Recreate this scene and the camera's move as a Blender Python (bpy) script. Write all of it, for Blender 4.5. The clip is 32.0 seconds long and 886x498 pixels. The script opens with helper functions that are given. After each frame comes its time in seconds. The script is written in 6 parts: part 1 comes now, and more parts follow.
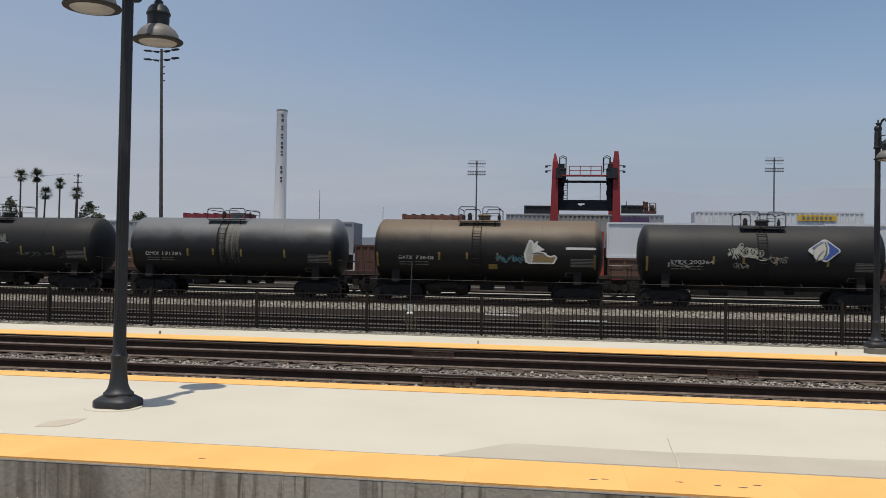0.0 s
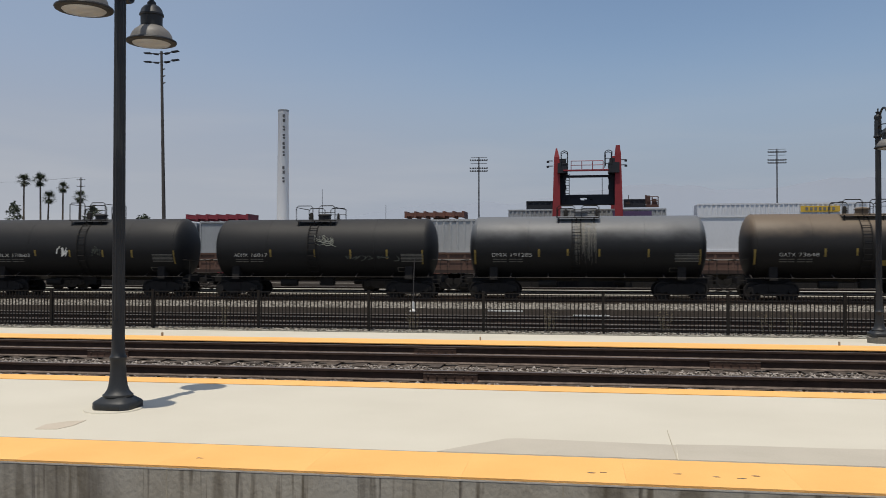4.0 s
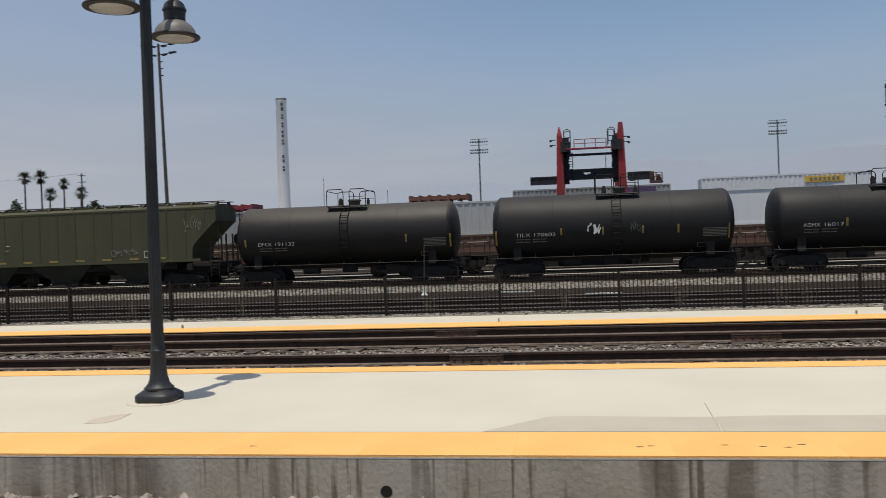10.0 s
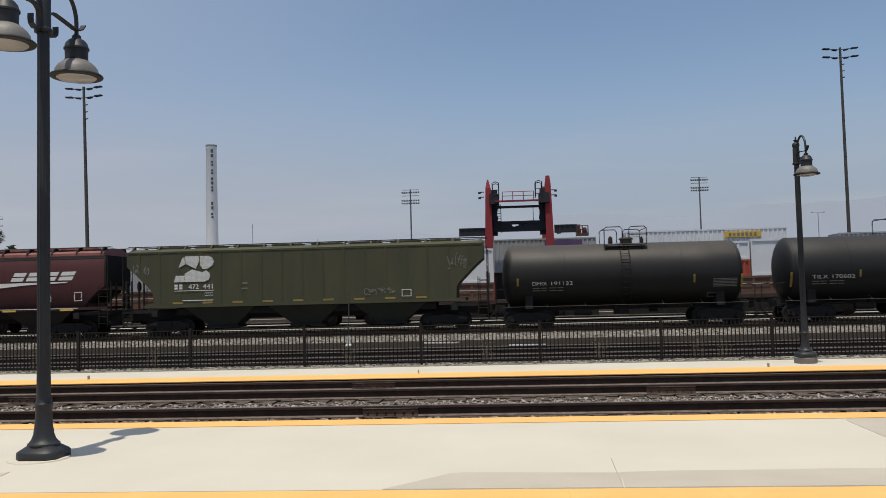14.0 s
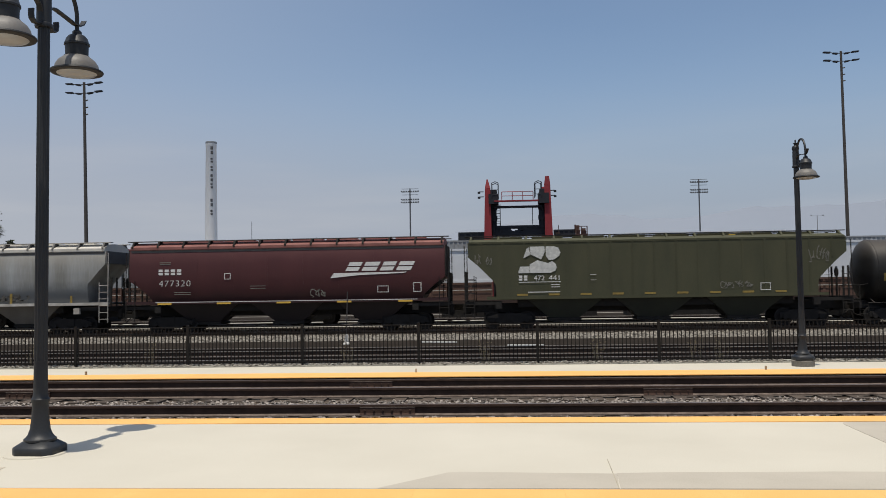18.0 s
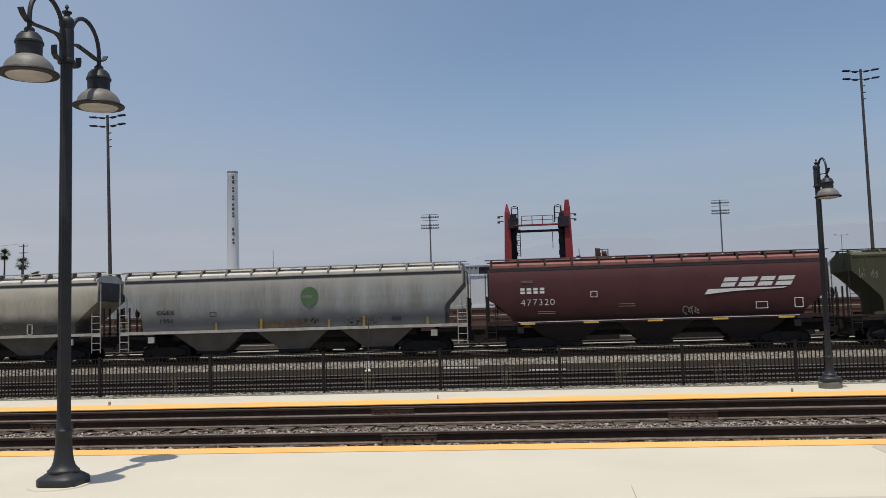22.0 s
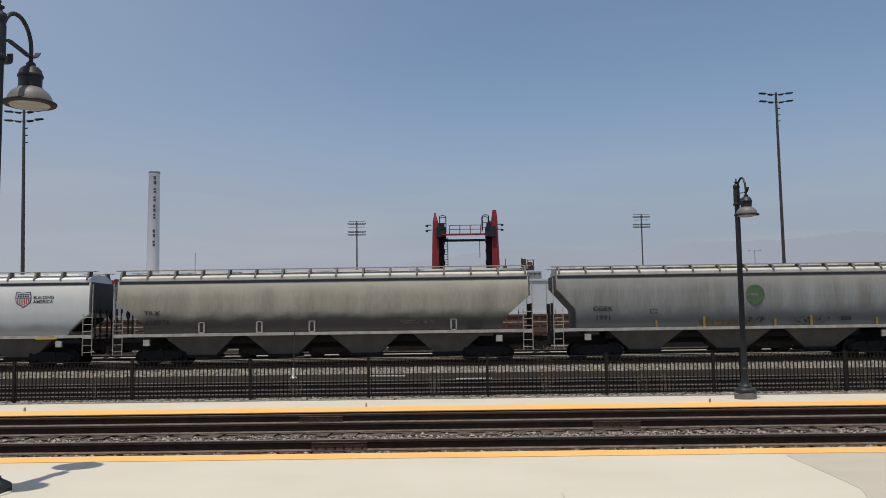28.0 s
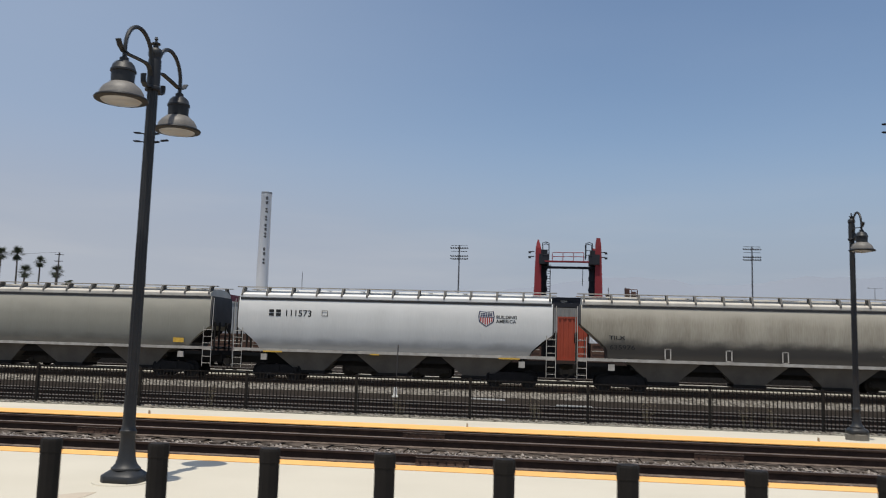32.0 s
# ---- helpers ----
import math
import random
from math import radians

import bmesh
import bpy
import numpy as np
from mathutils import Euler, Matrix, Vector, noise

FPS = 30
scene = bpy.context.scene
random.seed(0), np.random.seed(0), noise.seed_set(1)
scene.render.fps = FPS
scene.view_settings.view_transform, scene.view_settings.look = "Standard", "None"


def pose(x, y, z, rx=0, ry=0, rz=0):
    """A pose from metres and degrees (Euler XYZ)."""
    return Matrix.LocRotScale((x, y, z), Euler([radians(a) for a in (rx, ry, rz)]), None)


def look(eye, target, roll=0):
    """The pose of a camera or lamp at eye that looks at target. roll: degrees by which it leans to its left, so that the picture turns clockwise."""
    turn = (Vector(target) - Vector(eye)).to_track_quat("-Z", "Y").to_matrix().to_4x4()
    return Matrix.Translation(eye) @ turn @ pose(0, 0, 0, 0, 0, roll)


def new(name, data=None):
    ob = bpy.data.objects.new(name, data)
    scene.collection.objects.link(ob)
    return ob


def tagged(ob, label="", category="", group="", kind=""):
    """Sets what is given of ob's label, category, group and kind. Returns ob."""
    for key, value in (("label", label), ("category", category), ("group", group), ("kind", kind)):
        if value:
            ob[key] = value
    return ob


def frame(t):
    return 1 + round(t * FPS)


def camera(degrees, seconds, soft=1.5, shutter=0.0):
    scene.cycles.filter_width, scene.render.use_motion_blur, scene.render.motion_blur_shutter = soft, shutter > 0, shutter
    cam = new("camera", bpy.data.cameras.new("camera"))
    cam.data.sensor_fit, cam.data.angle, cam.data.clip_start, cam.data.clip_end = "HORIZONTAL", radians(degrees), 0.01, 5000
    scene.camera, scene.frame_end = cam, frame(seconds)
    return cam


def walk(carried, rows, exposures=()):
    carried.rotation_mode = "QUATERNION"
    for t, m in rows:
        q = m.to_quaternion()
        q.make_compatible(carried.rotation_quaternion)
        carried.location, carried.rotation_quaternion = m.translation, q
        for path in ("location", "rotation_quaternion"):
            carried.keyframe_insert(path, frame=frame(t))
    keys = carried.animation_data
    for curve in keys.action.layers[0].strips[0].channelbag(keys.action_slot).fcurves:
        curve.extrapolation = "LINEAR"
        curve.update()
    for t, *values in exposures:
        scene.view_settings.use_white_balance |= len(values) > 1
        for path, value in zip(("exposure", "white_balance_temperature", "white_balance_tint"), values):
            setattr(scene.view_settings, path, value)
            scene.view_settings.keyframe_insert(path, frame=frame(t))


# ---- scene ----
# the camera: seconds, place, yaw (to the left), pitch (up), roll
cam = camera(55.06, 32.0, 0.85, 0.3)
PATH = [
    (0, -0.083, 0.078, 1.603, 8.510, 1.023, 1.008), (0.5, -0.069, 0.063, 1.609, 9.117, 1.341, 0.759),
    (1, -0.024, 0.082, 1.596, 9.564, 1.411, 1.405), (1.5, 0.001, 0.094, 1.588, 9.059, 1.188, 1.071),
    (2, 0.024, 0.092, 1.584, 8.101, 0.941, 0.517), (2.5, 0.039, 0.097, 1.586, 6.843, 0.938, 0.312),
    (3, 0.028, 0.108, 1.589, 6.651, 1.017, -0.004), (3.5, 0.012, 0.108, 1.591, 7.334, 0.922, -0.065),
    (4, -0.012, 0.105, 1.589, 8.764, 0.844, 0.017), (4.5, -0.017, 0.104, 1.593, 9.653, 0.854, -0.188),
    (6.5, -0.008, 0.097, 1.589, 9.547, 0.380, -0.202), (7, -0.006, 0.091, 1.580, 9.837, 0.424, 0.350),
    (7.5, -0.008, 0.080, 1.584, 10.486, 0.547, 0.228), (8, -0.043, 0.076, 1.588, 12.039, 0.831, -0.236),
    (8.5, -0.100, 0.045, 1.602, 13.385, 1.090, -1.541), (9, -0.211, 0.019, 1.600, 13.040, 0.828, -2.161),
    (9.5, -0.318, -0.031, 1.617, 12.031, 0.235, -2.459), (10, -0.313, -0.047, 1.605, 8.918, -0.296, -2.016),
    (10.5, -0.274, 0.013, 1.598, 5.340, -0.838, -0.186), (11, -0.186, 0.068, 1.585, 4.511, -0.418, 0.964),
    (11.5, -0.116, 0.137, 1.580, 5.259, 0.983, 1.027), (12, -0.108, 0.146, 1.588, 7.036, 2.103, 0.080),
    (12.5, -0.119, 0.152, 1.597, 6.639, 2.724, -0.809), (13, -0.113, 0.156, 1.596, 5.425, 2.834, -1.247),
    (13.5, -0.106, 0.156, 1.601, 4.375, 2.783, -1.674), (14, -0.084, 0.156, 1.595, 4.216, 2.956, -1.440),
    (14.5, -0.069, 0.168, 1.596, 4.698, 3.339, -1.146), (16.5, -0.091, 0.167, 1.594, 3.553, 2.703, -0.561),
    (17, -0.084, 0.161, 1.592, 3.721, 2.843, -0.495), (17.5, -0.081, 0.164, 1.598, 3.795, 2.945, -0.809),
    (18, -0.080, 0.157, 1.596, 4.148, 2.908, -0.851), (18.5, -0.077, 0.161, 1.596, 4.198, 2.968, -0.793),
    (19, -0.079, 0.157, 1.605, 4.027, 3.356, -0.805), (19.5, -0.074, 0.137, 1.597, 3.817, 3.170, -1.034),
    (20, -0.068, 0.149, 1.597, 3.200, 3.203, -1.032), (20.5, -0.069, 0.159, 1.593, 2.616, 3.160, -0.756),
    (21, -0.074, 0.137, 1.597, 2.948, 3.522, -1.012), (21.5, -0.064, 0.142, 1.610, 4.971, 4.514, -1.589),
    (22, -0.059, 0.158, 1.606, 5.503, 4.641, -1.645), (22.5, -0.057, 0.174, 1.601, 4.570, 4.175, -1.541),
    (23, -0.062, 0.167, 1.607, 3.508, 3.809, -1.360), (23.5, -0.054, 0.172, 1.594, 2.625, 3.408, -1.074),
    (24, -0.062, 0.160, 1.599, 2.143, 3.347, -0.989), (24.5, -0.066, 0.163, 1.598, 1.735, 3.631, -0.923),
    (25, -0.056, 0.164, 1.602, 1.417, 3.777, -0.917), (25.5, -0.064, 0.147, 1.600, 1.620, 3.887, -0.925),
    (27.5, -0.167, 0.038, 1.614, 0.900, 4.216, -2.213), (28, -0.186, 0.043, 1.623, 0.487, 5.056, -0.790),
    (28.5, -0.216, -0.021, 1.621, 0.550, 6.144, 1.156), (29, -0.188, -0.012, 1.628, 2.496, 6.923, 1.659),
    (29.5, -0.124, -0.027, 1.599, 9.444, 6.870, 0.951), (30, -0.080, -0.099, 1.602, 13.685, 6.706, 0.678),
    (30.5, -0.164, -0.312, 1.598, 15.014, 8.059, -0.733), (31, -0.244, -0.425, 1.627, 12.971, 8.261, -0.769),
    (31.5, -0.270, -0.439, 1.585, 10.335, 8.293, 2.125), (32, -0.245, -0.437, 1.561, 7.373, 6.701, 1.707),
]


def eye(x, y, z, yaw, pitch, roll):
    turn = Euler((radians(90 + pitch), 0, radians(yaw))).to_matrix().to_4x4()
    return Matrix.Translation((x, y, z)) @ turn @ pose(0, 0, 0, 0, 0, roll)


walk(cam, [(r[0], eye(*r[1:])) for r in PATH], [(0, -0.08, 6800, 9), (4, -0.13, 6800, 9), (9, -0.12, 6800, 9), (12, -0.05, 6800, 9), (17, -0.04, 6800, 9), (25, -0.06, 6800, 9), (28, -0.14, 6800, 9), (29, -0.13, 6800, 9), (30, -0.03, 6800, 9), (31, 0.05, 6650, 9), (31.5, 0.15, 6650, 9), (32, -0.02, 6750, 9)])

# how far the train has rolled: seconds, metres
ROLLED = [
    (0, -0.00), (0.5, 2.39), (1, 4.79), (1.5, 7.08), (2, 9.47), (2.5, 11.95), (3, 14.33), (3.5, 16.59),
    (4, 18.95), (4.5, 21.41), (6.5, 30.95), (7, 33.47), (7.5, 35.94), (8, 38.31), (8.5, 40.61), (9, 43.03),
    (9.5, 45.52), (10, 47.90), (10.5, 50.22), (11, 52.45), (11.5, 54.79), (12, 57.22), (12.5, 59.52), (13, 61.67),
    (13.5, 63.97), (14, 66.45), (14.5, 68.87), (16.5, 78.09), (17, 80.36), (17.5, 82.60), (18, 84.72), (18.5, 86.97),
    (19, 89.33), (19.5, 91.60), (20, 93.80), (20.5, 95.93), (21, 98.17), (21.5, 100.50), (22, 102.74), (22.5, 104.88),
    (23, 107.10), (23.5, 109.47), (24, 111.76), (24.5, 113.99), (25, 116.13), (25.5, 118.32), (27.5, 127.29), (28, 129.62),
    (28.5, 132.08), (29, 134.46), (29.5, 136.78), (30, 138.98), (30.5, 141.34), (31, 143.84), (31.5, 146.18), (32, 148.38),
]

# ---- light ----
world = bpy.data.worlds.new("sky")
scene.world = world
world.use_nodes = True
wn = world.node_tree.nodes
sky = wn.new("ShaderNodeTexSky")
sky.sky_type = "NISHITA"
sky.sun_disc = False
sky.sun_elevation = radians(76.3)
sky.sun_rotation = radians(192)
sky.air_density, sky.dust_density, sky.ozone_density = 1.0, 1.4, 3.2
wn["Background"].inputs[1].default_value = 0.123
# lilac haze that thickens towards the horizon, and thin veils of high cloud
wl = world.node_tree.links
geo, axis, low = wn.new("ShaderNodeTexCoord"), wn.new("ShaderNodeSeparateXYZ"), wn.new("ShaderNodeMapRange")
wl.new(geo.outputs["Generated"], axis.inputs[0])
wl.new(axis.outputs[2], low.inputs[0])
low.interpolation_type = "SMOOTHERSTEP"
low.inputs[1].default_value, low.inputs[2].default_value = -0.05, 0.34
low.inputs[3].default_value, low.inputs[4].default_value = 0.80, 0.0
veil, veil_map, veil_ramp = wn.new("ShaderNodeTexNoise"), wn.new("ShaderNodeMapping"), wn.new("ShaderNodeMapRange")
veil_map.inputs["Scale"].default_value = (1.3, 1.3, 5.0)
wl.new(geo.outputs["Generated"], veil_map.inputs[0])
wl.new(veil_map.outputs[0], veil.inputs["Vector"])
veil.inputs["Scale"].default_value, veil.inputs["Detail"].default_value = 1.6, 5.0
veil_ramp.inputs[1].default_value, veil_ramp.inputs[2].default_value = 0.4, 0.75
veil_ramp.inputs[4].default_value = 0.10
wl.new(veil.outputs[0], veil_ramp.inputs[0])
west, both = wn.new("ShaderNodeMapRange"), wn.new("ShaderNodeMath")
west.interpolation_type = "SMOOTHSTEP"
west.inputs[1].default_value, west.inputs[2].default_value, west.inputs[3].default_value, west.inputs[4].default_value = -0.6, 0.10, 0.72, 0.0
wl.new(axis.outputs[0], west.inputs[0])
wl.new(west.outputs[0], both.inputs[0])
wl.new(low.outputs[0], both.inputs[1])
thick = wn.new("ShaderNodeMath")
thick.use_clamp = True
wl.new(both.outputs[0], thick.inputs[0])
wl.new(veil_ramp.outputs[0], thick.inputs[1])
haze = wn.new("ShaderNodeMix")
haze.data_type = "RGBA"
haze.inputs[7].default_value = (2.72, 3.45, 4.8, 1)
wl.new(thick.outputs[0], haze.inputs[0])
wl.new(sky.outputs[0], haze.inputs[6])
# whiter haze close to the horizon, with faint streaks of cloud in it
base, streak, streak_map, streak_ramp = wn.new("ShaderNodeMapRange"), wn.new("ShaderNodeTexNoise"), wn.new("ShaderNodeMapping"), wn.new("ShaderNodeMapRange")
base.interpolation_type = "SMOOTHSTEP"
base.inputs[1].default_value, base.inputs[2].default_value, base.inputs[3].default_value, base.inputs[4].default_value = 0.03, 0.25, 0.85, 0.0
wl.new(axis.outputs[2], base.inputs[0])
streak_map.inputs["Scale"].default_value = (2.2, 2.2, 16.0)
streak.inputs["Scale"].default_value, streak.inputs["Detail"].default_value = 1.5, 6.0
wl.new(geo.outputs["Generated"], streak_map.inputs[0])
wl.new(streak_map.outputs[0], streak.inputs["Vector"])
streak_ramp.inputs[1].default_value, streak_ramp.inputs[2].default_value, streak_ramp.inputs[4].default_value = 0.46, 0.72, 0.45
wl.new(streak.outputs[0], streak_ramp.inputs[0])
white, cloud, amount = wn.new("ShaderNodeMix"), wn.new("ShaderNodeMix"), wn.new("ShaderNodeMath")
white.data_type = cloud.data_type = "RGBA"
white.inputs[7].default_value = (2.76, 3.15, 3.88, 1)
cloud.inputs[7].default_value = (4.0, 4.25, 4.8, 1)
wl.new(base.outputs[0], white.inputs[0])
wl.new(haze.outputs[2], white.inputs[6])
amount.operation = "MULTIPLY"
wl.new(streak_ramp.outputs[0], amount.inputs[0])
wl.new(base.outputs[0], amount.inputs[1])
paler = wn.new("ShaderNodeMath")
paler.operation = "MULTIPLY_ADD"
wl.new(west.outputs[0], paler.inputs[0])
wl.new(base.outputs[0], paler.inputs[1])
wl.new(amount.outputs[0], paler.inputs[2])
wl.new(paler.outputs[0], cloud.inputs[0])
wl.new(white.outputs[2], cloud.inputs[6])
wl.new(cloud.outputs[2], wn["Background"].inputs[0])
sun = new("sun", bpy.data.lights.new("sun", "SUN"))
sun.data.energy, sun.data.angle, sun.data.color = 3.85, radians(0.53), (1.0, 0.95, 0.87)
sun.matrix_world = look((-0.9, -4.3, 18), (0, 0, 0))
scene.view_settings.exposure = 0.0


# ---- materials ----
def mat(name, col, col2=None, rough=0.7, metal=0.0, scale=3.0, fine=40.0, bump=0.0, mix=0.5, stretch=(1, 1, 1), detail=6.0, per=0.0, spec=0.5):
    """Noise at two scales between two colours, with fine relief; per: change of brightness from piece to piece."""
    m = bpy.data.materials.new(name)
    m.use_nodes = True
    n, l = m.node_tree.nodes, m.node_tree.links
    b = n["Principled BSDF"]
    b.inputs["Roughness"].default_value, b.inputs["Metallic"].default_value = rough, metal
    b.inputs["Specular IOR Level"].default_value = spec
    col2 = col2 or tuple(c * 0.75 for c in col)
    tc, mp = n.new("ShaderNodeTexCoord"), n.new("ShaderNodeMapping")
    mp.inputs["Scale"].default_value = stretch
    l.new(tc.outputs["Object"], mp.inputs[0])
    big, small = n.new("ShaderNodeTexNoise"), n.new("ShaderNodeTexNoise")
    big.inputs["Scale"].default_value, big.inputs["Detail"].default_value = scale, detail
    small.inputs["Scale"].default_value, small.inputs["Detail"].default_value = fine, 3.0
    l.new(mp.outputs[0], big.inputs["Vector"])
    l.new(mp.outputs[0], small.inputs["Vector"])
    ramp = n.new("ShaderNodeMapRange")
    ramp.inputs[1].default_value, ramp.inputs[2].default_value = 0.5 - mix * 0.4, 0.5 + mix * 0.4
    add = n.new("ShaderNodeMath")
    add.operation = "MULTIPLY_ADD"
    add.inputs[1].default_value = 0.35
    l.new(small.outputs[0], add.inputs[0])
    sub = n.new("ShaderNodeMath")
    sub.operation = "MULTIPLY_ADD"
    sub.inputs[1].default_value, sub.inputs[2].default_value = 0.8, -0.08
    l.new(big.outputs[0], sub.inputs[0])
    l.new(sub.outputs[0], add.inputs[2])
    l.new(add.outputs[0], ramp.inputs[0])
    cm = n.new("ShaderNodeMix")
    cm.data_type = "RGBA"
    cm.inputs[6].default_value, cm.inputs[7].default_value = (*col, 1), (*col2, 1)
    l.new(ramp.outputs[0], cm.inputs[0])
    out = cm.outputs[2]
    if per:
        oi, hs, mr = n.new("ShaderNodeObjectInfo"), n.new("ShaderNodeHueSaturation"), n.new("ShaderNodeMapRange")
        mr.inputs[3].default_value, mr.inputs[4].default_value = 1 - per, 1 + per
        l.new(oi.outputs["Random"], mr.inputs[0])
        l.new(mr.outputs[0], hs.inputs["Value"])
        l.new(out, hs.inputs["Color"])
        out = hs.outputs[0]
    l.new(out, b.inputs["Base Color"])
    if bump:
        bp = n.new("ShaderNodeBump")
        bp.inputs["Strength"].default_value, bp.inputs["Distance"].default_value = bump, 0.02
        l.new(small.outputs[0], bp.inputs["Height"])
        l.new(bp.outputs[0], b.inputs["Normal"])
    return m


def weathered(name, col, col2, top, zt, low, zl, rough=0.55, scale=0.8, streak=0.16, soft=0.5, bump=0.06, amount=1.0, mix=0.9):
    """Paint with streaks; colour top above the height zt (dust and a sunlit tone) and colour low below zl (grime and a
    shaded tone), both with ragged edges.
    """
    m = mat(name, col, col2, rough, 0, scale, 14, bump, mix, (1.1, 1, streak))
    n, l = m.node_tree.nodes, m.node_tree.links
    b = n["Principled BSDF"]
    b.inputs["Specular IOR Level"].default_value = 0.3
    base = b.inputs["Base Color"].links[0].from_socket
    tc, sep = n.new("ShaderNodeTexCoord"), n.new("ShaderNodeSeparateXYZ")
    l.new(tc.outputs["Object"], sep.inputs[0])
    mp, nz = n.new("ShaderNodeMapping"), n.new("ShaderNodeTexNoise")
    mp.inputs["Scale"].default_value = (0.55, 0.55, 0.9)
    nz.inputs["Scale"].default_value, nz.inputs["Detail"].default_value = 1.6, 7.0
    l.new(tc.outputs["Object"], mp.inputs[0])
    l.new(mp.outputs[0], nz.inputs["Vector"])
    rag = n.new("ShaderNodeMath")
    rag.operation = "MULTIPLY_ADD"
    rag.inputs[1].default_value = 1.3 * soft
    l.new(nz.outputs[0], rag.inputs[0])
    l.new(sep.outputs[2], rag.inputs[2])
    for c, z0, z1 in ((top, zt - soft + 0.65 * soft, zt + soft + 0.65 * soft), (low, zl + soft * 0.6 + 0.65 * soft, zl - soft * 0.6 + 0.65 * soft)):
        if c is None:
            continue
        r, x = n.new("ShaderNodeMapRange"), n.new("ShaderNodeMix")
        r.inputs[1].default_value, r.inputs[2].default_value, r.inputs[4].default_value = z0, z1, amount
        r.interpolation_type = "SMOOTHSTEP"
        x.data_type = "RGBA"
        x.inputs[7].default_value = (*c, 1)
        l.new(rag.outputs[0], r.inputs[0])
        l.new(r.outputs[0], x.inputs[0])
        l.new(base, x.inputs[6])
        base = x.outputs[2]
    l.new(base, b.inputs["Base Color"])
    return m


CONCRETE = mat("platform_concrete", (0.565, 0.525, 0.432), (0.505, 0.466, 0.378), 0.9, 0, 0.6, 60, 0.15)
PATCH = mat("repaired_concrete", (0.465, 0.42, 0.342), (0.405, 0.364, 0.294), 0.9, 0, 1.5, 60, 0.15)
STAIN = mat("tan_stain", (0.50, 0.43, 0.34), (0.45, 0.385, 0.30), 0.9, 0, 4, 40, 0.1)
RAWCON = mat("stained_concrete", (0.45, 0.40, 0.305), (0.23, 0.195, 0.14), 0.95, 0, 1.6, 14, 0.3, 0.55, (1.3, 1.3, 0.45))
def streaked(name, col, col2, drip):
    """Concrete with soft dark drips that run down it."""
    m = mat(name, col, col2, 0.95, 0, 2.2, 22, 0.3, 0.7, (1.2, 1.2, 0.9))
    n, l = m.node_tree.nodes, m.node_tree.links
    b = n["Principled BSDF"]
    out = b.inputs["Base Color"].links[0].from_socket
    tc = n.new("ShaderNodeTexCoord")
    for sx, sz, lo, hi, c, f in ((2.6, 0.3, 0.55, 0.63, drip, 0.75), (8.0, 0.5, 0.57, 0.65, drip, 0.9), (15.0, 0.6, 0.60, 0.68, (0.09, 0.07, 0.05), 0.8), (1.1, 1.2, 0.52, 0.72, (0.40, 0.375, 0.32), 0.6)):
        mp, nz, r, x = n.new("ShaderNodeMapping"), n.new("ShaderNodeTexNoise"), n.new("ShaderNodeMapRange"), n.new("ShaderNodeMix")
        mp.inputs["Scale"].default_value, mp.inputs["Location"].default_value = (sx, 1, sz), (sx * 3.7, 0, sz)
        nz.inputs["Scale"].default_value, nz.inputs["Detail"].default_value = 1.0, 4.0
        r.inputs[1].default_value, r.inputs[2].default_value, r.inputs[4].default_value = lo, hi, f
        x.data_type = "RGBA"
        x.inputs[7].default_value = (*c, 1)
        l.new(tc.outputs["Object"], mp.inputs[0])
        l.new(mp.outputs[0], nz.inputs["Vector"])
        l.new(nz.outputs[0], r.inputs[0])
        l.new(r.outputs[0], x.inputs[0])
        l.new(out, x.inputs[6])
        out = x.outputs[2]
    l.new(out, b.inputs["Base Color"])
    return m


WALLCON = streaked("drip_stained_concrete", (0.43, 0.39, 0.315), (0.30, 0.265, 0.205), (0.135, 0.11, 0.075))
LIPCON = mat("pale_concrete_lip", (0.62, 0.57, 0.48), (0.45, 0.40, 0.33), 0.9, 0, 3, 40, 0.2)
YELLOW = mat("yellow_tactile", (0.86, 0.46, 0.145), (0.78, 0.40, 0.115), 0.8, 0, 1.2, 90, 0.25, per=0.03)
BALLAST = mat("ballast", (0.15, 0.122, 0.10), (0.045, 0.035, 0.028), 0.95, 0, 9, 30, 0.9, 0.8, spec=0.08)
STONE = mat("ballast_stone", (0.36, 0.32, 0.28), (0.13, 0.105, 0.088), 0.95, 0, 5, 25, 0.5, 0.8)
YARD = mat("yard_gravel", (0.27, 0.25, 0.218), (0.13, 0.12, 0.104), 1.0, 0, 0.9, 9, 0.8, 0.6, spec=0.05)
RUST = mat("rail_rust", (0.066, 0.041, 0.031), (0.037, 0.025, 0.0195), 0.9, 0, 6, 50, 0.4, spec=0.15)
SHINE = mat("worn_rail_head", (0.27, 0.21, 0.17), (0.15, 0.11, 0.09), 0.4, 0.6, 3, 30)
TIE = mat("creosoted_tie", (0.10, 0.075, 0.055), (0.04, 0.03, 0.024), 0.95, 0, 4, 25, 0.7, 0.6, (1, 4, 4), per=0.25)
FOOTCON = mat("grey_plinth_concrete", (0.20, 0.185, 0.16), (0.13, 0.12, 0.10), 0.95, 0, 3, 30, 0.2)
OLDTIE = mat("blackened_tie", (0.035, 0.027, 0.021), (0.018, 0.014, 0.011), 1.0, 0, 4, 25, 0.5, spec=0.02)
DARKMETAL = mat("lamp_paint", (0.014, 0.016, 0.019), (0.027, 0.029, 0.031), 0.5, 0, 3, 50, 0.05, spec=0.35)
SHADE = mat("lamp_shade_paint", (0.175, 0.165, 0.15), (0.115, 0.108, 0.098), 0.55, 0, 5, 30, 0.1)
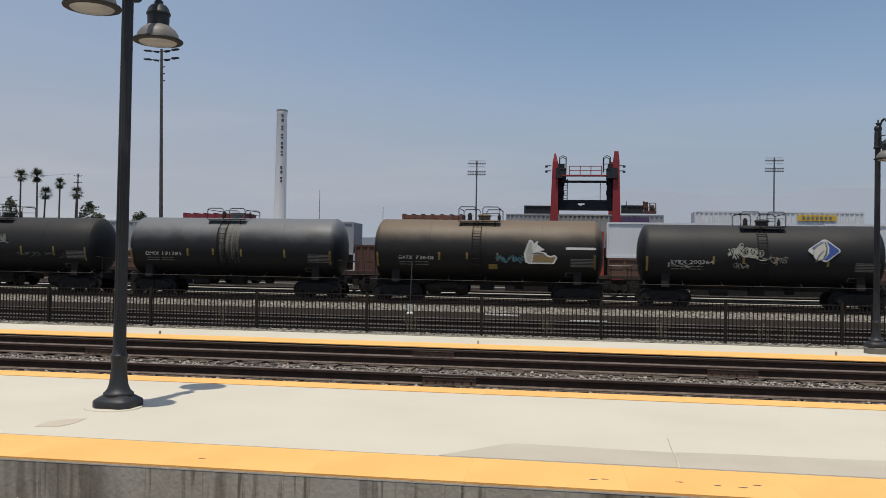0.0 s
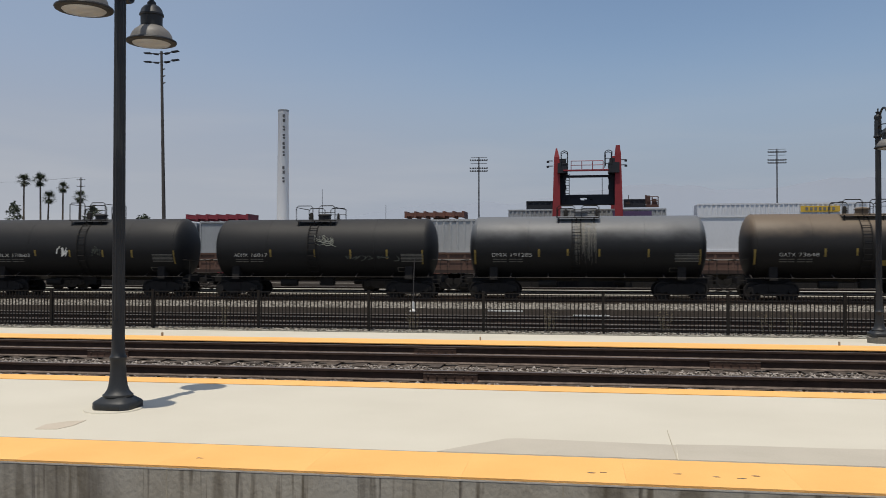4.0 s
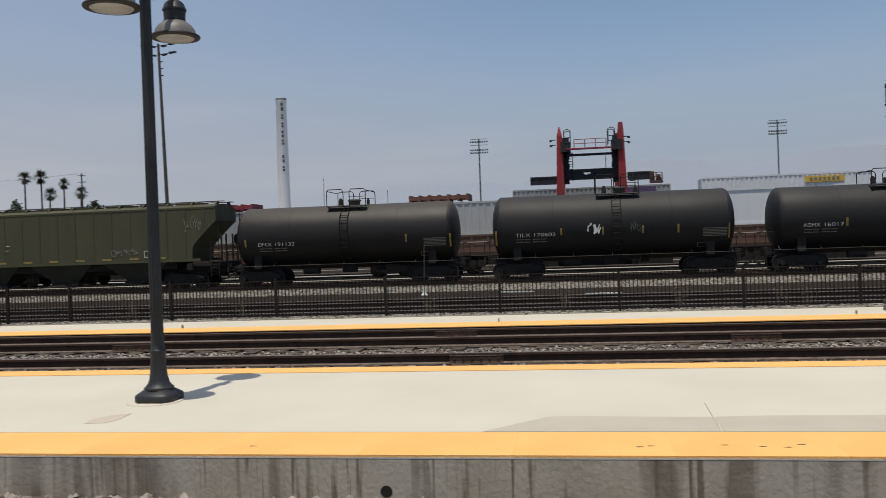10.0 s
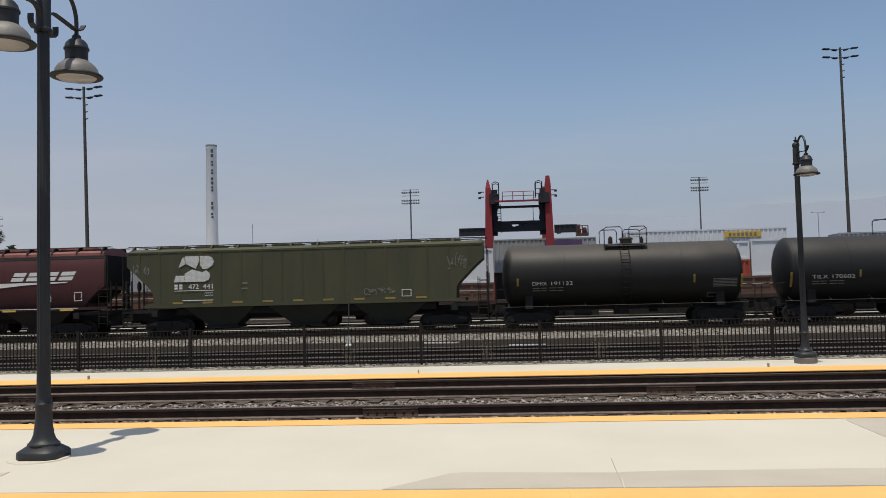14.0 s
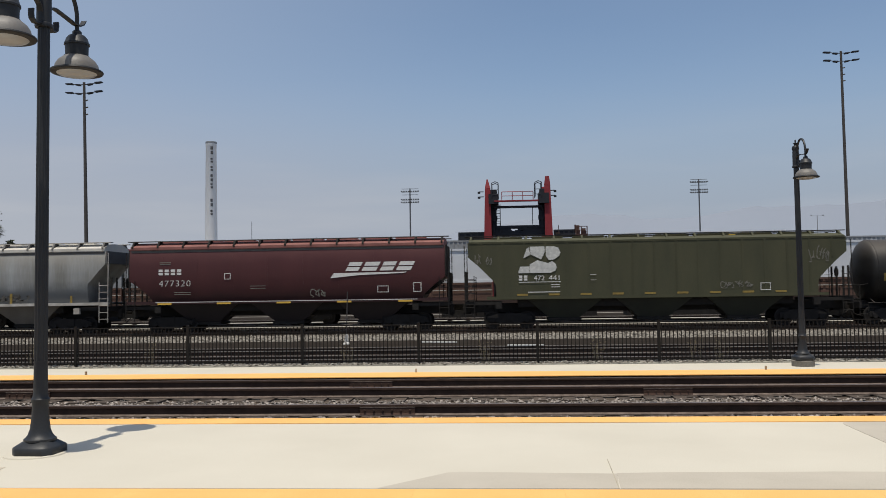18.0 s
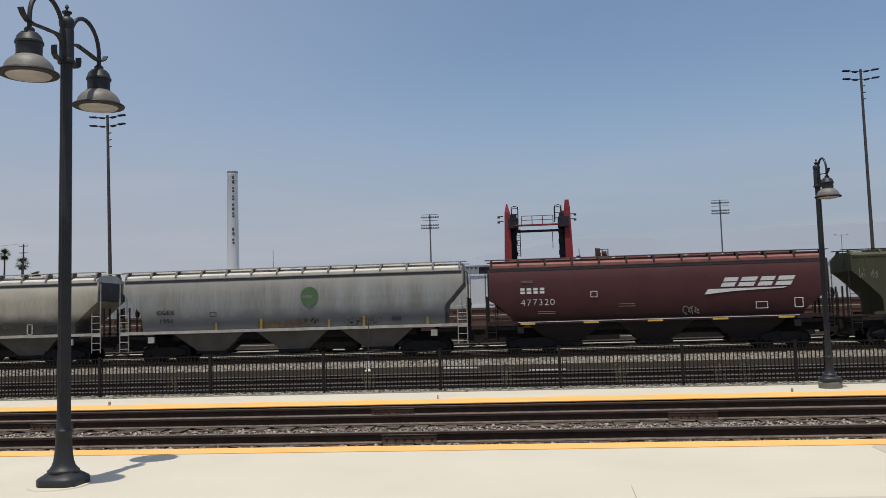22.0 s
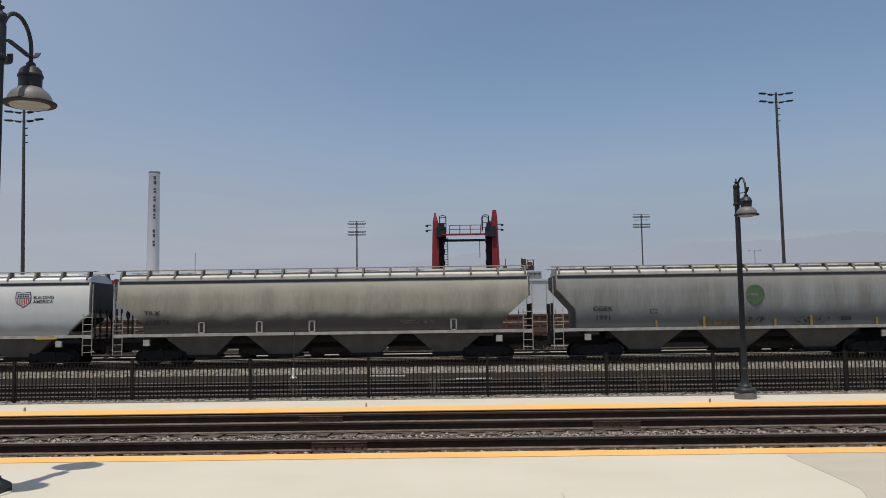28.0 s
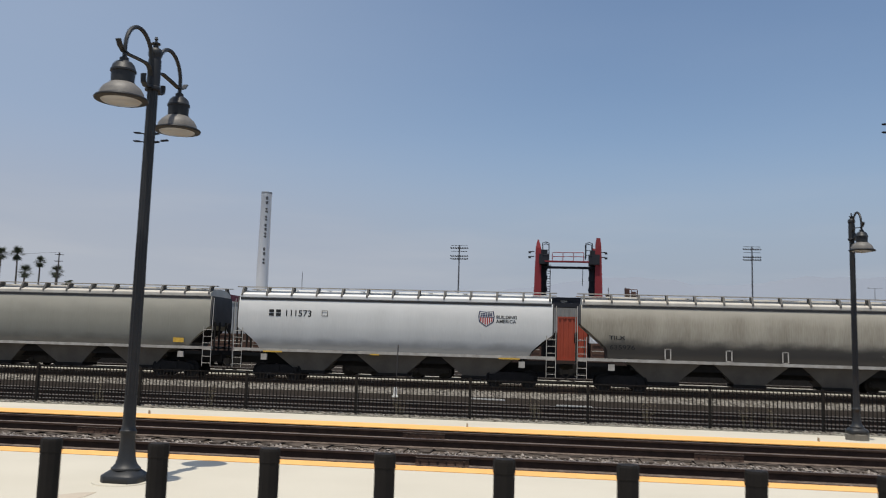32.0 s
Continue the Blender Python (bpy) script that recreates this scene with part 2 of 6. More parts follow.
LENS = mat("lamp_lens", (0.40, 0.415, 0.43), (0.32, 0.33, 0.34), 0.3, 0, 5, 30)
FENCE = mat("fence_paint", (0.0115, 0.0105, 0.010), (0.017, 0.0145, 0.0125), 0.75, 0, 4, 30, 0.1, spec=0.15)
# tank tops are paler: a sunlit tone as well as dust is in the colour
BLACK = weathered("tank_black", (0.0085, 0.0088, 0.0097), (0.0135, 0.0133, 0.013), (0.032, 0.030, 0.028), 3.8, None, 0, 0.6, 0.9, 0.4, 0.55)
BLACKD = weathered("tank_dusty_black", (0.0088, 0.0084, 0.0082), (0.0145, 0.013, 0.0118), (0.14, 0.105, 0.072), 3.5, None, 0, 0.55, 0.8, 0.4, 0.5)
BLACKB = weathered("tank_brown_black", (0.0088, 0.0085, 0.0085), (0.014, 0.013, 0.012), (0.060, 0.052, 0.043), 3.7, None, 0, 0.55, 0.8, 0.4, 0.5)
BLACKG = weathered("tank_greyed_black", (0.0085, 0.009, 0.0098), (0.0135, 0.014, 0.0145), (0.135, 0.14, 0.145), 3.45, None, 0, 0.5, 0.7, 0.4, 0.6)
# chute paints, darkened for the shade below the bodies as well as for grime
CHUTE = mat("chute_grime_and_shade", (0.20, 0.18, 0.152), (0.095, 0.084, 0.069), 0.85, 0, 1.2, 20, 0.1, 0.8)
CHUTEM = mat("shaded_maroon_chute", (0.020, 0.0125, 0.0125), (0.014, 0.010, 0.010), 0.7, 0, 1.2, 20, 0.1)
CHUTEG = mat("shaded_green_chute", (0.028, 0.031, 0.019), (0.018, 0.019, 0.014), 0.8, 0, 1.2, 20, 0.1)
EAVE = mat("eave_shade_and_grime", (0.125, 0.115, 0.105), (0.07, 0.065, 0.06), 0.85, 0, 2, 25, 0.1, 0.8)
ENDSHADE = mat("end_shade", (0.105, 0.102, 0.10), (0.06, 0.057, 0.054), 0.85, 0, 1.2, 20, 0.1, 0.8)
VERGE = mat("pale_verge", (0.40, 0.385, 0.335), (0.25, 0.24, 0.20), 1.0, 0, 2, 20, 0.4, 0.8, spec=0.05)
YARDHEAD = mat("rail_head_shine", (0.30, 0.27, 0.24), (0.12, 0.10, 0.085), 0.6, 0.1, 0.6, 30, 0, 0.6)
FOOTPALE = mat("dusty_sunlit_foot", (0.17, 0.13, 0.105), (0.06, 0.043, 0.034), 0.9, 0, 9, 40, 0.3, 0.5)
DARKBED = mat("oily_yard_bed", (0.038, 0.031, 0.026), (0.018, 0.015, 0.0125), 1.0, 0, 3, 14, 0.8, 0.8, spec=0.02)
GRAVELM = mat("grey_gravel", (0.30, 0.275, 0.235), (0.15, 0.135, 0.115), 0.95, 0, 5, 25, 0.5, 0.8, spec=0.1)
TRUCKM = mat("black_running_gear", (0.019, 0.0182, 0.018), (0.028, 0.0255, 0.024), 0.9, 0, 3, 30, 0.2, spec=0.12)
UNDER = mat("underframe_grime_and_shade", (0.021, 0.020, 0.0193), (0.031, 0.028, 0.025), 0.9, 0, 3, 30, 0.3, spec=0.12)
GREEN = mat("faded_green_paint", (0.076, 0.073, 0.040), (0.041, 0.044, 0.026), 0.8, 0, 1.3, 20, 0.1, 0.9, (1, 1, 0.3), per=0.12, spec=0.3)
# low on maroon, light grey and plain beige also holds the bulging side's shade
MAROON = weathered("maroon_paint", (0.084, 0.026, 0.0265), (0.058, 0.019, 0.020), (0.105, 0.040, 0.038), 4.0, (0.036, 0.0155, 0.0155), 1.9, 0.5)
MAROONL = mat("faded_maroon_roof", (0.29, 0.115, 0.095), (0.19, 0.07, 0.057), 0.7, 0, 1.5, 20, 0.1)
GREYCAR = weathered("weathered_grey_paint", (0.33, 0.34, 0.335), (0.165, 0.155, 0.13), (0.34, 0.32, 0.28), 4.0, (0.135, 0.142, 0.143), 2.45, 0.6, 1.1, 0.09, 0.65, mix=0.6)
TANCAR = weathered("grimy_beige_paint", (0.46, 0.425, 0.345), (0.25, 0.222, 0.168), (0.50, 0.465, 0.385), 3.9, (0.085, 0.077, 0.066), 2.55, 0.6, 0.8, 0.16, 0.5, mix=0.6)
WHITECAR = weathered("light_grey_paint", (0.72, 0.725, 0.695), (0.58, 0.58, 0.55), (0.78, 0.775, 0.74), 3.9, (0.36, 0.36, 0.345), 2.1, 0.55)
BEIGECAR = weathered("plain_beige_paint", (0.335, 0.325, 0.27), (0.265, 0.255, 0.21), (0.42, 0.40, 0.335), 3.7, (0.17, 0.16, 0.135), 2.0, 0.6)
ROOFL = mat("dusty_roof", (0.66, 0.63, 0.56), (0.45, 0.415, 0.355), 0.8, 0, 1.2, 18, 0.1, 0.8, (1, 1, 0.4))
STEELW = mat("pale_grab_iron", (0.48, 0.46, 0.42), (0.30, 0.27, 0.23), 0.6, 0, 3, 30)
LETTER = mat("white_lettering", (0.70, 0.69, 0.66), (0.55, 0.54, 0.51), 0.7, 0, 8, 60)
LETTERM = mat("dulled_lettering", (0.42, 0.42, 0.40), (0.28, 0.28, 0.265), 0.7, 0, 8, 60)
GRATING = mat("dark_grating", (0.07, 0.068, 0.064), (0.12, 0.115, 0.105), 0.7, 0, 5, 30)
STRIPED = mat("dulled_yellow_reflector", (0.30, 0.205, 0.04), (0.18, 0.125, 0.03), 0.6, 0, 8, 60)
LETTERD = mat("black_lettering", (0.010, 0.010, 0.011), (0.02, 0.02, 0.02), 0.7, 0, 8, 60)
STRIPE = mat("yellow_reflector", (0.72, 0.45, 0.06), (0.55, 0.33, 0.05), 0.5, 0, 8, 60)
GRAFW = mat("white_graffiti", (0.62, 0.62, 0.58), (0.4, 0.4, 0.38), 0.7, 0, 8, 60)
GRAFD = mat("dim_graffiti", (0.20, 0.19, 0.16), (0.11, 0.105, 0.09), 0.8, 0, 8, 60)
GRAFT = mat("teal_graffiti", (0.03, 0.10, 0.12), (0.02, 0.06, 0.07), 0.7, 0, 8, 60)
GRAFO = mat("ochre_graffiti", (0.21, 0.145, 0.055), (0.14, 0.095, 0.04), 0.7, 0, 8, 60)
NAVY = mat("navy_emblem", (0.018, 0.028, 0.10), (0.014, 0.022, 0.08), 0.6, 0, 8, 60)
BLUE = mat("blue_emblem", (0.05, 0.10, 0.36), (0.04, 0.08, 0.28), 0.6, 0, 8, 60)
LIME = mat("green_emblem", (0.075, 0.15, 0.058), (0.055, 0.115, 0.046), 0.6, 0, 8, 60)
REDP = mat("red_emblem", (0.50, 0.05, 0.05), (0.4, 0.04, 0.04), 0.6, 0, 8, 60)
CRANE = mat("red_crane_paint", (0.26, 0.013, 0.019), (0.17, 0.011, 0.015), 0.65, 0, 0.5, 6, 0.0, 0.7)
CRANED = mat("dark_crane_steel", (0.007, 0.009, 0.015), (0.013, 0.015, 0.021), 0.8, 0, 0.5, 6)
WHITEST = mat("white_stack_paint", (0.88, 0.88, 0.87), (0.76, 0.76, 0.75), 0.8, 0, 0.08, 2, 0.0, 0.9, (1, 1, 0.25))
BOXG = mat("grey_container", (0.33, 0.345, 0.355), (0.24, 0.25, 0.26), 0.6, 0, 0.8, 12, 0, 0.7, (1, 1, 0.3))
BOXW = mat("white_trailer", (0.66, 0.68, 0.70), (0.56, 0.57, 0.59), 0.5, 0, 0.6, 12, 0, 0.7, (1, 1, 0.3))
BOXO = mat("orange_container", (0.42, 0.068, 0.03), (0.27, 0.048, 0.024), 0.6, 0, 0.8, 12, 0, 0.7, (1, 1, 0.3))
BOXS = mat("silver_container", (0.50, 0.50, 0.49), (0.36, 0.36, 0.35), 0.45, 0.2, 0.8, 12, 0, 0.7, (1, 1, 0.3))
BOXP = mat("purple_container", (0.10, 0.06, 0.16), (0.07, 0.045, 0.11), 0.6, 0, 0.8, 12)
FLATC = mat("rusty_flatcar", (0.038, 0.019, 0.014), (0.02, 0.012, 0.010), 0.8, 0, 1.2, 15, 0.2, 0.8)
BROWNM = mat("brown_machine", (0.20, 0.075, 0.045), (0.10, 0.05, 0.04), 0.7, 0, 1, 10)
RUSTPAN = mat("rusty_tan_frame", (0.13, 0.068, 0.048), (0.07, 0.04, 0.03), 0.8, 0, 0.7, 12, 0.1, 0.8)
RUSTBOX = mat("rusty_brown_frame", (0.10, 0.042, 0.03), (0.05, 0.026, 0.02), 0.8, 0, 1.2, 15, 0.1, 0.8)
CRIMSON = mat("crimson_machine", (0.26, 0.03, 0.045), (0.18, 0.022, 0.03), 0.6, 0, 1, 10)
BANNER = mat("yellow_banner", (0.65, 0.42, 0.05), (0.5, 0.32, 0.04), 0.6, 0, 2, 10)
POLE = mat("weathered_pole", (0.075, 0.065, 0.058), (0.045, 0.04, 0.036), 0.8, 0, 2, 20)
GALV = mat("galvanised_steel", (0.30, 0.31, 0.32), (0.22, 0.23, 0.24), 0.5, 0.4, 2, 20)
GALVM = mat("weathered_mast_steel", (0.13, 0.135, 0.145), (0.09, 0.093, 0.10), 0.6, 0.2, 2, 20)
TRUNK = mat("palm_trunk", (0.15, 0.115, 0.085), (0.09, 0.07, 0.05), 0.9, 0, 3, 20, 0.3)
# leaf colour is greyed and lightened a little to hold the distance haze
FROND = mat("palm_leaf", (0.075, 0.088, 0.048), (0.040, 0.050, 0.030), 0.7, 0, 1.0, 8)
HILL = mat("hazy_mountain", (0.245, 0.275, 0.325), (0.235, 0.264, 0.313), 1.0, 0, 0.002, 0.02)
ROOF = mat("shed_roof", (0.10, 0.105, 0.11), (0.07, 0.073, 0.078), 0.7, 0, 0.4, 5)


# ---- mesh helpers ----
def part(name, bm, material, parent=None, label="", smooth=False):
    me = bpy.data.meshes.new(name)
    bmesh.ops.recalc_face_normals(bm, faces=bm.faces)
    bm.to_mesh(me)
    bm.free()
    if smooth:
        for p in me.polygons:
            p.use_smooth = True
        me.set_sharp_from_angle(angle=radians(38))
    me.materials.append(material)
    ob = new(name, me)
    if parent:
        ob.parent = parent
    if label:
        ob["label"] = label
    return ob


def thing(name, label, category, at=(0, 0, 0), group="", kind=""):
    ob = new(name)
    ob.location = at
    return tagged(ob, label, category, group, kind)


def box(bm, x0, x1, y0, y1, z0, z1):
    v = [bm.verts.new((x, y, z)) for x in (x0, x1) for y in (y0, y1) for z in (z0, z1)]
    for f in ((0, 1, 3, 2), (4, 6, 7, 5), (0, 4, 5, 1), (2, 3, 7, 6), (0, 2, 6, 4), (1, 5, 7, 3)):
        bm.faces.new([v[i] for i in f])
    return bm


def boxes(*rows):
    bm = bmesh.new()
    for r in rows:
        box(bm, *r)
    return bm


def rod(bm, a, b, r, r2=None, seg=8):
    """A round bar from a to b."""
    a, b = Vector(a), Vector(b)
    d = b - a
    q = d.to_track_quat("Z", "Y").to_matrix()
    rings = []
    for p, rad in ((a, r), (b, r if r2 is None else r2)):
        rings.append([bm.verts.new(p + q @ Vector((rad * math.cos(k * math.tau / seg), rad * math.sin(k * math.tau / seg), 0))) for k in range(seg)])
    for k in range(seg):
        bm.faces.new((rings[0][k], rings[0][(k + 1) % seg], rings[1][(k + 1) % seg], rings[1][k]))
    bm.faces.new(rings[0][::-1])
    bm.faces.new(rings[1])
    return bm


def tube(bm, pts, r, seg=8):
    """A round bar bent along points."""
    pts = [Vector(p) for p in pts]
    u, prev = None, None
    for k, p in enumerate(pts):
        d = (pts[min(k + 1, len(pts) - 1)] - pts[max(k - 1, 0)]).normalized()
        u = d.orthogonal() if u is None else u - d * u.dot(d)
        u.normalize()
        v = d.cross(u)
        ring = [bm.verts.new(p + (u * math.cos(q * math.tau / seg) + v * math.sin(q * math.tau / seg)) * r) for q in range(seg)]
        if prev:
            for q in range(seg):
                bm.faces.new((prev[q], prev[(q + 1) % seg], ring[(q + 1) % seg], ring[q]))
        else:
            bm.faces.new(ring[::-1])
        prev = ring
    bm.faces.new(prev)
    return bm


def lathe(bm, prof, seg=24, axis="z", at=(0, 0, 0)):
    """Turns a profile of (radius, height) round an axis."""
    at, rings = Vector(at), []
    for r, h in prof:
        ring = []
        for k in range(seg):
            c, s = r * math.cos(k * math.tau / seg), r * math.sin(k * math.tau / seg)
            ring.append(bm.verts.new(at + Vector((c, s, h) if axis == "z" else (h, c, s) if axis == "x" else (s, h, c))))
        rings.append(ring)
    for a, b in zip(rings[:-1], rings[1:]):
        for k in range(seg):
            bm.faces.new((a[k], a[(k + 1) % seg], b[(k + 1) % seg], b[k]))
    if prof[0][0] > 1e-4:
        bm.faces.new(rings[0][::-1])
    if prof[-1][0] > 1e-4:
        bm.faces.new(rings[-1])
    return bm


def prism(bm, poly, a, b, axis="x"):
    """Draws a polygon out from a to b; the polygon is in (y, z) for x, (x, z) for y, (x, y) for z."""
    def at(p, h):
        return (h, p[0], p[1]) if axis == "x" else (p[0], h, p[1]) if axis == "y" else (p[0], p[1], h)
    r0, r1 = [bm.verts.new(at(p, a)) for p in poly], [bm.verts.new(at(p, b)) for p in poly]
    n = len(poly)
    for k in range(n):
        bm.faces.new((r0[k], r0[(k + 1) % n], r1[(k + 1) % n], r1[k]))
    bm.faces.new(r0[::-1])
    bm.faces.new(r1)
    return bm


def word(name, text, size, material, parent, x, y, z, label="", width=0.0, slant=0.0, bold=0.0, spread=1.0):
    """Raised lettering that faces -y, its lower left corner at x, z."""
    cu = bpy.data.curves.new("word", "FONT")
    cu.body, cu.size, cu.extrude, cu.shear, cu.offset, cu.space_character = text, size, 0.004, slant, bold, spread
    ob = bpy.data.objects.new("word", cu)
    scene.collection.objects.link(ob)
    dg = bpy.context.evaluated_depsgraph_get()
    me = bpy.data.meshes.new_from_object(ob.evaluated_get(dg))
    bpy.data.objects.remove(ob)
    me.transform(Matrix.Rotation(radians(90), 4, "X"))
    if width:
        w = max(v.co.x for v in me.vertices)
        me.transform(Matrix.Diagonal((width / w, 1, 1, 1)))
    me.materials.clear()
    me.materials.append(material)
    o = new(name, me)
    o.location = (x, y, z)
    o.parent = parent
    if label:
        o["label"] = label
    return o


# ---- setting ----
bm = bmesh.new()
for yy in ((-4000, 22.2), (22.2, 4500)):
    v = [bm.verts.new((x, y, -0.52)) for x, y in ((-4000, yy[0]), (4000, yy[0]), (4000, yy[1]), (-4000, yy[1]))]
    bm.faces.new(v)
bmesh.ops.remove_doubles(bm, verts=bm.verts, dist=0.001)
tagged(part("ground", bm, YARD), "grey-brown gravel ground of the rail yard", "ground", kind="structure")

# near platform between the tracks
X0, X1 = -70.0, 60.0
Y0, Y1 = 6.33, 11.03
near = tagged(part("platform", boxes((X0, X1, Y0 + 0.81, Y1 - 0.45, -0.30, 0.0)), CONCRETE), "pale concrete station platform with yellow edges", "platform", kind="structure")
part("edge_wall", boxes((X0, X1, Y0 - 0.001, Y0 + 0.80, -0.75, -0.0255), (X0, X1, Y1 - 0.44, Y1 - 0.014, -0.75, -0.013)), WALLCON, near, "drip-stained concrete platform wall")
part("wall_lip", boxes((X0, X1, Y0 - 0.003, Y0 + 0.06, -0.025, -0.0135)), LIPCON, near, "pale chipped lip of the wall")
far = tagged(part("platform_far", boxes((X0, X1, 19.56, 21.25, -0.5, -0.217)), CONCRETE), "pale concrete platform along a black fence", "platform", kind="structure")
part("edge_wall", boxes((X0, X1, 18.53, 19.55, -0.75, -0.28)), RAWCON, far)
part("kerb", boxes((X0, X1, 21.26, 21.75, -0.6, -0.19)), VERGE, far, "rough concrete kerb under the fence")
home = tagged(part("platform_home", boxes((-30, 30, -6, 2.35, -0.5, 0.0)), CONCRETE), "pale concrete platform behind a picket railing", "platform", kind="structure")
part("edge_wall", boxes((-30, 30, 2.36, 2.95, -0.75, -0.01)), RAWCON, home)

# ---- tracks ----
RAIL = [(-0.075, 0), (0.075, 0), (0.075, 0.012), (0.012, 0.03), (0.012, 0.125), (0.036, 0.135), (0.036, 0.165), (0.03, 0.172), (-0.03, 0.172), (-0.036, 0.165), (-0.036, 0.135), (-0.012, 0.125), (-0.012, 0.03), (-0.075, 0.012)]


def track(y, top, x0, x1, label, head=0.0, foot=False):
    t = thing("railway_track", label, "track", (0, y, top), kind="structure")
    for s in (-0.752, 0.752):
        r = part("rail", prism(bmesh.new(), [(p[0] + s, p[1] - 0.172) for p in RAIL], x0, x1), RUST, t)
        # yard tracks get a taller, pale head in place of the rails' shine
        part("rail_head", boxes((x0, x1, s - 0.030 - 0.008 * (head > 0), s + 0.030 + 0.008 * (head > 0), -head, 0.0025)), SHINE if not head else YARDHEAD, r, "worn rail head")
        # paler strip along the foot, coloured as if the sun caught it
        if foot:
            part("rail_foot", prism(bmesh.new(), [(s - 0.078, -0.171), (s - 0.078, -0.158), (s - 0.014, -0.138), (s - 0.014, -0.171)], x0, x1), FOOTPALE, r, "rail foot with sunlight put into its pale colour")
    return t


NEAR_TRACKS = [track(4.65, -0.15, -60, 60, "rusty rails on ballast below the platform wall"), track(12.76, -0.15, -90, 80, "rusty rails on wooden ties", 0.0, True), track(16.6, -0.15, -90, 80, "rusty rails on wooden ties", 0.0, True)]
ZT = -0.35
YARD_TRACKS = [track(26.2, -0.36, -150, 110, "rusty yard track", 0.02), track(30.1, -0.36, -150, 110, "rusty yard track", 0.02), track(45.5, ZT, -260, 200, "yard track under a freight train"), track(48.9, ZT, -200, 150, "rusty yard track", 0.02), track(54.4, ZT, -200, 150, "rusty yard track", 0.02), track(56.9, ZT, -200, 150, "rusty yard track", 0.02), track(64.0, ZT, -200, 150, "rusty yard track", 0.02)]
bm = bmesh.new()
prism(bm, [(11.09, -0.6), (18.55, -0.6), (18.55, -0.38), (17.9, -0.357), (15.3, -0.357), (14.7, -0.365), (14.1, -0.357), (11.6, -0.357), (11.09, -0.37)], -90, 80)
tagged(part("ballast_bed", bm, BALLAST), "dark oily ballast between two platforms", "ballast", kind="structure")
bm = bmesh.new()
prism(bm, [(2.96, -0.6), (6.38, -0.6), (6.38, -0.35), (2.96, -0.35)], -60, 60)
tagged(part("ballast_bed", bm, BALLAST), "light ballast below the platform wall", "ballast", kind="structure")

for y0, y1, z in ((23.3, 37.9, -0.50), (43.0, 50.6, -0.498), (53.5, 59.2, -0.495), (60.6, 79.0, -0.495), (81.5, 220.0, -0.505)):
    bm = prism(bmesh.new(), [(y0, -0.6), (y1, -0.6), (y1 - 0.3, z), (y0 + 0.3, z)], -400, 400)
    tagged(part("yard_bed", bm, DARKBED), "dark oily bed of the yard tracks", "track bed", kind="structure")

tagged(part("verge", prism(bmesh.new(), [(21.76, -0.6), (23.6, -0.6), (23.5, -0.42), (22.9, -0.27), (21.76, -0.23)], -90, 80), VERGE), "pale gravel verge behind the fence", "verge", kind="structure")
for y0, y1 in ((50.2, 53.6), (58.9, 60.8)):
    bm = prism(bmesh.new(), [(y0 - 0.1, -0.6), (y1 + 0.1, -0.6), (y1 - 0.15, -0.4), (y0 + 0.15, -0.4)], -200, 150)
    tagged(part("gravel_strip", bm, VERGE), "pale gravel between the yard tracks", "gravel", kind="structure")

# ---- the train ----
CARS, WHEELS = [], []
RT = [r[0] for r in ROLLED]
FINE = []
for k in range(0, 321):
    FINE.append((k / 10, float(np.interp(k / 10, RT, [r[1] for r in ROLLED]))))


# how much each tank shell is larger than the smallest
BULGE = {}


def truck_meshes():
    w = bmesh.new()
    for s in (-0.76, 0.76):
        lathe(w, [(0.0, s - 0.06), (0.12, s - 0.06), (0.14, s - 0.03), (0.36, s - 0.03), (0.38, s - 0.065), (0.457, s - 0.065), (0.465, s + 0.05), (0.38, s + 0.06), (0.36, s + 0.02), (0.14, s + 0.02), (0.10, s + 0.07), (0.0, s + 0.07)], 20, "y")
    rod(w, (0, -0.9, 0), (0, 0.9, 0), 0.075)
    f = bmesh.new()
    for y in (0,):
        prism(f, [(-1.15, 0.40), (-0.75, 0.40), (-0.45, 0.22), (0.45, 0.22), (0.75, 0.40), (1.15, 0.40), (1.15, 0.62), (0.55, 0.82), (-0.55, 0.82), (-1.15, 0.62)], y - 0.07, y + 0.07, "y")
        for x in (-0.89, 0.89):
            rod(f, (x, y - 0.13, 0.46), (x, y + 0.13, 0.46), 0.13, None, 12)
    b = boxes((-0.2, 0.2, -1.1, 1.1, 0.42, 0.80))
    for y in (-0.98, 0.98):
        for x in (-0.13, 0, 0.13):
            rod(b, (x, y, 0.24), (x, y, 0.55), 0.055)
    return w, f, b


_w, _f, _b = truck_meshes()
WHEEL0, FRAME0, BOLSTER0 = part("wheelset", _w, TRUCKM, None, "", True), part("side_frame", _f, TRUCKM), part("bolster", _b, TRUCKM)
WHEELM, FRAMEM, BOLSTERM = WHEEL0.data, FRAME0.data, BOLSTER0.data
for o in (WHEEL0, FRAME0, BOLSTER0):
    bpy.data.objects.remove(o)


def trucks(car, u, xs):
    for x in xs:
        t = new("truck", BOLSTERM)
        t.parent, t.location = car, (x, 0, 0)
        for y in (-0.98, 0.98):
            f = new("side_frame", FRAMEM)
            f.parent, f.location = t, (0, y, 0)
        for dx in (-0.89, 0.89):
            w = new("wheelset", WHEELM)
            w.parent, w.location = t, (dx, 0, 0.46)
            WHEELS.append((u, w, dx, 0.46))


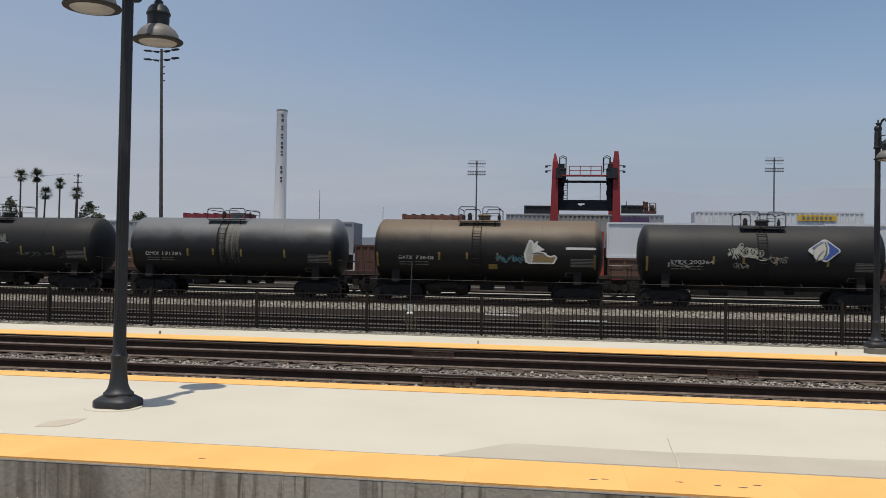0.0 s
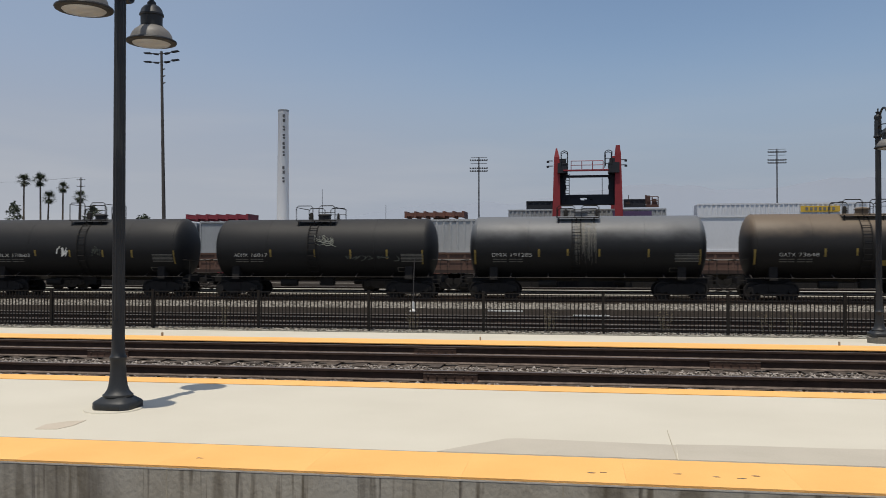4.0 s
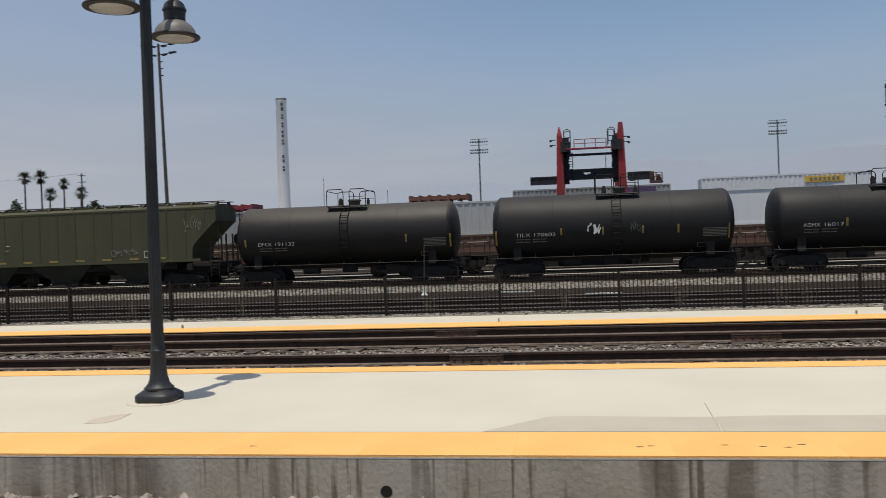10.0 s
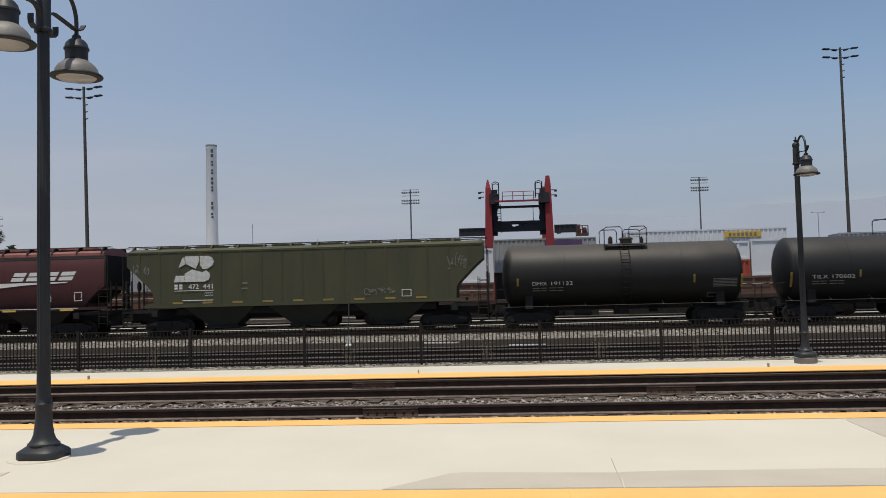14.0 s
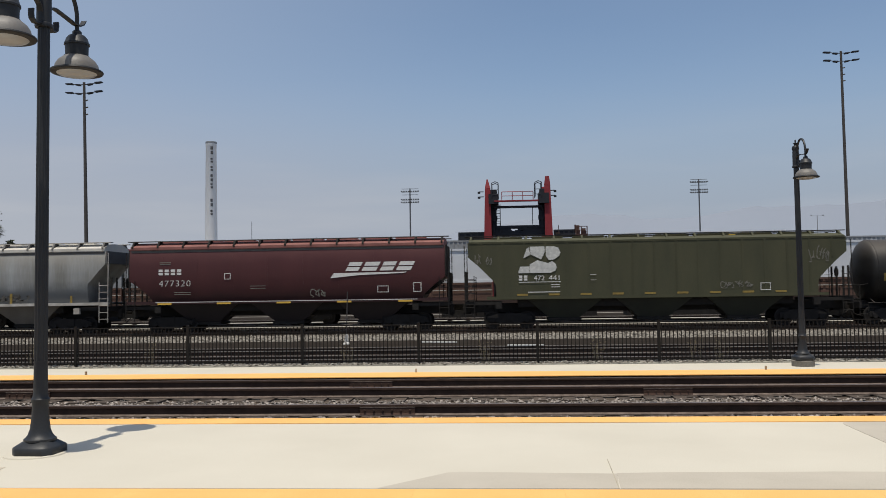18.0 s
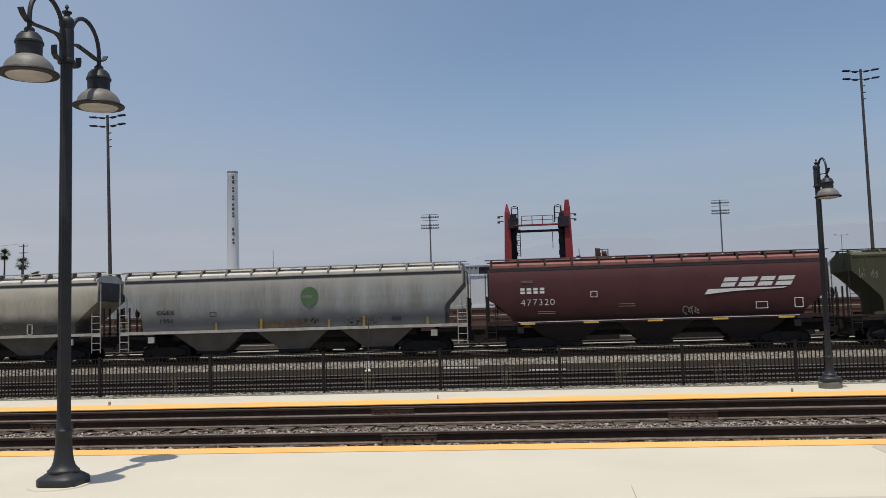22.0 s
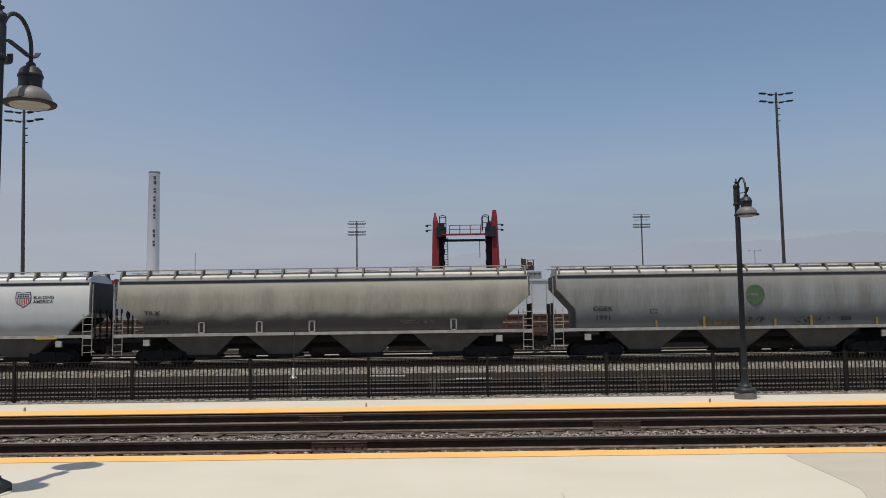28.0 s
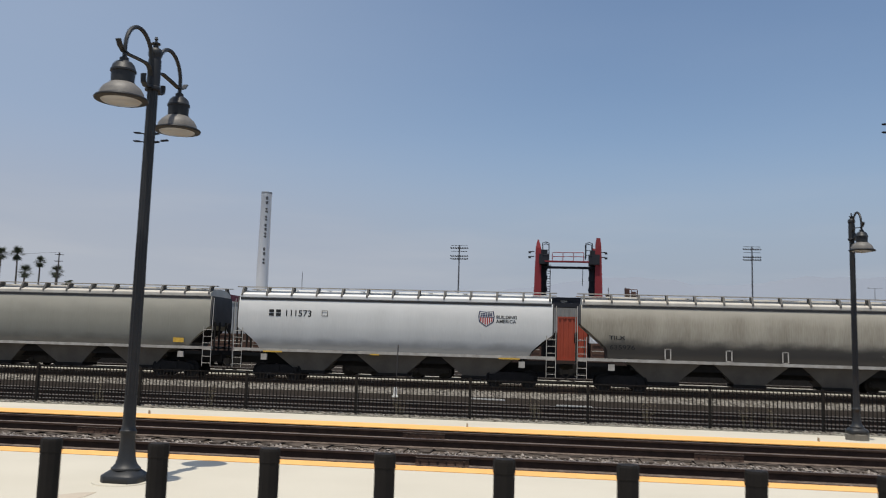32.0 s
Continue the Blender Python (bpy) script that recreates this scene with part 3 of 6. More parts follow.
def couplers(car, x0, x1):
    for x, d in ((x0, -1), (x1, 1)):
        bm = boxes((min(x, x + d * 0.62), max(x, x + d * 0.62), -0.09, 0.09, 0.78, 0.98))
        prism(bm, [(x + d * 0.55, -0.16), (x + d * 0.86, -0.20), (x + d * 0.92, 0.02), (x + d * 0.78, 0.16), (x + d * 0.55, 0.16)], 0.72, 1.04, "z")
        part("coupler", bm, UNDER, car)
        h = bmesh.new()
        tube(h, [(x + d * 0.1, -0.3, 0.8), (x + d * 0.4, -0.34, 0.5), (x + d * 0.85, -0.25, 0.42)], 0.03, 6)
        part("brake_hose", h, UNDER, car)


def ladder(bm, x0, x1, y, z0, z1, n, r=0.018):
    for x in (x0, x1):
        rod(bm, (x, y, z0), (x, y, z1), r, None, 6)
    for k in range(n):
        z = z0 + (z1 - z0) * (k + 0.5) / n
        rod(bm, (x0, y, z), (x1, y, z), r * 0.8, None, 6)


def bars(car, rows, y, material, name="small_marking", depth=0.006):
    """Rows of (x0, x1, z0, z1): flat raised bars on the near side."""
    for x0, x1, z0, z1 in rows:
        part(name, boxes((x0, x1, y - depth, y, z0, z1)), material, car)


def blocks(car, x, z, h, w, n, y, material, name="company_mark"):
    """A company's mark as plain blocks, one for each letter."""
    for k in range(n):
        x0 = x + k * w * 1.28
        part(name, boxes((x0, x0 + w * 0.86, y - 0.006, y, z, z + h * 0.42), (x0, x0 + w * 0.86, y - 0.006, y, z + h * 0.56, z + h)), material, car)


def scrawl(car, x, z, w, h, y, material, seed, n=9, r=0.02, name="graffiti"):
    """A loose spray-painted tag: n hand-drawn signs of uneven height, each one curved stroke."""
    y -= BULGE.get(car.name, 0.0)
    rnd = random.Random(seed)
    step = w / n
    for g in range(n):
        if rnd.random() < 0.12:
            continue
        lo, hi = z + h * rnd.uniform(0, 0.25), z + h * rnd.uniform(0.65, 1.0)
        cx = x + step * (g + 0.5)
        knots, side = [], rnd.choice((-1, 1))
        for k in range(rnd.choice((4, 5, 6))):
            side = -side if rnd.random() < 0.7 else side
            knots.append(Vector((cx + side * step * rnd.uniform(0.1, 0.75), y, rnd.uniform(lo, hi))))
        knots[0].z, knots[-1].z = (hi, lo) if rnd.random() < 0.6 else (lo, hi)
        pts = []
        for k in range(len(knots) - 1):
            p0, p1, p2, p3 = (knots[max(0, min(len(knots) - 1, k + d))] for d in (-1, 0, 1, 2))
            for q in range(6):
                f = q / 6
                pts.append(0.5 * (2 * p1 + (p2 - p0) * f + (2 * p0 - 5 * p1 + 4 * p2 - p3) * f * f + (3 * p1 - p0 - 3 * p2 + p3) * f ** 3))
        bm, prev = bmesh.new(), None
        for k in range(len(pts)):
            d = (pts[min(k + 1, len(pts) - 1)] - pts[max(k - 1, 0)]).normalized()
            rr = r * (0.55 + 0.5 * math.sin(k * 0.7 + g) ** 2)
            nrm = Vector((-d.z, 0, d.x)) * rr
            cur = [bm.verts.new(v) for v in (pts[k] - nrm, pts[k] + nrm, pts[k] + nrm + Vector((0, 0.003, 0)), pts[k] - nrm + Vector((0, 0.003, 0)))]
            if prev:
                for q in range(4):
                    bm.faces.new((prev[q], prev[(q + 1) % 4], cur[(q + 1) % 4], cur[q]))
            prev = cur
        part(name, bm, material, car)


def skin(z, R=1.52, zc=2.60):
    """How far out the round shell is at a height."""
    return -math.sqrt(max(0.01, R * R - (z - zc) ** 2)) - 0.006


def shell_bars(car, rows, material, name="reflector_stripe"):
    """Upright stripes that follow the round shell: x0, x1, z0, z1."""
    for x0, x1, z0, z1 in rows:
        bm, n = bmesh.new(), 5
        R = 1.52 + BULGE.get(car.name, 0.0)
        poly = [(skin(z0 + (z1 - z0) * k / n, R, 1.08 + R), z0 + (z1 - z0) * k / n) for k in range(n + 1)]
        prism(bm, poly + [(p[0] + 0.02, p[1]) for p in poly[::-1]], x0, x1)
        part(name, bm, material, car)


def tank_car(u, L, paint, label, code, number, stripes, seed, top=0.5, text_x=0.14, mark_h=0.25, rail_h=0.75, R=1.52):
    """A tank car; u: its left end along the train, L: the length of the shell."""
    rnd = random.Random(seed)
    car = thing("tank_car", label, "tank car", (u, 45.5, ZT), "cars of the freight train")
    zc = 1.08 + R
    BULGE[car.name] = R - 1.52
    prof = []
    for k in range(9):
        a = k / 8 * math.pi / 2
        prof.append((R * math.sin(a) + 1e-5, 0.52 * (1 - math.cos(a))))
    prof += [(R, L * f) for f in (0.2, 0.4, 0.6, 0.8)]
    prof += [(r, L - h) for r, h in prof[8::-1]]
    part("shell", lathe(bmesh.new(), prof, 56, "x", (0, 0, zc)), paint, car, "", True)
    for x in (0.52, L * 0.26, L * 0.5, L * 0.74, L - 0.52):
        seam = lathe(bmesh.new(), [(R, x - 0.02), (R + 0.008, x - 0.015), (R + 0.008, x + 0.015), (R, x + 0.02)], 56, "x", (0, 0, zc))
        part("weld_seam", seam, paint, car)
    cx = L * top
    # manway, valves and the top platform
    m = lathe(bmesh.new(), [(0.32, 0), (0.32, 0.22), (0.38, 0.22), (0.38, 0.27), (0.30, 0.33), (0, 0.36)], 20, "z", (cx + 0.25, 0, zc + R - 0.03))
    part("manway", m, paint, car, "", True)
    v = lathe(bmesh.new(), [(0.12, 0), (0.12, 0.3), (0.06, 0.4), (0, 0.42)], 12, "z", (cx - 0.55, 0.1, zc + R - 0.02))
    part("valve", v, UNDER, car, "", True)
    v = lathe(bmesh.new(), [(0.09, 0), (0.09, 0.2), (0.04, 0.34), (0, 0.36)], 12, "z", (cx + 1.05, -0.1, zc + R - 0.02))
    part("valve", v, UNDER, car, "", True)
    zp = zc + R - 0.12
    for s in (-1, 1):
        g = boxes((cx - 1.0, cx + 1.15, min(s * 1.12, s * 0.72), max(s * 1.12, s * 0.72), zp - 0.012, zp + 0.012))
        for x in (cx - 0.9, cx, cx + 0.9):
            rod(g, (x, s * 1.1, zp), (x, s * 1.02, zp - 0.55), 0.03, None, 6)
        part("walkway", g, UNDER, car)
    for x0, x1 in ((cx - 1.0, cx - 0.08), (cx + 0.26, cx + 1.15)):
        h = bmesh.new()
        for s in (-1.12, 1.12):
            tube(h, [(x0, s, zp), (x0, s, zp + rail_h - 0.12), (x0 + 0.1, s, zp + rail_h), (x1 - 0.1, s, zp + rail_h), (x1, s, zp + rail_h - 0.12), (x1, s, zp)], 0.024, 6)
            if x0 > cx:
                rod(h, (cx + 0.26, s, zp + rail_h * 0.55), (cx + 1.15, s, zp + rail_h * 0.55), 0.016, None, 6)
        x = x0 if x0 < cx else x1
        rod(h, (x, -1.12, zp + rail_h - 0.08), (x, 1.12, zp + rail_h - 0.08), 0.02, None, 6)
        part("railing", h, UNDER, car)
    ld = bmesh.new()
    for x in (cx - 0.22, cx + 0.22):
        pts = [(x, skin(z, R, zc) - 0.10, z) for z in (1.0, 1.4, 1.9, 2.4, 2.9, 3.3, 3.65, zc + R - 0.17)]
        tube(ld, pts, 0.025, 6)
    ld = part("ladder", ld, UNDER, car)
    for z in np.arange(1.1, zc + R - 0.15, 0.29):
        y = skin(float(z), R, zc) - 0.10
        part("rung", rod(bmesh.new(), (cx - 0.22, y, float(z)), (cx + 0.22, y, float(z)), 0.018, None, 6), UNDER, ld)
    # underframe
    for x0, x1, x, xe in ((-0.35, 2.4, 1.35, -0.4), (L - 2.4, L + 0.35, L - 1.35, L + 0.3)):
        s = boxes((x0, x1, -0.32, 0.32, 0.82, 1.22), (xe, xe + 0.1, -1.35, 1.35, 0.85, 1.15))
        prism(s, [(-1.32, 1.0), (-1.25, 1.75), (-1.0, 1.35), (1.0, 1.35), (1.25, 1.75), (1.32, 1.0)], x - 0.2, x + 0.2)
        part("sill", s, TRUCKM, car)
    for x in (-0.35, L + 0.35):
        e = bmesh.new()
        d = 0.4 if x < 0 else -0.4
        for y in (-1.3, 1.3):
            tube(e, [(x, y, 1.1), (x, y, 2.0), (x + d, y, 2.05)], 0.02, 6)
            ladder(e, x - 0.02, x + d, y, 0.45, 1.1, 3, 0.018)
        rod(e, (x, -1.3, 2.0), (x, 1.3, 2.0), 0.02, None, 6)
        part("grab_iron", e, UNDER, car)
    for y in (-1.44, 1.44):
        hr = bmesh.new()
        rod(hr, (0.0, y, 1.12), (L, y, 1.12), 0.013, None, 6)
        for k in range(7):
            x = 0.3 + (L - 0.6) * k / 6
            rod(hr, (x, y, 1.12), (x, y * 0.62, 1.32), 0.015, None, 6)
        part("side_handrail", hr, POLE, car, "dull steel handrail")
    br = bmesh.new()
    rod(br, (L * 0.30, -0.5, 0.78), (L * 0.30 + 0.9, -0.5, 0.78), 0.19, None, 14)
    rod(br, (L * 0.62, 0.2, 0.85), (L * 0.62 + 0.45, 0.2, 0.85), 0.15, None, 14)
    rod(br, (0.4, -0.2, 0.9), (L - 0.4, -0.2, 0.9), 0.03, None, 6)
    box(br, L * 0.47, L * 0.53, -0.25, 0.25, 0.62, 1.1)
    part("brake_rigging", br, UNDER, car)
    couplers(car, -0.4, L + 0.4)
    trucks(car, u, (1.35, L - 1.35))
    # lettering and stripes
    zl = 2.19
    wide = mark_h * 0.80 * (len(number) + 4.6)
    unit = wide / (len(number) + len(code) + 0.7)
    word("reporting_mark", code, mark_h * 1.08, LETTERM, car, L * text_x, -R - 0.002, zl, "white painted letters", unit * len(code) * 0.98, 0, -0.004)
    word("number", number, mark_h * 1.08, LETTERM, car, L * text_x + unit * (len(code) + 0.6), -R - 0.002, zl, "white painted car number", unit * len(number) * 0.98, 0, -0.004)
    shell_bars(car, [(L * text_x + 0.05 + 0.42 * k, L * text_x + 0.42 * k + 0.42 - 0.08 * (k % 2), 2.04 - 0.13 * j, 2.08 - 0.13 * j) for j in range(2) for k in range(4)], GRAFD, "small_marking")
    shell_bars(car, [(L * f, L * f + 0.10, 2.62 - hh * 1.1, 2.62 - hh * 0.1) for f, hh in stripes], STRIPED)
    rows = [(L * 0.86, L * 0.955, 2.30 - 0.075 * k, 2.34 - 0.075 * k) for k in range(6)]
    shell_bars(car, rows, GRAFD, "data_panel")
    shell_bars(car, [(L * 0.84, L * 0.90, 1.60, 1.625), (L * 0.84, L * 0.90, 1.40, 1.425), (L * 0.84, L * 0.843, 1.4, 1.62), (L * 0.897, L * 0.90, 1.4, 1.62)], GRAFD, "stencil_box")
    CARS.append((u, car))
    return car


ST = [(0.03, 0.75), (0.30, 0.4), (0.42, 0.35), (0.55, 0.4), (0.75, 0.42), (0.955, 0.75)]
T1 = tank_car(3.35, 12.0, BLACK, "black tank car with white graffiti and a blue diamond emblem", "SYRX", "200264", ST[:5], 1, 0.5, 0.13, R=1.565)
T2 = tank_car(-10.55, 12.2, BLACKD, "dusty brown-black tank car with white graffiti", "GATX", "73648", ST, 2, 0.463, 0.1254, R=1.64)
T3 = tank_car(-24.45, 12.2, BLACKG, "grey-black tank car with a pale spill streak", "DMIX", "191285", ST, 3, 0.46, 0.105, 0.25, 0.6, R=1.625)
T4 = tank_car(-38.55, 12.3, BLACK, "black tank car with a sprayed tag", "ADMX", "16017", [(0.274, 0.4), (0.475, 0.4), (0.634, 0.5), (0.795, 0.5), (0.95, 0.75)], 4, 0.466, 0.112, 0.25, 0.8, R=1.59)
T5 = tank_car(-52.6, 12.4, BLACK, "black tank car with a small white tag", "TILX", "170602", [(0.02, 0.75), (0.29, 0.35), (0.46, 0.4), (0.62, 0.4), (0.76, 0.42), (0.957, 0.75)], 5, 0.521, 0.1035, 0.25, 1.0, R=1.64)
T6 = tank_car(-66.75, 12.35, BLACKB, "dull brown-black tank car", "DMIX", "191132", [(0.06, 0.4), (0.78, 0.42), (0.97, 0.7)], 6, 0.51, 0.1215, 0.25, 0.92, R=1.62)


CUT = [(0.05, 2.75), (0.45, 2.50), (0.85, 2.16), (1.10, 1.92), (1.22, 1.70), (1.27, 1.50)]
CUT_TALL = [(0.05, 3.35), (0.4, 3.06), (0.9, 2.62), (1.33, 2.24), (1.40, 2.05), (1.42, 1.50)]
CUT_GREY = [(0.05, 3.70), (0.35, 3.38), (0.7, 2.98), (0.98, 2.68), (1.03, 2.45), (1.05, 1.50)]
CUT_RIB = [(0.05, 3.72), (0.5, 3.33), (0.95, 2.88), (1.32, 2.50), (1.46, 2.28), (1.50, 1.50)]


SIDE = [(1.20, 1.50), (1.34, 1.85), (1.45, 2.30), (1.51, 2.80), (1.52, 3.20), (1.51, 3.60), (1.47, 4.05), (1.41, 4.38)]


def side(z, off=0.004):
    """How far out the bulging side is at a height."""
    return -float(np.interp(z, [p[1] for p in SIDE], [p[0] for p in SIDE])) - off


def proud(z, h=0.45):
    """The outermost place of the side between two heights."""
    return min(side(z + h * k / 6) for k in range(7))


def hopper(u, L, paint, roof, label, ribs=0, sillmat=None, seed=0, post=None, cut=CUT, wz=4.955):
    """A covered hopper car: body cut away under both ends, four chutes, roof walk and ladders."""
    car = thing("hopper_car", label, "hopper car", (u, 45.5, ZT), "cars of the freight train")
    b = 1.40 if ribs else 1.52
    half = SIDE
    if ribs:
        half = [(1.40, 1.50), (1.40, 4.45)]
    top = half[-1][1]
    low = CUT_RIB if ribs else cut
    bm, prev = bmesh.new(), None
    for x, zl in low + [(L - x, z) for x, z in low[::-1]]:
        zs = [zl + (top - zl) * k / 12 for k in range(13)]
        ys = [float(np.interp(z, [p[1] for p in half], [p[0] for p in half])) for z in zs]
        ring = [bm.verts.new((x, -y, z)) for y, z in zip(ys, zs)] + [bm.verts.new((x, y, z)) for y, z in zip(ys[::-1], zs[::-1])]
        n = len(ring)
        if prev:
            for k in range(n):
                bm.faces.new((prev[k], prev[(k + 1) % n], ring[(k + 1) % n], ring[k]))
        else:
            bm.faces.new(ring)
        prev = ring
    bm.faces.new(prev[::-1])
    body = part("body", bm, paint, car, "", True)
    # slope sheets that run on inside, under the cut-away ends; shade is in their dark colour
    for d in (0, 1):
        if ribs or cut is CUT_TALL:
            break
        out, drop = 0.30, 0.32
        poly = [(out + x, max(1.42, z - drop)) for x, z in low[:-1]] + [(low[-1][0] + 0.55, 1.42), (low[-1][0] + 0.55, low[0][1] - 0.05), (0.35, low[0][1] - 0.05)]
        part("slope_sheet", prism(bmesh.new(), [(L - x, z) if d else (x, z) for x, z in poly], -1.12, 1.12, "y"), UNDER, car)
    if not ribs:
        # thin plates over the ends; their dark colour stands for the shaded faces
        zs = [low[0][1] + 0.05 + (4.36 - low[0][1]) * k / 6 for k in range(7)]
        half_end = [(side(min(z, 4.38), -0.02), z) for z in zs]
        for x in (-0.03, L - 0.04):
            sheet = prism(bmesh.new(), half_end + [(-y, z) for y, z in half_end[::-1]], x, x + 0.07)
            part("end_sheet", sheet, ENDSHADE if roof is not MAROONL else UNDER, car, "end sheet with shade in its dark colour")
    # roof with hatches and walk
    rim = [(1.41, 4.46), (1.41, 4.50), (0.85, 4.66), (0, 4.70)] if ribs else [(1.475, 4.385), (1.49, 4.42), (1.49, 4.55), (1.46, 4.60), (1.30, 4.64), (0.92, 4.79), (0.4, 4.83), (0, 4.84)]
    r = prism(bmesh.new(), rim + [(-y, z) for y, z in rim[-2::-1]], 0.1, L - 0.1)
    part("roof", r, roof, car)
    for k in range(8):
        x = 1.0 + (L - 2.0) * (k + 0.5) / 8
        part("roof_hatch", boxes((x - 0.8, x + 0.8, -0.42, 0.42, 4.70 if ribs else 4.82, 4.80 if ribs else 4.91)), roof, car)
    for y in (-0.78, 0.52) if ribs else (-1.29, 0.93):
        w = boxes((-0.15, L + 0.15, y, y + (0.26 if ribs else 0.36), wz, wz + 0.035))
        part("roof_walk", w, STEELW if roof is ROOFL or roof is WHITECAR else GRATING if not ribs else UNDER, car, "open grating walk on the roof")
    n = int(round(L / 1.42))
    for k in range(n + 1):
        x = 0.2 + (L - 0.4) * k / n
        for s in (-1, 1):
            p = prism(bmesh.new(), [(s * 1.20, 4.54), (s * 0.84, wz + 0.005), (s * 0.68, wz + 0.005), (s * 0.62, 4.66)] if ribs else [(s * 1.492, 4.50), (s * 1.515, 4.50), (s * 1.505, 4.60), (s * 1.29, wz + 0.003), (s * 0.90, wz + 0.003), (s * 0.90, 4.76), (s * 1.30, 4.64), (s * 1.46, 4.60)], x - 0.05, x + 0.05)
            part("walk_bracket", p, GREEN if roof is GREEN else UNDER if roof is MAROONL else GRATING, car)
    # side sill and posts
    for s in (-1, 1):
        e = 1.0 if ribs else -0.1
        lo, hi = sorted((s * (1.2 if not ribs else 1.36), s * (1.52 if not ribs else 1.435)))
        part("side_sill", boxes((e, L - e, lo, hi, 1.60, 1.67), (e, L - e, *sorted((hi * 0.987 if s > 0 else lo * 0.987, hi if s > 0 else lo)), 1.52, 1.60)), sillmat or paint, car)
        # without ribs this is a dark strip for the eave's shadow and dirt
        lo, hi = sorted((s * 1.38, s * (1.42 if ribs else 1.447)))
        part("top_chord", boxes((0.12, L - 0.12, lo, hi, top - (0.04 if ribs else 0.12), top + 0.004)), paint if ribs else EAVE, car, "" if ribs else "strip under the eave, darkened for its shadow and grime")
    if ribs:
        for k in range(ribs):
            x = 0.75 + (L - 1.5) * k / (ribs - 1)
            lo = 1.55 if 1.55 < x < L - 1.55 else 3.45
            for s in (-1, 1):
                part("side_post", boxes((x - 0.05, x + 0.05, *sorted((s * 1.39, s * 1.42)), lo, top - 0.04)), paint, car)
    else:
        for k in range(1, 9):
            x = L * k / 9
            poly = [(side(z, 0.006), z) for z in (2.2, 2.5, 2.8, 3.2, 3.6, 4.05)]
            part("weld_seam", prism(bmesh.new(), poly + [(y + 0.03, z) for y, z in poly[::-1]], x - 0.012, x + 0.012), paint, car)
    # chutes
    m, gap = (4, 4.3) if L > 20 else (3, 4.55)
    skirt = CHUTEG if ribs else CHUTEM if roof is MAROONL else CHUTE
    for k in range(m):
        c = L / 2 + gap * (k - (m - 1) / 2)
        wd = gap / 2
        ht = bmesh.new()
        top, low = [(c - wd * 0.86, -1.22), (c + wd * 0.86, -1.22), (c + wd * 0.86, 1.22), (c - wd * 0.86, 1.22)], [(c - wd * 0.34, -0.72), (c + wd * 0.34, -0.72), (c + wd * 0.34, 0.72), (c - wd * 0.34, 0.72)]
        v0, v1 = [ht.verts.new((x, y, 1.54)) for x, y in top], [ht.verts.new((x, y, 0.55)) for x, y in low]
        for q in range(4):
            ht.faces.new((v0[q], v0[(q + 1) % 4], v1[(q + 1) % 4], v1[q]))
        ht.faces.new(v0[::-1])
        ht.faces.new(v1)
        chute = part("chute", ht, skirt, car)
        part("outlet_gate", boxes((c - wd * 0.38, c + wd * 0.38, -0.78, 0.78, 0.40, 0.545)), UNDER, chute)
    # centre sill and end frames
    part("centre_sill", boxes((-0.3, L + 0.3, -0.3, 0.3, 0.85, 1.3), (2.6, L - 2.6, -1.0, 1.0, 1.12, 1.5)), UNDER, car)
    for x, d in ((-0.15, 1), (L + 0.15, -1)):
        e = boxes((min(x, x + d * 0.1), max(x, x + d * 0.1), -1.4, 1.4, 1.2, 1.45), (min(x, x + d * 1.9), max(x, x + d * 1.9), -1.42, -1.25, 1.25, 1.42), (min(x, x + d * 1.9), max(x, x + d * 1.9), 1.25, 1.42, 1.25, 1.42))
        for y in (-1.1, -0.45, 0.45, 1.1):
            box(e, min(x, x + d * 0.08), max(x, x + d * 0.08), y - 0.04, y + 0.04, 1.4, 3.0)
        part("end_frame", e, UNDER, car)
        part("end_platform", boxes((min(x, x + d * 0.5), max(x, x + d * 0.5), -1.3, 1.3, 1.30, 1.34)), UNDER, car)
        for y in (-1.53, 1.53):
            ld = bmesh.new()
            ladder(ld, x + d * 0.02, x + d * 0.5, y, 0.60, 2.75, 6, 0.021)
            rod(ld, (x + d * 0.02, y, 2.7), (x + d * 0.02, y * 0.97, 4.3), 0.024, None, 6)
            part("ladder", ld, post or STEELW, car, "pale steel end ladder")
        bw = bmesh.new()
        lathe(bw, [(0.26, -0.02), (0.29, 0), (0.26, 0.02)], 16, "x", (x - d * 0.05, 0.7, 2.7))
        part("brake_wheel", bw, UNDER, car)
        jp = boxes((x + d * 1.75 - 0.16, x + d * 1.75 + 0.16, -1.53, -1.38, 1.06, 1.38))
        part("jacking_pad", jp, post or STEELW, car)
    couplers(car, -0.3, L + 0.3)
    trucks(car, u, (2.15, L - 2.15))
    CARS.append((u, car))
    return car


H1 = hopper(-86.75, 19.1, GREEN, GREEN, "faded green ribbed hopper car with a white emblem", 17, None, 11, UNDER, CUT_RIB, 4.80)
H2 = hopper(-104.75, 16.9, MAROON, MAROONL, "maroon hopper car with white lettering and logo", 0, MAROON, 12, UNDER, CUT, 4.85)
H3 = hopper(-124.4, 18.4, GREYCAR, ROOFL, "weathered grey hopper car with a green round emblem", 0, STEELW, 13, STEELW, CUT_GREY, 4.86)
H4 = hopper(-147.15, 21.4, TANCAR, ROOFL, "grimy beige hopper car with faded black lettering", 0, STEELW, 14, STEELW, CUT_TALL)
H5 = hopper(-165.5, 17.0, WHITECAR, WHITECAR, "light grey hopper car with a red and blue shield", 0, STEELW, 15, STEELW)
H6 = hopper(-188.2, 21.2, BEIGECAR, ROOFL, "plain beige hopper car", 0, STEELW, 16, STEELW)


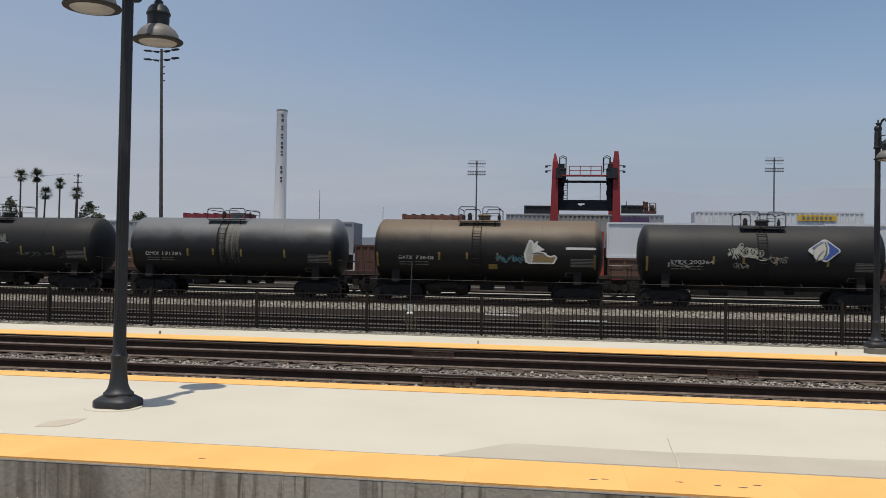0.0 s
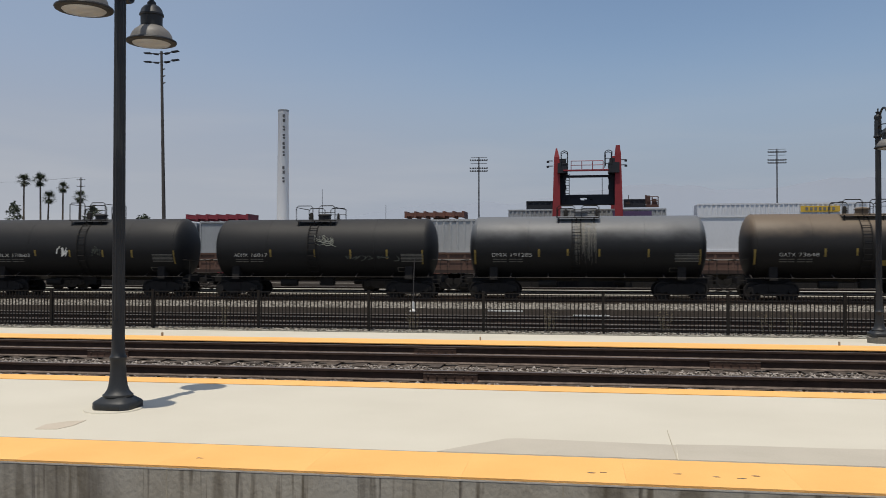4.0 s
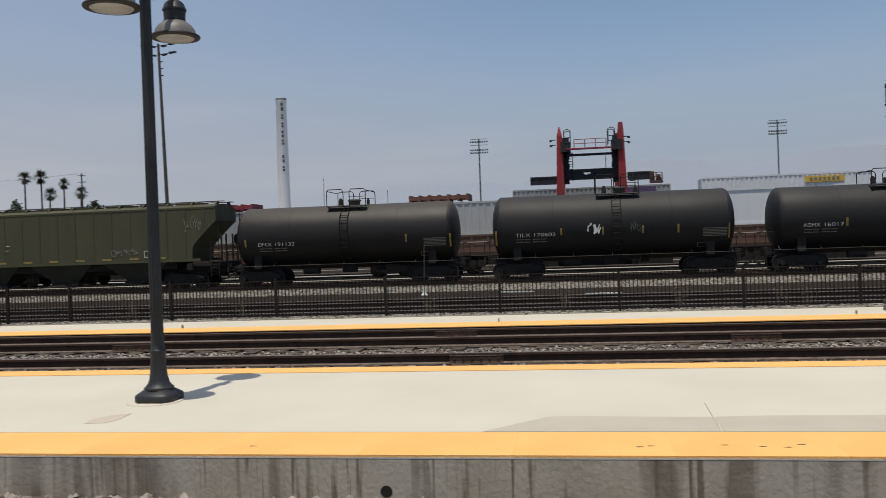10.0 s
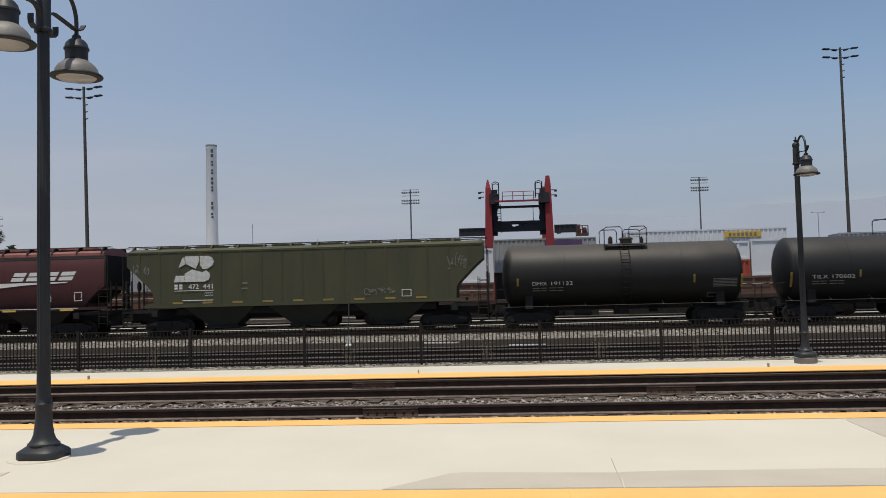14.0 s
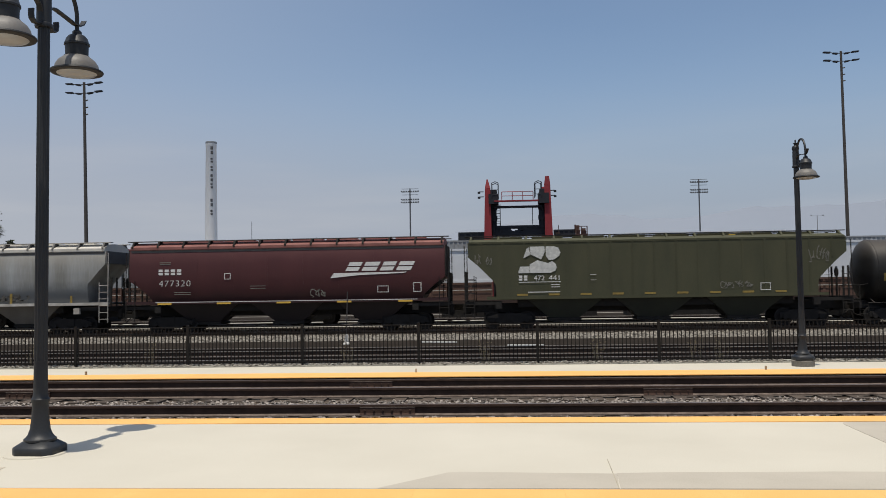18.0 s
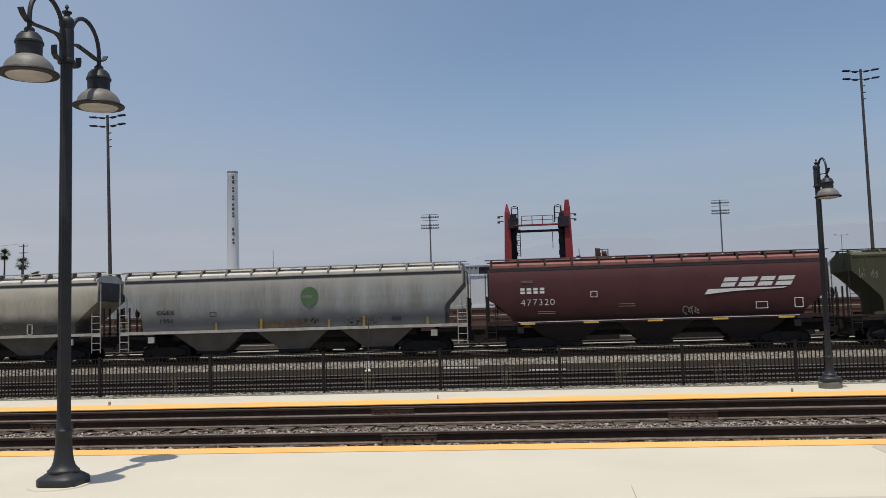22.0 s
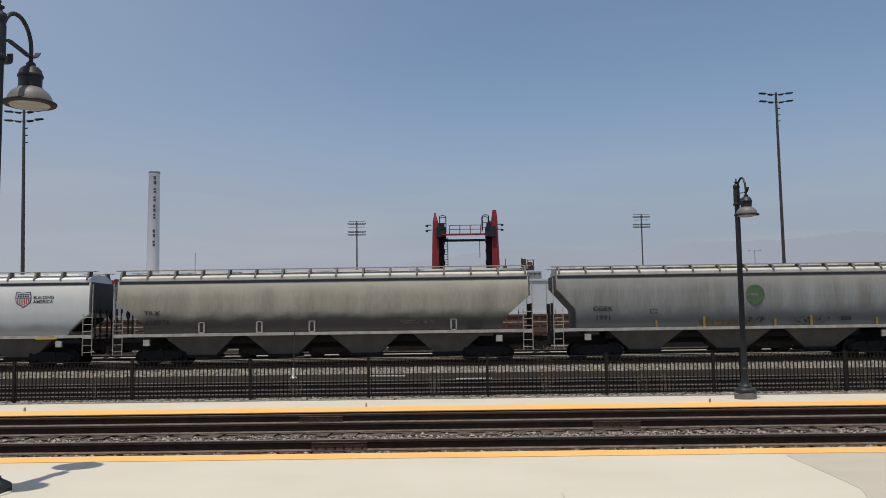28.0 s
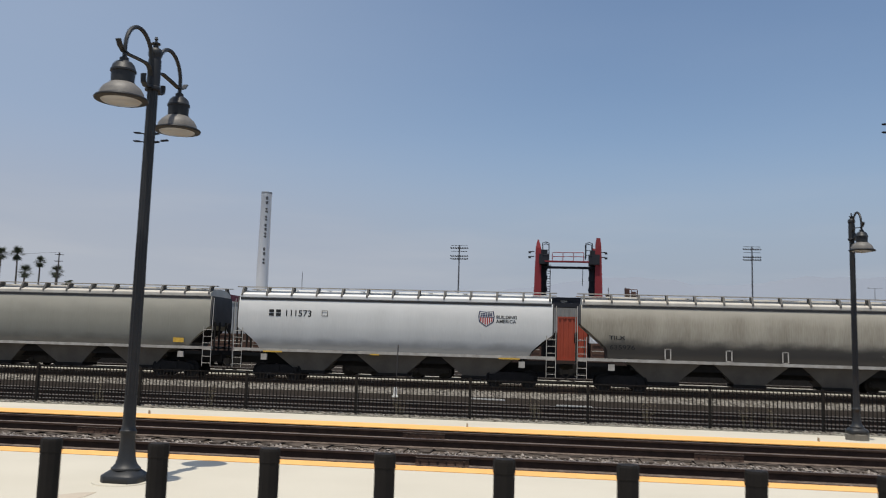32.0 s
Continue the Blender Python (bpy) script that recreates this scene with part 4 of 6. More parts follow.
# ---- lamps on the platforms ----
def ribbon(bm, pts, half, thick):
    """A flat strip bent along points in y and z, with its width along x."""
    prev = None
    for k, (y, z) in enumerate(pts):
        a, b = pts[max(k - 1, 0)], pts[min(k + 1, len(pts) - 1)]
        d = Vector((b[0] - a[0], b[1] - a[1])).normalized()
        ny, nz = -d.y * thick, d.x * thick
        cur = [bm.verts.new(v) for v in ((-half, y - ny, z - nz), (half, y - ny, z - nz), (half, y + ny, z + nz), (-half, y + ny, z + nz))]
        if prev:
            for q in range(4):
                bm.faces.new((prev[q], prev[(q + 1) % 4], cur[(q + 1) % 4], cur[q]))
        else:
            bm.faces.new(cur[::-1])
        prev = cur
    bm.faces.new(prev)


def arm_lamp(bm_arm, s):
    """One curved arm that reaches s metres along y, with its scrolls."""
    d = 1 if s > 0 else -1
    pts = [(0, d * 0.05, 4.60)]
    for k in range(15):
        a = math.pi * k / 14
        pts.append((0, d * 0.07 + (s - d * 0.07) * (0.5 - 0.5 * math.cos(a)), 4.74 + 0.31 * math.sin(a)))
    pts.append((0, s, 4.56))
    tube(bm_arm, pts, 0.024)
    k = abs(s) / 0.65
    ribbon(bm_arm, [(d * a * k, b) for a, b in ((0.06, 4.58), (0.09, 4.66), (0.14, 4.70), (0.20, 4.71), (0.42, 4.69), (0.60, 4.67), (0.68, 4.675), (0.75, 4.71), (0.80, 4.77))], 0.030, 0.007)
    ribbon(bm_arm, [(d * a, b) for a, b in ((0.06, 4.49), (0.12, 4.455), (0.18, 4.45), (0.225, 4.48), (0.235, 4.53), (0.23, 4.575))], 0.030, 0.009)


def platform_lamp(at, arms, label, turn=0.0):
    t = thing("platform_lamp", label, "lamp post", at, "lamps on the platforms")
    t.rotation_euler = (0, 0, radians(turn))
    b = bmesh.new()
    prev = None
    for half, cut, z in ((0.205, 0.07, 0), (0.213, 0.07, 0.012), (0.213, 0.07, 0.075), (0.203, 0.066, 0.09), (0.135, 0.05, 0.14)):
        c = half - cut
        cur = [b.verts.new((x, y, z)) for x, y in ((half, -c), (half, c), (c, half), (-c, half), (-half, c), (-half, -c), (-c, -half), (c, -half))]
        if prev:
            for q in range(8):
                b.faces.new((prev[q], prev[(q + 1) % 8], cur[(q + 1) % 8], cur[q]))
        else:
            b.faces.new(cur[::-1])
        prev = cur
    b.faces.new(prev)
    lathe(b, [(0.150, 0.13), (0.158, 0.14), (0.158, 0.158), (0.142, 0.168), (0.118, 0.20), (0.100, 0.25), (0.088, 0.34), (0.080, 0.46), (0.082, 0.52), (0.090, 0.535), (0.090, 0.56), (0.078, 0.575), (0.070, 0.62), (0.066, 0.95)], 28)
    part("base", b, DARKMETAL, t, "", True)
    p = bmesh.new()
    prof = []
    for k in range(16):
        prof.append((0.066 - 0.006 * (k / 15), 0.95 + 3.55 * k / 15))
    bm2 = lathe(p, prof, 24)
    for v in bm2.verts:
        a = math.atan2(v.co.y, v.co.x)
        if round(a / math.tau * 24) % 2:
            v.co.x *= 0.9
            v.co.y *= 0.9
    part("pole", bm2, DARKMETAL, t, "fluted dark pole")
    c = lathe(bmesh.new(), [(0.088, 4.44), (0.092, 4.455), (0.088, 4.48), (0.076, 4.49), (0.074, 4.80), (0.066, 4.83), (0.078, 4.86), (0.082, 4.895), (0.074, 4.93), (0.05, 4.95), (0.03, 4.96), (0.034, 4.985), (0.052, 5.0), (0.052, 5.012), (0.018, 5.02), (0.012, 5.045), (0.022, 5.06), (0.012, 5.09), (0.0, 5.095)], 20)
    part("finial", c, DARKMETAL, t, "", True)
    for s in arms:
        a = bmesh.new()
        arm_lamp(a, s)
        arm = part("arm", a, DARKMETAL, t, "", True)
        h = lathe(bmesh.new(), [(0.03, 4.62), (0.05, 4.60), (0.05, 4.57), (0.085, 4.555), (0.115, 4.52), (0.13, 4.47), (0.137, 4.465), (0.137, 4.445), (0.125, 4.44), (0.122, 4.325), (0.135, 4.32)], 28, "z", (0, s, 0))
        part("housing", h, DARKMETAL, arm, "dark lamp housing", True)
        sh = lathe(bmesh.new(), [(0.122, 4.325), (0.155, 4.30), (0.198, 4.265), (0.227, 4.22), (0.24, 4.165), (0.232, 4.165), (0.21, 4.22), (0.11, 4.30)], 32, "z", (0, s, 0))
        part("shade", sh, SHADE, arm, "faded bell-shaped shade", True)
        rm = lathe(bmesh.new(), [(0.24, 4.168), (0.28, 4.152), (0.285, 4.14), (0.278, 4.128), (0.215, 4.122), (0.21, 4.135), (0.225, 4.16)], 32, "z", (0, s, 0))
        part("rim", rm, DARKMETAL, arm, "dark rolled rim", True)
        gl = lathe(bmesh.new(), [(0.218, 4.128), (0.20, 4.112), (0.12, 4.095), (0, 4.09)], 28, "z", (0, s, 0))
        part("lens", gl, LENS, arm, "pale glass lens", True)
    return t


platform_lamp((-4.88, 8.66, 0.0), (-0.66, 0.66), "dark two-armed lamp post with bell shades on a platform", -1.5)
bm = lathe(bmesh.new(), [(0.30, 0.0), (0.295, 0.012), (0.0, 0.013)], 28, "z", (-4.91, 8.62, 0))
tagged(part("grout_pad", bm, CONCRETE), "round pale grout pad under a lamp post", "pad", kind="structure")
for x in (-16.36, 6.7):
    platform_lamp((x, 20.3, -0.08), (-0.56,), "dark one-armed lamp post with a bell shade on a concrete plinth", 2.5)
    bm = lathe(bmesh.new(), [(0.25, -0.22), (0.25, -0.095), (0.235, -0.08), (0, -0.08)], 24, "z", (x, 20.3, 0))
    tagged(part("lamp_plinth", bm, FOOTCON), "round concrete plinth under a lamp post", "plinth", group="lamp plinths")

# ---- fences ----
fence = thing("fence", "black steel picket fence along the far platform", "fence", (0, 21.45, -0.217))
PM = boxes((-0.035, 0.035, -0.035, 0.035, 0, 1.06))
box(PM, -0.09, 0.09, -0.09, 0.09, 0, 0.03)
PM = part("post", PM, FENCE, fence)
posts = [-2.27 + 2.965 * k for k in range(-14, 11)]
for x in posts:
    if abs(x - 6.65) < 0.1:
        x = 6.32
    p = new("post", PM.data)
    p.parent, p.location = fence, (x, 0, 0)
bpy.data.objects.remove(PM)
p = new("post", bpy.data.meshes["post"])
p.parent, p.location = fence, (7.02, 0, 0)
p = new("post", bpy.data.meshes["post"])
p.parent, p.location = fence, (-16.0, 0, 0)
for z0, z1 in ((0.994, 1.018), (0.84, 0.86), (0.09, 0.12)):
    part("fence_rail", boxes((posts[0], posts[-1], -0.02, 0.02, z0, z1)), FENCE, fence)
PK = part("picket", boxes((-0.011, 0.011, -0.011, 0.011, 0.08, 0.985)), FENCE, fence)
rest = bmesh.new()
k0, sp = int(-43.8 / 0.0956), 0.0956
for k in range(k0, int(27.3 / sp)):
    x = k * sp
    if -16.5 < x < 11.5:
        p = new("picket", PK.data)
        p.parent, p.location = fence, (x, 0, 0)
    else:
        box(rest, x - 0.011, x + 0.011, -0.011, 0.011, 0.08, 0.985)
bpy.data.objects.remove(PK)
part("far_picket", rest, FENCE, fence)["kind"] = "stuff"

rail = thing("picket_railing", "dark steel picket railing close to the camera", "railing", (0, 0.34, 0.0))
PK = bmesh.new()
lathe(PK, [(0.0095, 0.1), (0.0095, 1.452), (0.0100, 1.453), (0.0100, 1.463), (0.0093, 1.465)], 10)
PK = part("picket", PK, FENCE, rail)
for k in range(-37, 38):
    p = new("picket", PK.data)
    p.parent, p.location = rail, (k * 0.1083 - 0.068, 0, 0)
bpy.data.objects.remove(PK)
for z in (0.12, 1.12):
    part("railing_bar", boxes((-4.1, 4.1, -0.016, 0.016, z, z + 0.035)), FENCE, rail)
for x in (-4.12, -1.93, 2.07, 4.12):
    part("post", boxes((x - 0.025, x + 0.025, -0.025, 0.025, 0.0, 1.3)), FENCE, rail)

# ---- distance ----
st = thing("smokestack", "tall white-painted chimney with vertical lettering", "chimney", (-87.1, 247, 0))
part("shaft", lathe(bmesh.new(), [(1.98, -0.6), (1.55, 46.0), (1.63, 46.2), (1.63, 47.5), (1.45, 47.5), (1.45, 46.9), (0, 46.9)], 32), WHITEST, st, "", True)
part("crown", lathe(bmesh.new(), [(1.65, 46.9), (1.65, 47.5), (1.6, 47.55)], 32), GALV, st, "dark metal crown")

K = 0.502
g = thing("container_crane", "red straddle crane with dark cross beams over a container", "crane", (1.155, 70.8, 0.546))


def quad_leg(rings):
    c = bmesh.new()
    rr = [[c.verts.new(p) for p in ((x0, y0, z), (x1, y0, z), (x1, y1, z), (x0, y1, z))] for x0, x1, y0, y1, z in rings]
    for a, b in zip(rr[:-1], rr[1:]):
        for q in range(4):
            c.faces.new((a[q], a[(q + 1) % 4], b[(q + 1) % 4], b[q]))
    c.faces.new(rr[-1])
    c.faces.new(rr[0][::-1])
    return c


for y in (-6, 8):
    part("leg", quad_leg([(-5.95, -4.3, y - 0.7, y + 0.7, -0.4), (-5.40, -4.55, y - 0.4, y + 0.4, 18.5), (-5.12, -4.92, y - 0.1, y + 0.1, 19.9)]), CRANE, g)
    part("leg", quad_leg([(3.95, 5.5, y - 0.7, y + 0.7, -0.4), (3.98, 4.91, y - 0.4, y + 0.4, 18.9), (4.15, 4.75, y - 0.3, y + 0.3, 20.2)]), CRANE, g)
for x0, x1 in ((-4.75, -3.62), (3.1, 4.3)):
    m = boxes((x0, x1, -5.2, -4.2, 11.0, 17.6))
    for z in (11.6, 13.4, 15.0):
        box(m, x0 - 0.12, x1 + 0.12, -5.4, -5.15, z, z + 0.7)
    part("mast", m, CRANED, g, "dark lifting mast")
    part("mast_head", boxes((x0 - 0.1, x1 + 0.35, -6.9, -4.0, 15.9, 17.5), (x0 + 0.1, x1 + 0.1, -6.4, -4.4, 17.5, 18.2)), CRANED, g)
for x0, x1 in ((-4.3, -3.3), (2.5, 3.5)):
    for x in (x0, x1):
        for yy in (-6.9, -4.6):
            part("cage_post", tube(bmesh.new(), [(x, yy, 16.9), (x, yy, 19.2), ((x0 + x1) / 2, yy, 19.4)], 0.075, 6), CRANED, g)
        for z in (17.7, 18.5, 19.2):
            part("cage_rail", rod(bmesh.new(), (x, -6.9, z), (x, -4.6, z), 0.06, None, 6), CRANED, g)
    for z in (17.3, 18.1):
        part("cage_rail", rod(bmesh.new(), (x0, -6.9, z), (x1, -6.9, z), 0.06, None, 6), CRANED, g)
for x, s in ((-5.6, -1), (4.9, 1)):
    for z in (17.1, 17.9):
        ar = rod(bmesh.new(), (x, -6.3, z), (x + s * 0.75, -6.3, z), 0.08, None, 6)
        box(ar, x + s * 0.75 - 0.2, x + s * 0.75 + 0.2, -6.5, -6.1, z - 0.28, z + 0.02)
        part("floodlight_arm", ar, CRANED, g)
part("bridge", boxes((-3.95, 3.0, -7, -6.2, 16.2, 16.42)), CRANE, g, "red bridge between the masts")
rl = bmesh.new()
for x in (-2.75, -1.1, 0.55, 2.17):
    rod(rl, (x, -6.9, 16.4), (x, -6.9, 17.75), 0.06, None, 6)
for z in (17.1, 17.75):
    rod(rl, (-2.75, -6.9, z), (2.17, -6.9, z), 0.06, None, 6)
part("bridge_railing", rl, CRANE, g)
part("cross_beam", boxes((-4.0, 3.5, -6.0, -5.2, 15.3, 15.62)), CRANED, g)
ld = bmesh.new()
ladder(ld, -3.75, -3.05, -5.6, 11.4, 15.9, 11, 0.06)
part("ladder", ld, CRANED, g)
part("cable", rod(bmesh.new(), (2.06, -5.6, 12.6), (2.06, -5.6, 15.4), 0.05, None, 6), CRANED, g)
sp = boxes((-4.3, 4.4, -5.6, -3.4, 11.05, 11.5), (-4.3, 4.4, -5.6, -3.4, 12.2, 12.6))
box(sp, -4.2, 4.3, -5.5, -3.5, 11.5, 11.72)
for x0, x1 in ((-4.2, -1.2), (-0.75, 0.1), (0.55, 4.3)):
    box(sp, x0, x1, -5.5, -3.5, 11.72, 11.85)
for x0, x1 in ((-4.2, -1.35), (-0.3, 4.3)):
    box(sp, x0, x1, -5.5, -3.5, 11.85, 12.2)
SPREADER = part("spreader", sp, CRANED, g, "dark lifting beam")
for x0, x1, z0, z1 in ((-9.75, -5.6, 10.35, 11.6), (5.3, 8.6, 10.5, 11.75)):
    dk = boxes((x0, x1, -6.3, -5.8, z0 + 0.06, z1 - 0.06), (x0, x1, -6.4, -5.7, z0, z0 + 0.2), (x0, x1, -6.4, -5.7, z1 - 0.2, z1))
    for k in range(5):
        x = x0 + 0.15 + (x1 - x0 - 0.3) * k / 4
        box(dk, x - 0.12 * (k > 0), x + 0.12 * (k < 4), -6.38, -5.75, z0, z1)
    part("side_deck", dk, CRANED, SPREADER, "dark side beam")
cab = boxes((9.15, 11.1, -6.6, -5.6, 10.5, 10.9), (9.3, 9.9, -6.4, -5.7, 10.9, 11.5), (10.2, 10.9, -6.4, -5.7, 10.9, 11.3))
for x in (9.3, 10.1, 11.0):
    rod(cab, (x, -6.5, 10.9), (x, -6.5, 12.1), 0.08, None, 6)
for z in (11.5, 12.1):
    rod(cab, (9.3, -6.5, z), (11.0, -6.5, z), 0.06, None, 6)
for v in cab.verts:
    v.co.x -= 0.5
for ob_x, ob_w, ob_z in ((9.1, 0.25, 12.3), (10.0, 0.3, 11.8), (8.7, 0.12, 12.4)):
    box(cab, ob_x - ob_w, ob_x + ob_w, -6.2, -5.8, 11.0, ob_z)
sc = boxes((5.6, 6.2, -7.3, -6.6, 10.9, 11.2))
rod(sc, (6.0, -7.2, 11.2), (6.0, -7.2, 12.3), 0.05, None, 6)
part("side_step", sc, FLATC, g, "rusty railed step")
part("engine_deck", cab, RUSTBOX, g, "rusty railed engine deck")
for x in (-5.25, 4.85):
    part("base_beam", boxes((x - 0.75, x + 0.75, -8.2, 10.2, -0.4, 1.4)), CRANE, g)
    for y in (-6.6, 8.6):
        part("wheel", lathe(bmesh.new(), [(0, -0.5), (1.25, -0.5), (1.35, -0.35), (1.35, 0.35), (1.25, 0.5), (0, 0.5)], 20, "x", (x, y, -0.77)), UNDER, g)
for ob in g.children_recursive:
    ob.data.transform(Matrix.Scale(K, 4))


def flood_pole(name, at, h, r0, r1, label, material, rows, cat, size=0.3, lamp="floodlight"):
    """rows: height, half width, how many heads hang on the crossarm."""
    t = thing(name, label, cat, at)
    part("pole", rod(bmesh.new(), (0, 0, 0), (0, 0, h), r0, r1, 10), material, t)
    for z, w, n in rows:
        arm = part("crossarm", boxes((-w, w, -0.05, 0.05, z - 0.05, z + 0.05)), material, t)
        for k in range(n):
            x = -w + 2 * w * k / (n - 1) if n > 1 else 0
            f = boxes((x - size * 0.6, x + size * 0.6, -0.35 * size / 0.3, 0.08, z + 0.04, z + 0.04 + size))
            part(lamp, f, material, arm)
    return t


def mast(x, y, h, lean=0.0):
    t = thing("light_mast", "tall brown light mast with flat lamp heads on two crossarms", "light mast", (x, y, -0.5), "light masts")
    t.rotation_euler = (0, radians(lean), 0)
    part("pole", rod(bmesh.new(), (0, 0, 0), (0.0, 0, h), 0.24, 0.14, 10), POLE, t)
    for z in (h - 0.15, h - 1.15):
        for d in (-1, 1):
            a = part("lamp_arm", tube(bmesh.new(), [(0, 0, z - 0.1), (d * 0.6, 0, z - 0.1), (d * 1.3, 0, z), (d * 2.0, 0, z + 0.10)], 0.045, 6), POLE, t)
            for x0, x1, dz in ((0.42, 0.95, -0.14), (1.30, 2.10, 0.02)):
                poly = [(d * x0, z + dz - 0.10), (d * x1, z + dz - 0.02), (d * x1, z + dz + 0.10), (d * x0, z + dz + 0.06)]
                part("lamp_head", prism(bmesh.new(), poly, -0.22, 0.22, "y"), CRANED, a, "flat dark lamp head")
    for z in (h - 2.1, h - 2.9, h - 3.7):
        part("bracket", rod(bmesh.new(), (0.1, 0, z), (0.42, 0, z + 0.05), 0.07, None, 6), POLE, t)
    return t


mast(-46.6, 92, 26.4, -1.2)
mast(41.35, 106, 30.8)
for x, y, h in ((-22.06, 198.35, 26.6), (47.35, 210, 28.7)):
    flood_pole("flood_mast", (x, y, -0.5), h, 0.22, 0.15, "slim pole with rows of stadium floodlights", GALVM, [(h - 0.1, 1.95, 0), (h - 0.85, 1.95, 8), (h - 1.5, 1.95, 0), (h - 2.75, 1.95, 8), (h - 3.4, 1.95, 8)], "flood mast", 0.26)
flood_pole("utility_pole", (-124.9, 201, -0.5), 23.6, 0.20, 0.15, "wooden utility pole with two crossarms", POLE, [(23.0, 1.05, 4), (21.3, 1.0, 4)], "utility pole", 0.14, "insulator")
wire = bmesh.new()
for dx, z in ((-1.0, 23.15), (1.0, 23.2)):
    tube(wire, [(-124.9 + dx - 75 * k / 8, 201 + 12 * k / 8, z + 1.3 * k / 8 - 1.2 * (1 - (2 * k / 8 - 1) ** 2)) for k in range(9)], 0.014, 5)
tagged(part("power_lines", wire, POLE), "thin power lines hung from a utility pole", "power line")
flood_pole("street_lamp", (118.0, 330, -0.5), 29.0, 0.20, 0.12, "distant street lamp with two heads", GALV, [(28.8, 2.2, 2)], "street lamp")
flood_pole("antenna_mast", (-53.0, 175, -0.5), 17.5, 0.09, 0.05, "thin grey antenna mast", GALVM, [], "antenna")
flood_pole("antenna_mast", (-42.5, 190, -0.5), 15.0, 0.09, 0.05, "thin grey antenna mast", GALVM, [], "antenna")


def palm(x, y, h, seed, crown=2.6, label="tall fan palm with a ragged crown"):
    rnd = random.Random(seed)
    t = thing("palm_tree", label, "palm tree", (x, y, -0.5), "distant palms")
    tr = bmesh.new()
    n = 6
    lean = rnd.uniform(-0.5, 0.5)
    pts = [(lean * (k / n) ** 2, 0, h * k / n) for k in range(n + 1)]
    for k in range(n):
        rod(tr, pts[k], pts[k + 1], 0.34 - 0.13 * k / n, 0.34 - 0.13 * (k + 1) / n, 8)
    part("trunk", tr, TRUNK, t)
    fr = bmesh.new()
    top = Vector(pts[-1])
    for k in range(110):
        a, e = rnd.uniform(0, math.tau), rnd.uniform(-1.25, 1.35)
        d = Vector((math.cos(a) * math.cos(e), math.sin(a) * math.cos(e), math.sin(e)))
        side = d.cross(Vector((0, 0, 1))).normalized()
        ln = crown * rnd.uniform(0.7, 1.05) * (0.8 if e < -0.5 else 1)
        hub = top + d * ln * 0.5
        prev = None
        for q in range(7):
            f = (q - 3) / 3 * 0.9
            tip = hub + (d * math.cos(f) + side * math.sin(f)) * ln * 0.55 + Vector((0, 0, -0.18 * ln * abs(f)))
            wv = (side * math.cos(f) - d * math.sin(f)) * 0.14
            vs = [fr.verts.new(p) for p in (hub - wv * 0.5, hub + wv * 0.5, tip)]
            fr.faces.new(vs)
        st_ = side * 0.05
        fr.faces.new([fr.verts.new(p) for p in (top - st_, top + st_, hub + st_, hub - st_)])
    part("crown", fr, FROND, t)
    return t


for k, (x, h, c) in enumerate(((-161.2, 26.0, 2.4), (-155.7, 26.0, 2.6), (-153.6, 20.8, 2.5), (-148.7, 23.8, 2.1), (-143.6, 21.0, 2.4), (-179.1, 22.6, 2.2), (-174.0, 24.6, 2.2), (-186.9, 19.6, 2.0), (-182.0, 21.6, 2.0))):
    palm(x, 230, h, 50 + k, c * 1.12)


def bush(x, y, h, w, seed):
    rnd = random.Random(seed)
    t = thing("tree", "dark distant round-crowned tree", "tree", (x, y, -0.5), "distant trees")
    part("trunk", rod(bmesh.new(), (0, 0, 0), (0, 0, h * 0.6), 0.5, 0.25, 8), TRUNK, t)
    bm = bmesh.new()
    for k in range(260):
        a, e, r = rnd.uniform(0, math.tau), rnd.uniform(-0.6, 1.5), rnd.uniform(0.6, 1.0)
        c = Vector((w * r * math.cos(a) * math.cos(e), w * r * math.sin(a) * math.cos(e), h * 0.72 + h * 0.26 * r * math.sin(e)))
        for _ in range(2):
            d = Vector((rnd.uniform(-1, 1), rnd.uniform(-1, 1), rnd.uniform(-1, 1))) * 0.75
            e2 = Vector((rnd.uniform(-1, 1), rnd.uniform(-1, 1), rnd.uniform(-1, 1))) * 0.75
            bm.faces.new([bm.verts.new(p) for p in (c, c + d, c + e2)])
    part("crown", bm, FROND, t)


for k, (x, h, w) in enumerate(((-140.4, 19.0, 2.9), (-124.8, 16.2, 2.6), (-167.0, 20.5, 2.4), (-192.6, 19.0, 3.0), (-187.5, 18.5, 2.6), (-140.0, 15.6, 2.6))):
    bush(x, 232 + k, h, w, 90 + k)

# hazy mountains behind everything; the haze is put into their pale colour
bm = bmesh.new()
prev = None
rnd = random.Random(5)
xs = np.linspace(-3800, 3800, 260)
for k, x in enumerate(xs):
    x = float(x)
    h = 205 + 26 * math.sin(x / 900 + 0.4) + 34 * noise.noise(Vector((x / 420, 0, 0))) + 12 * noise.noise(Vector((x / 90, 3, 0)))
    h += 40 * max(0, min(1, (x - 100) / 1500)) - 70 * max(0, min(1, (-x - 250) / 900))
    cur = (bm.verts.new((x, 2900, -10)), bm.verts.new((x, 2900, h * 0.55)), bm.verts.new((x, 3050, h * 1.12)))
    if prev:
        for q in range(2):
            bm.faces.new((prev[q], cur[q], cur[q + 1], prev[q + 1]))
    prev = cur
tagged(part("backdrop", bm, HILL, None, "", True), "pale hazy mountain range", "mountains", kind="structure")


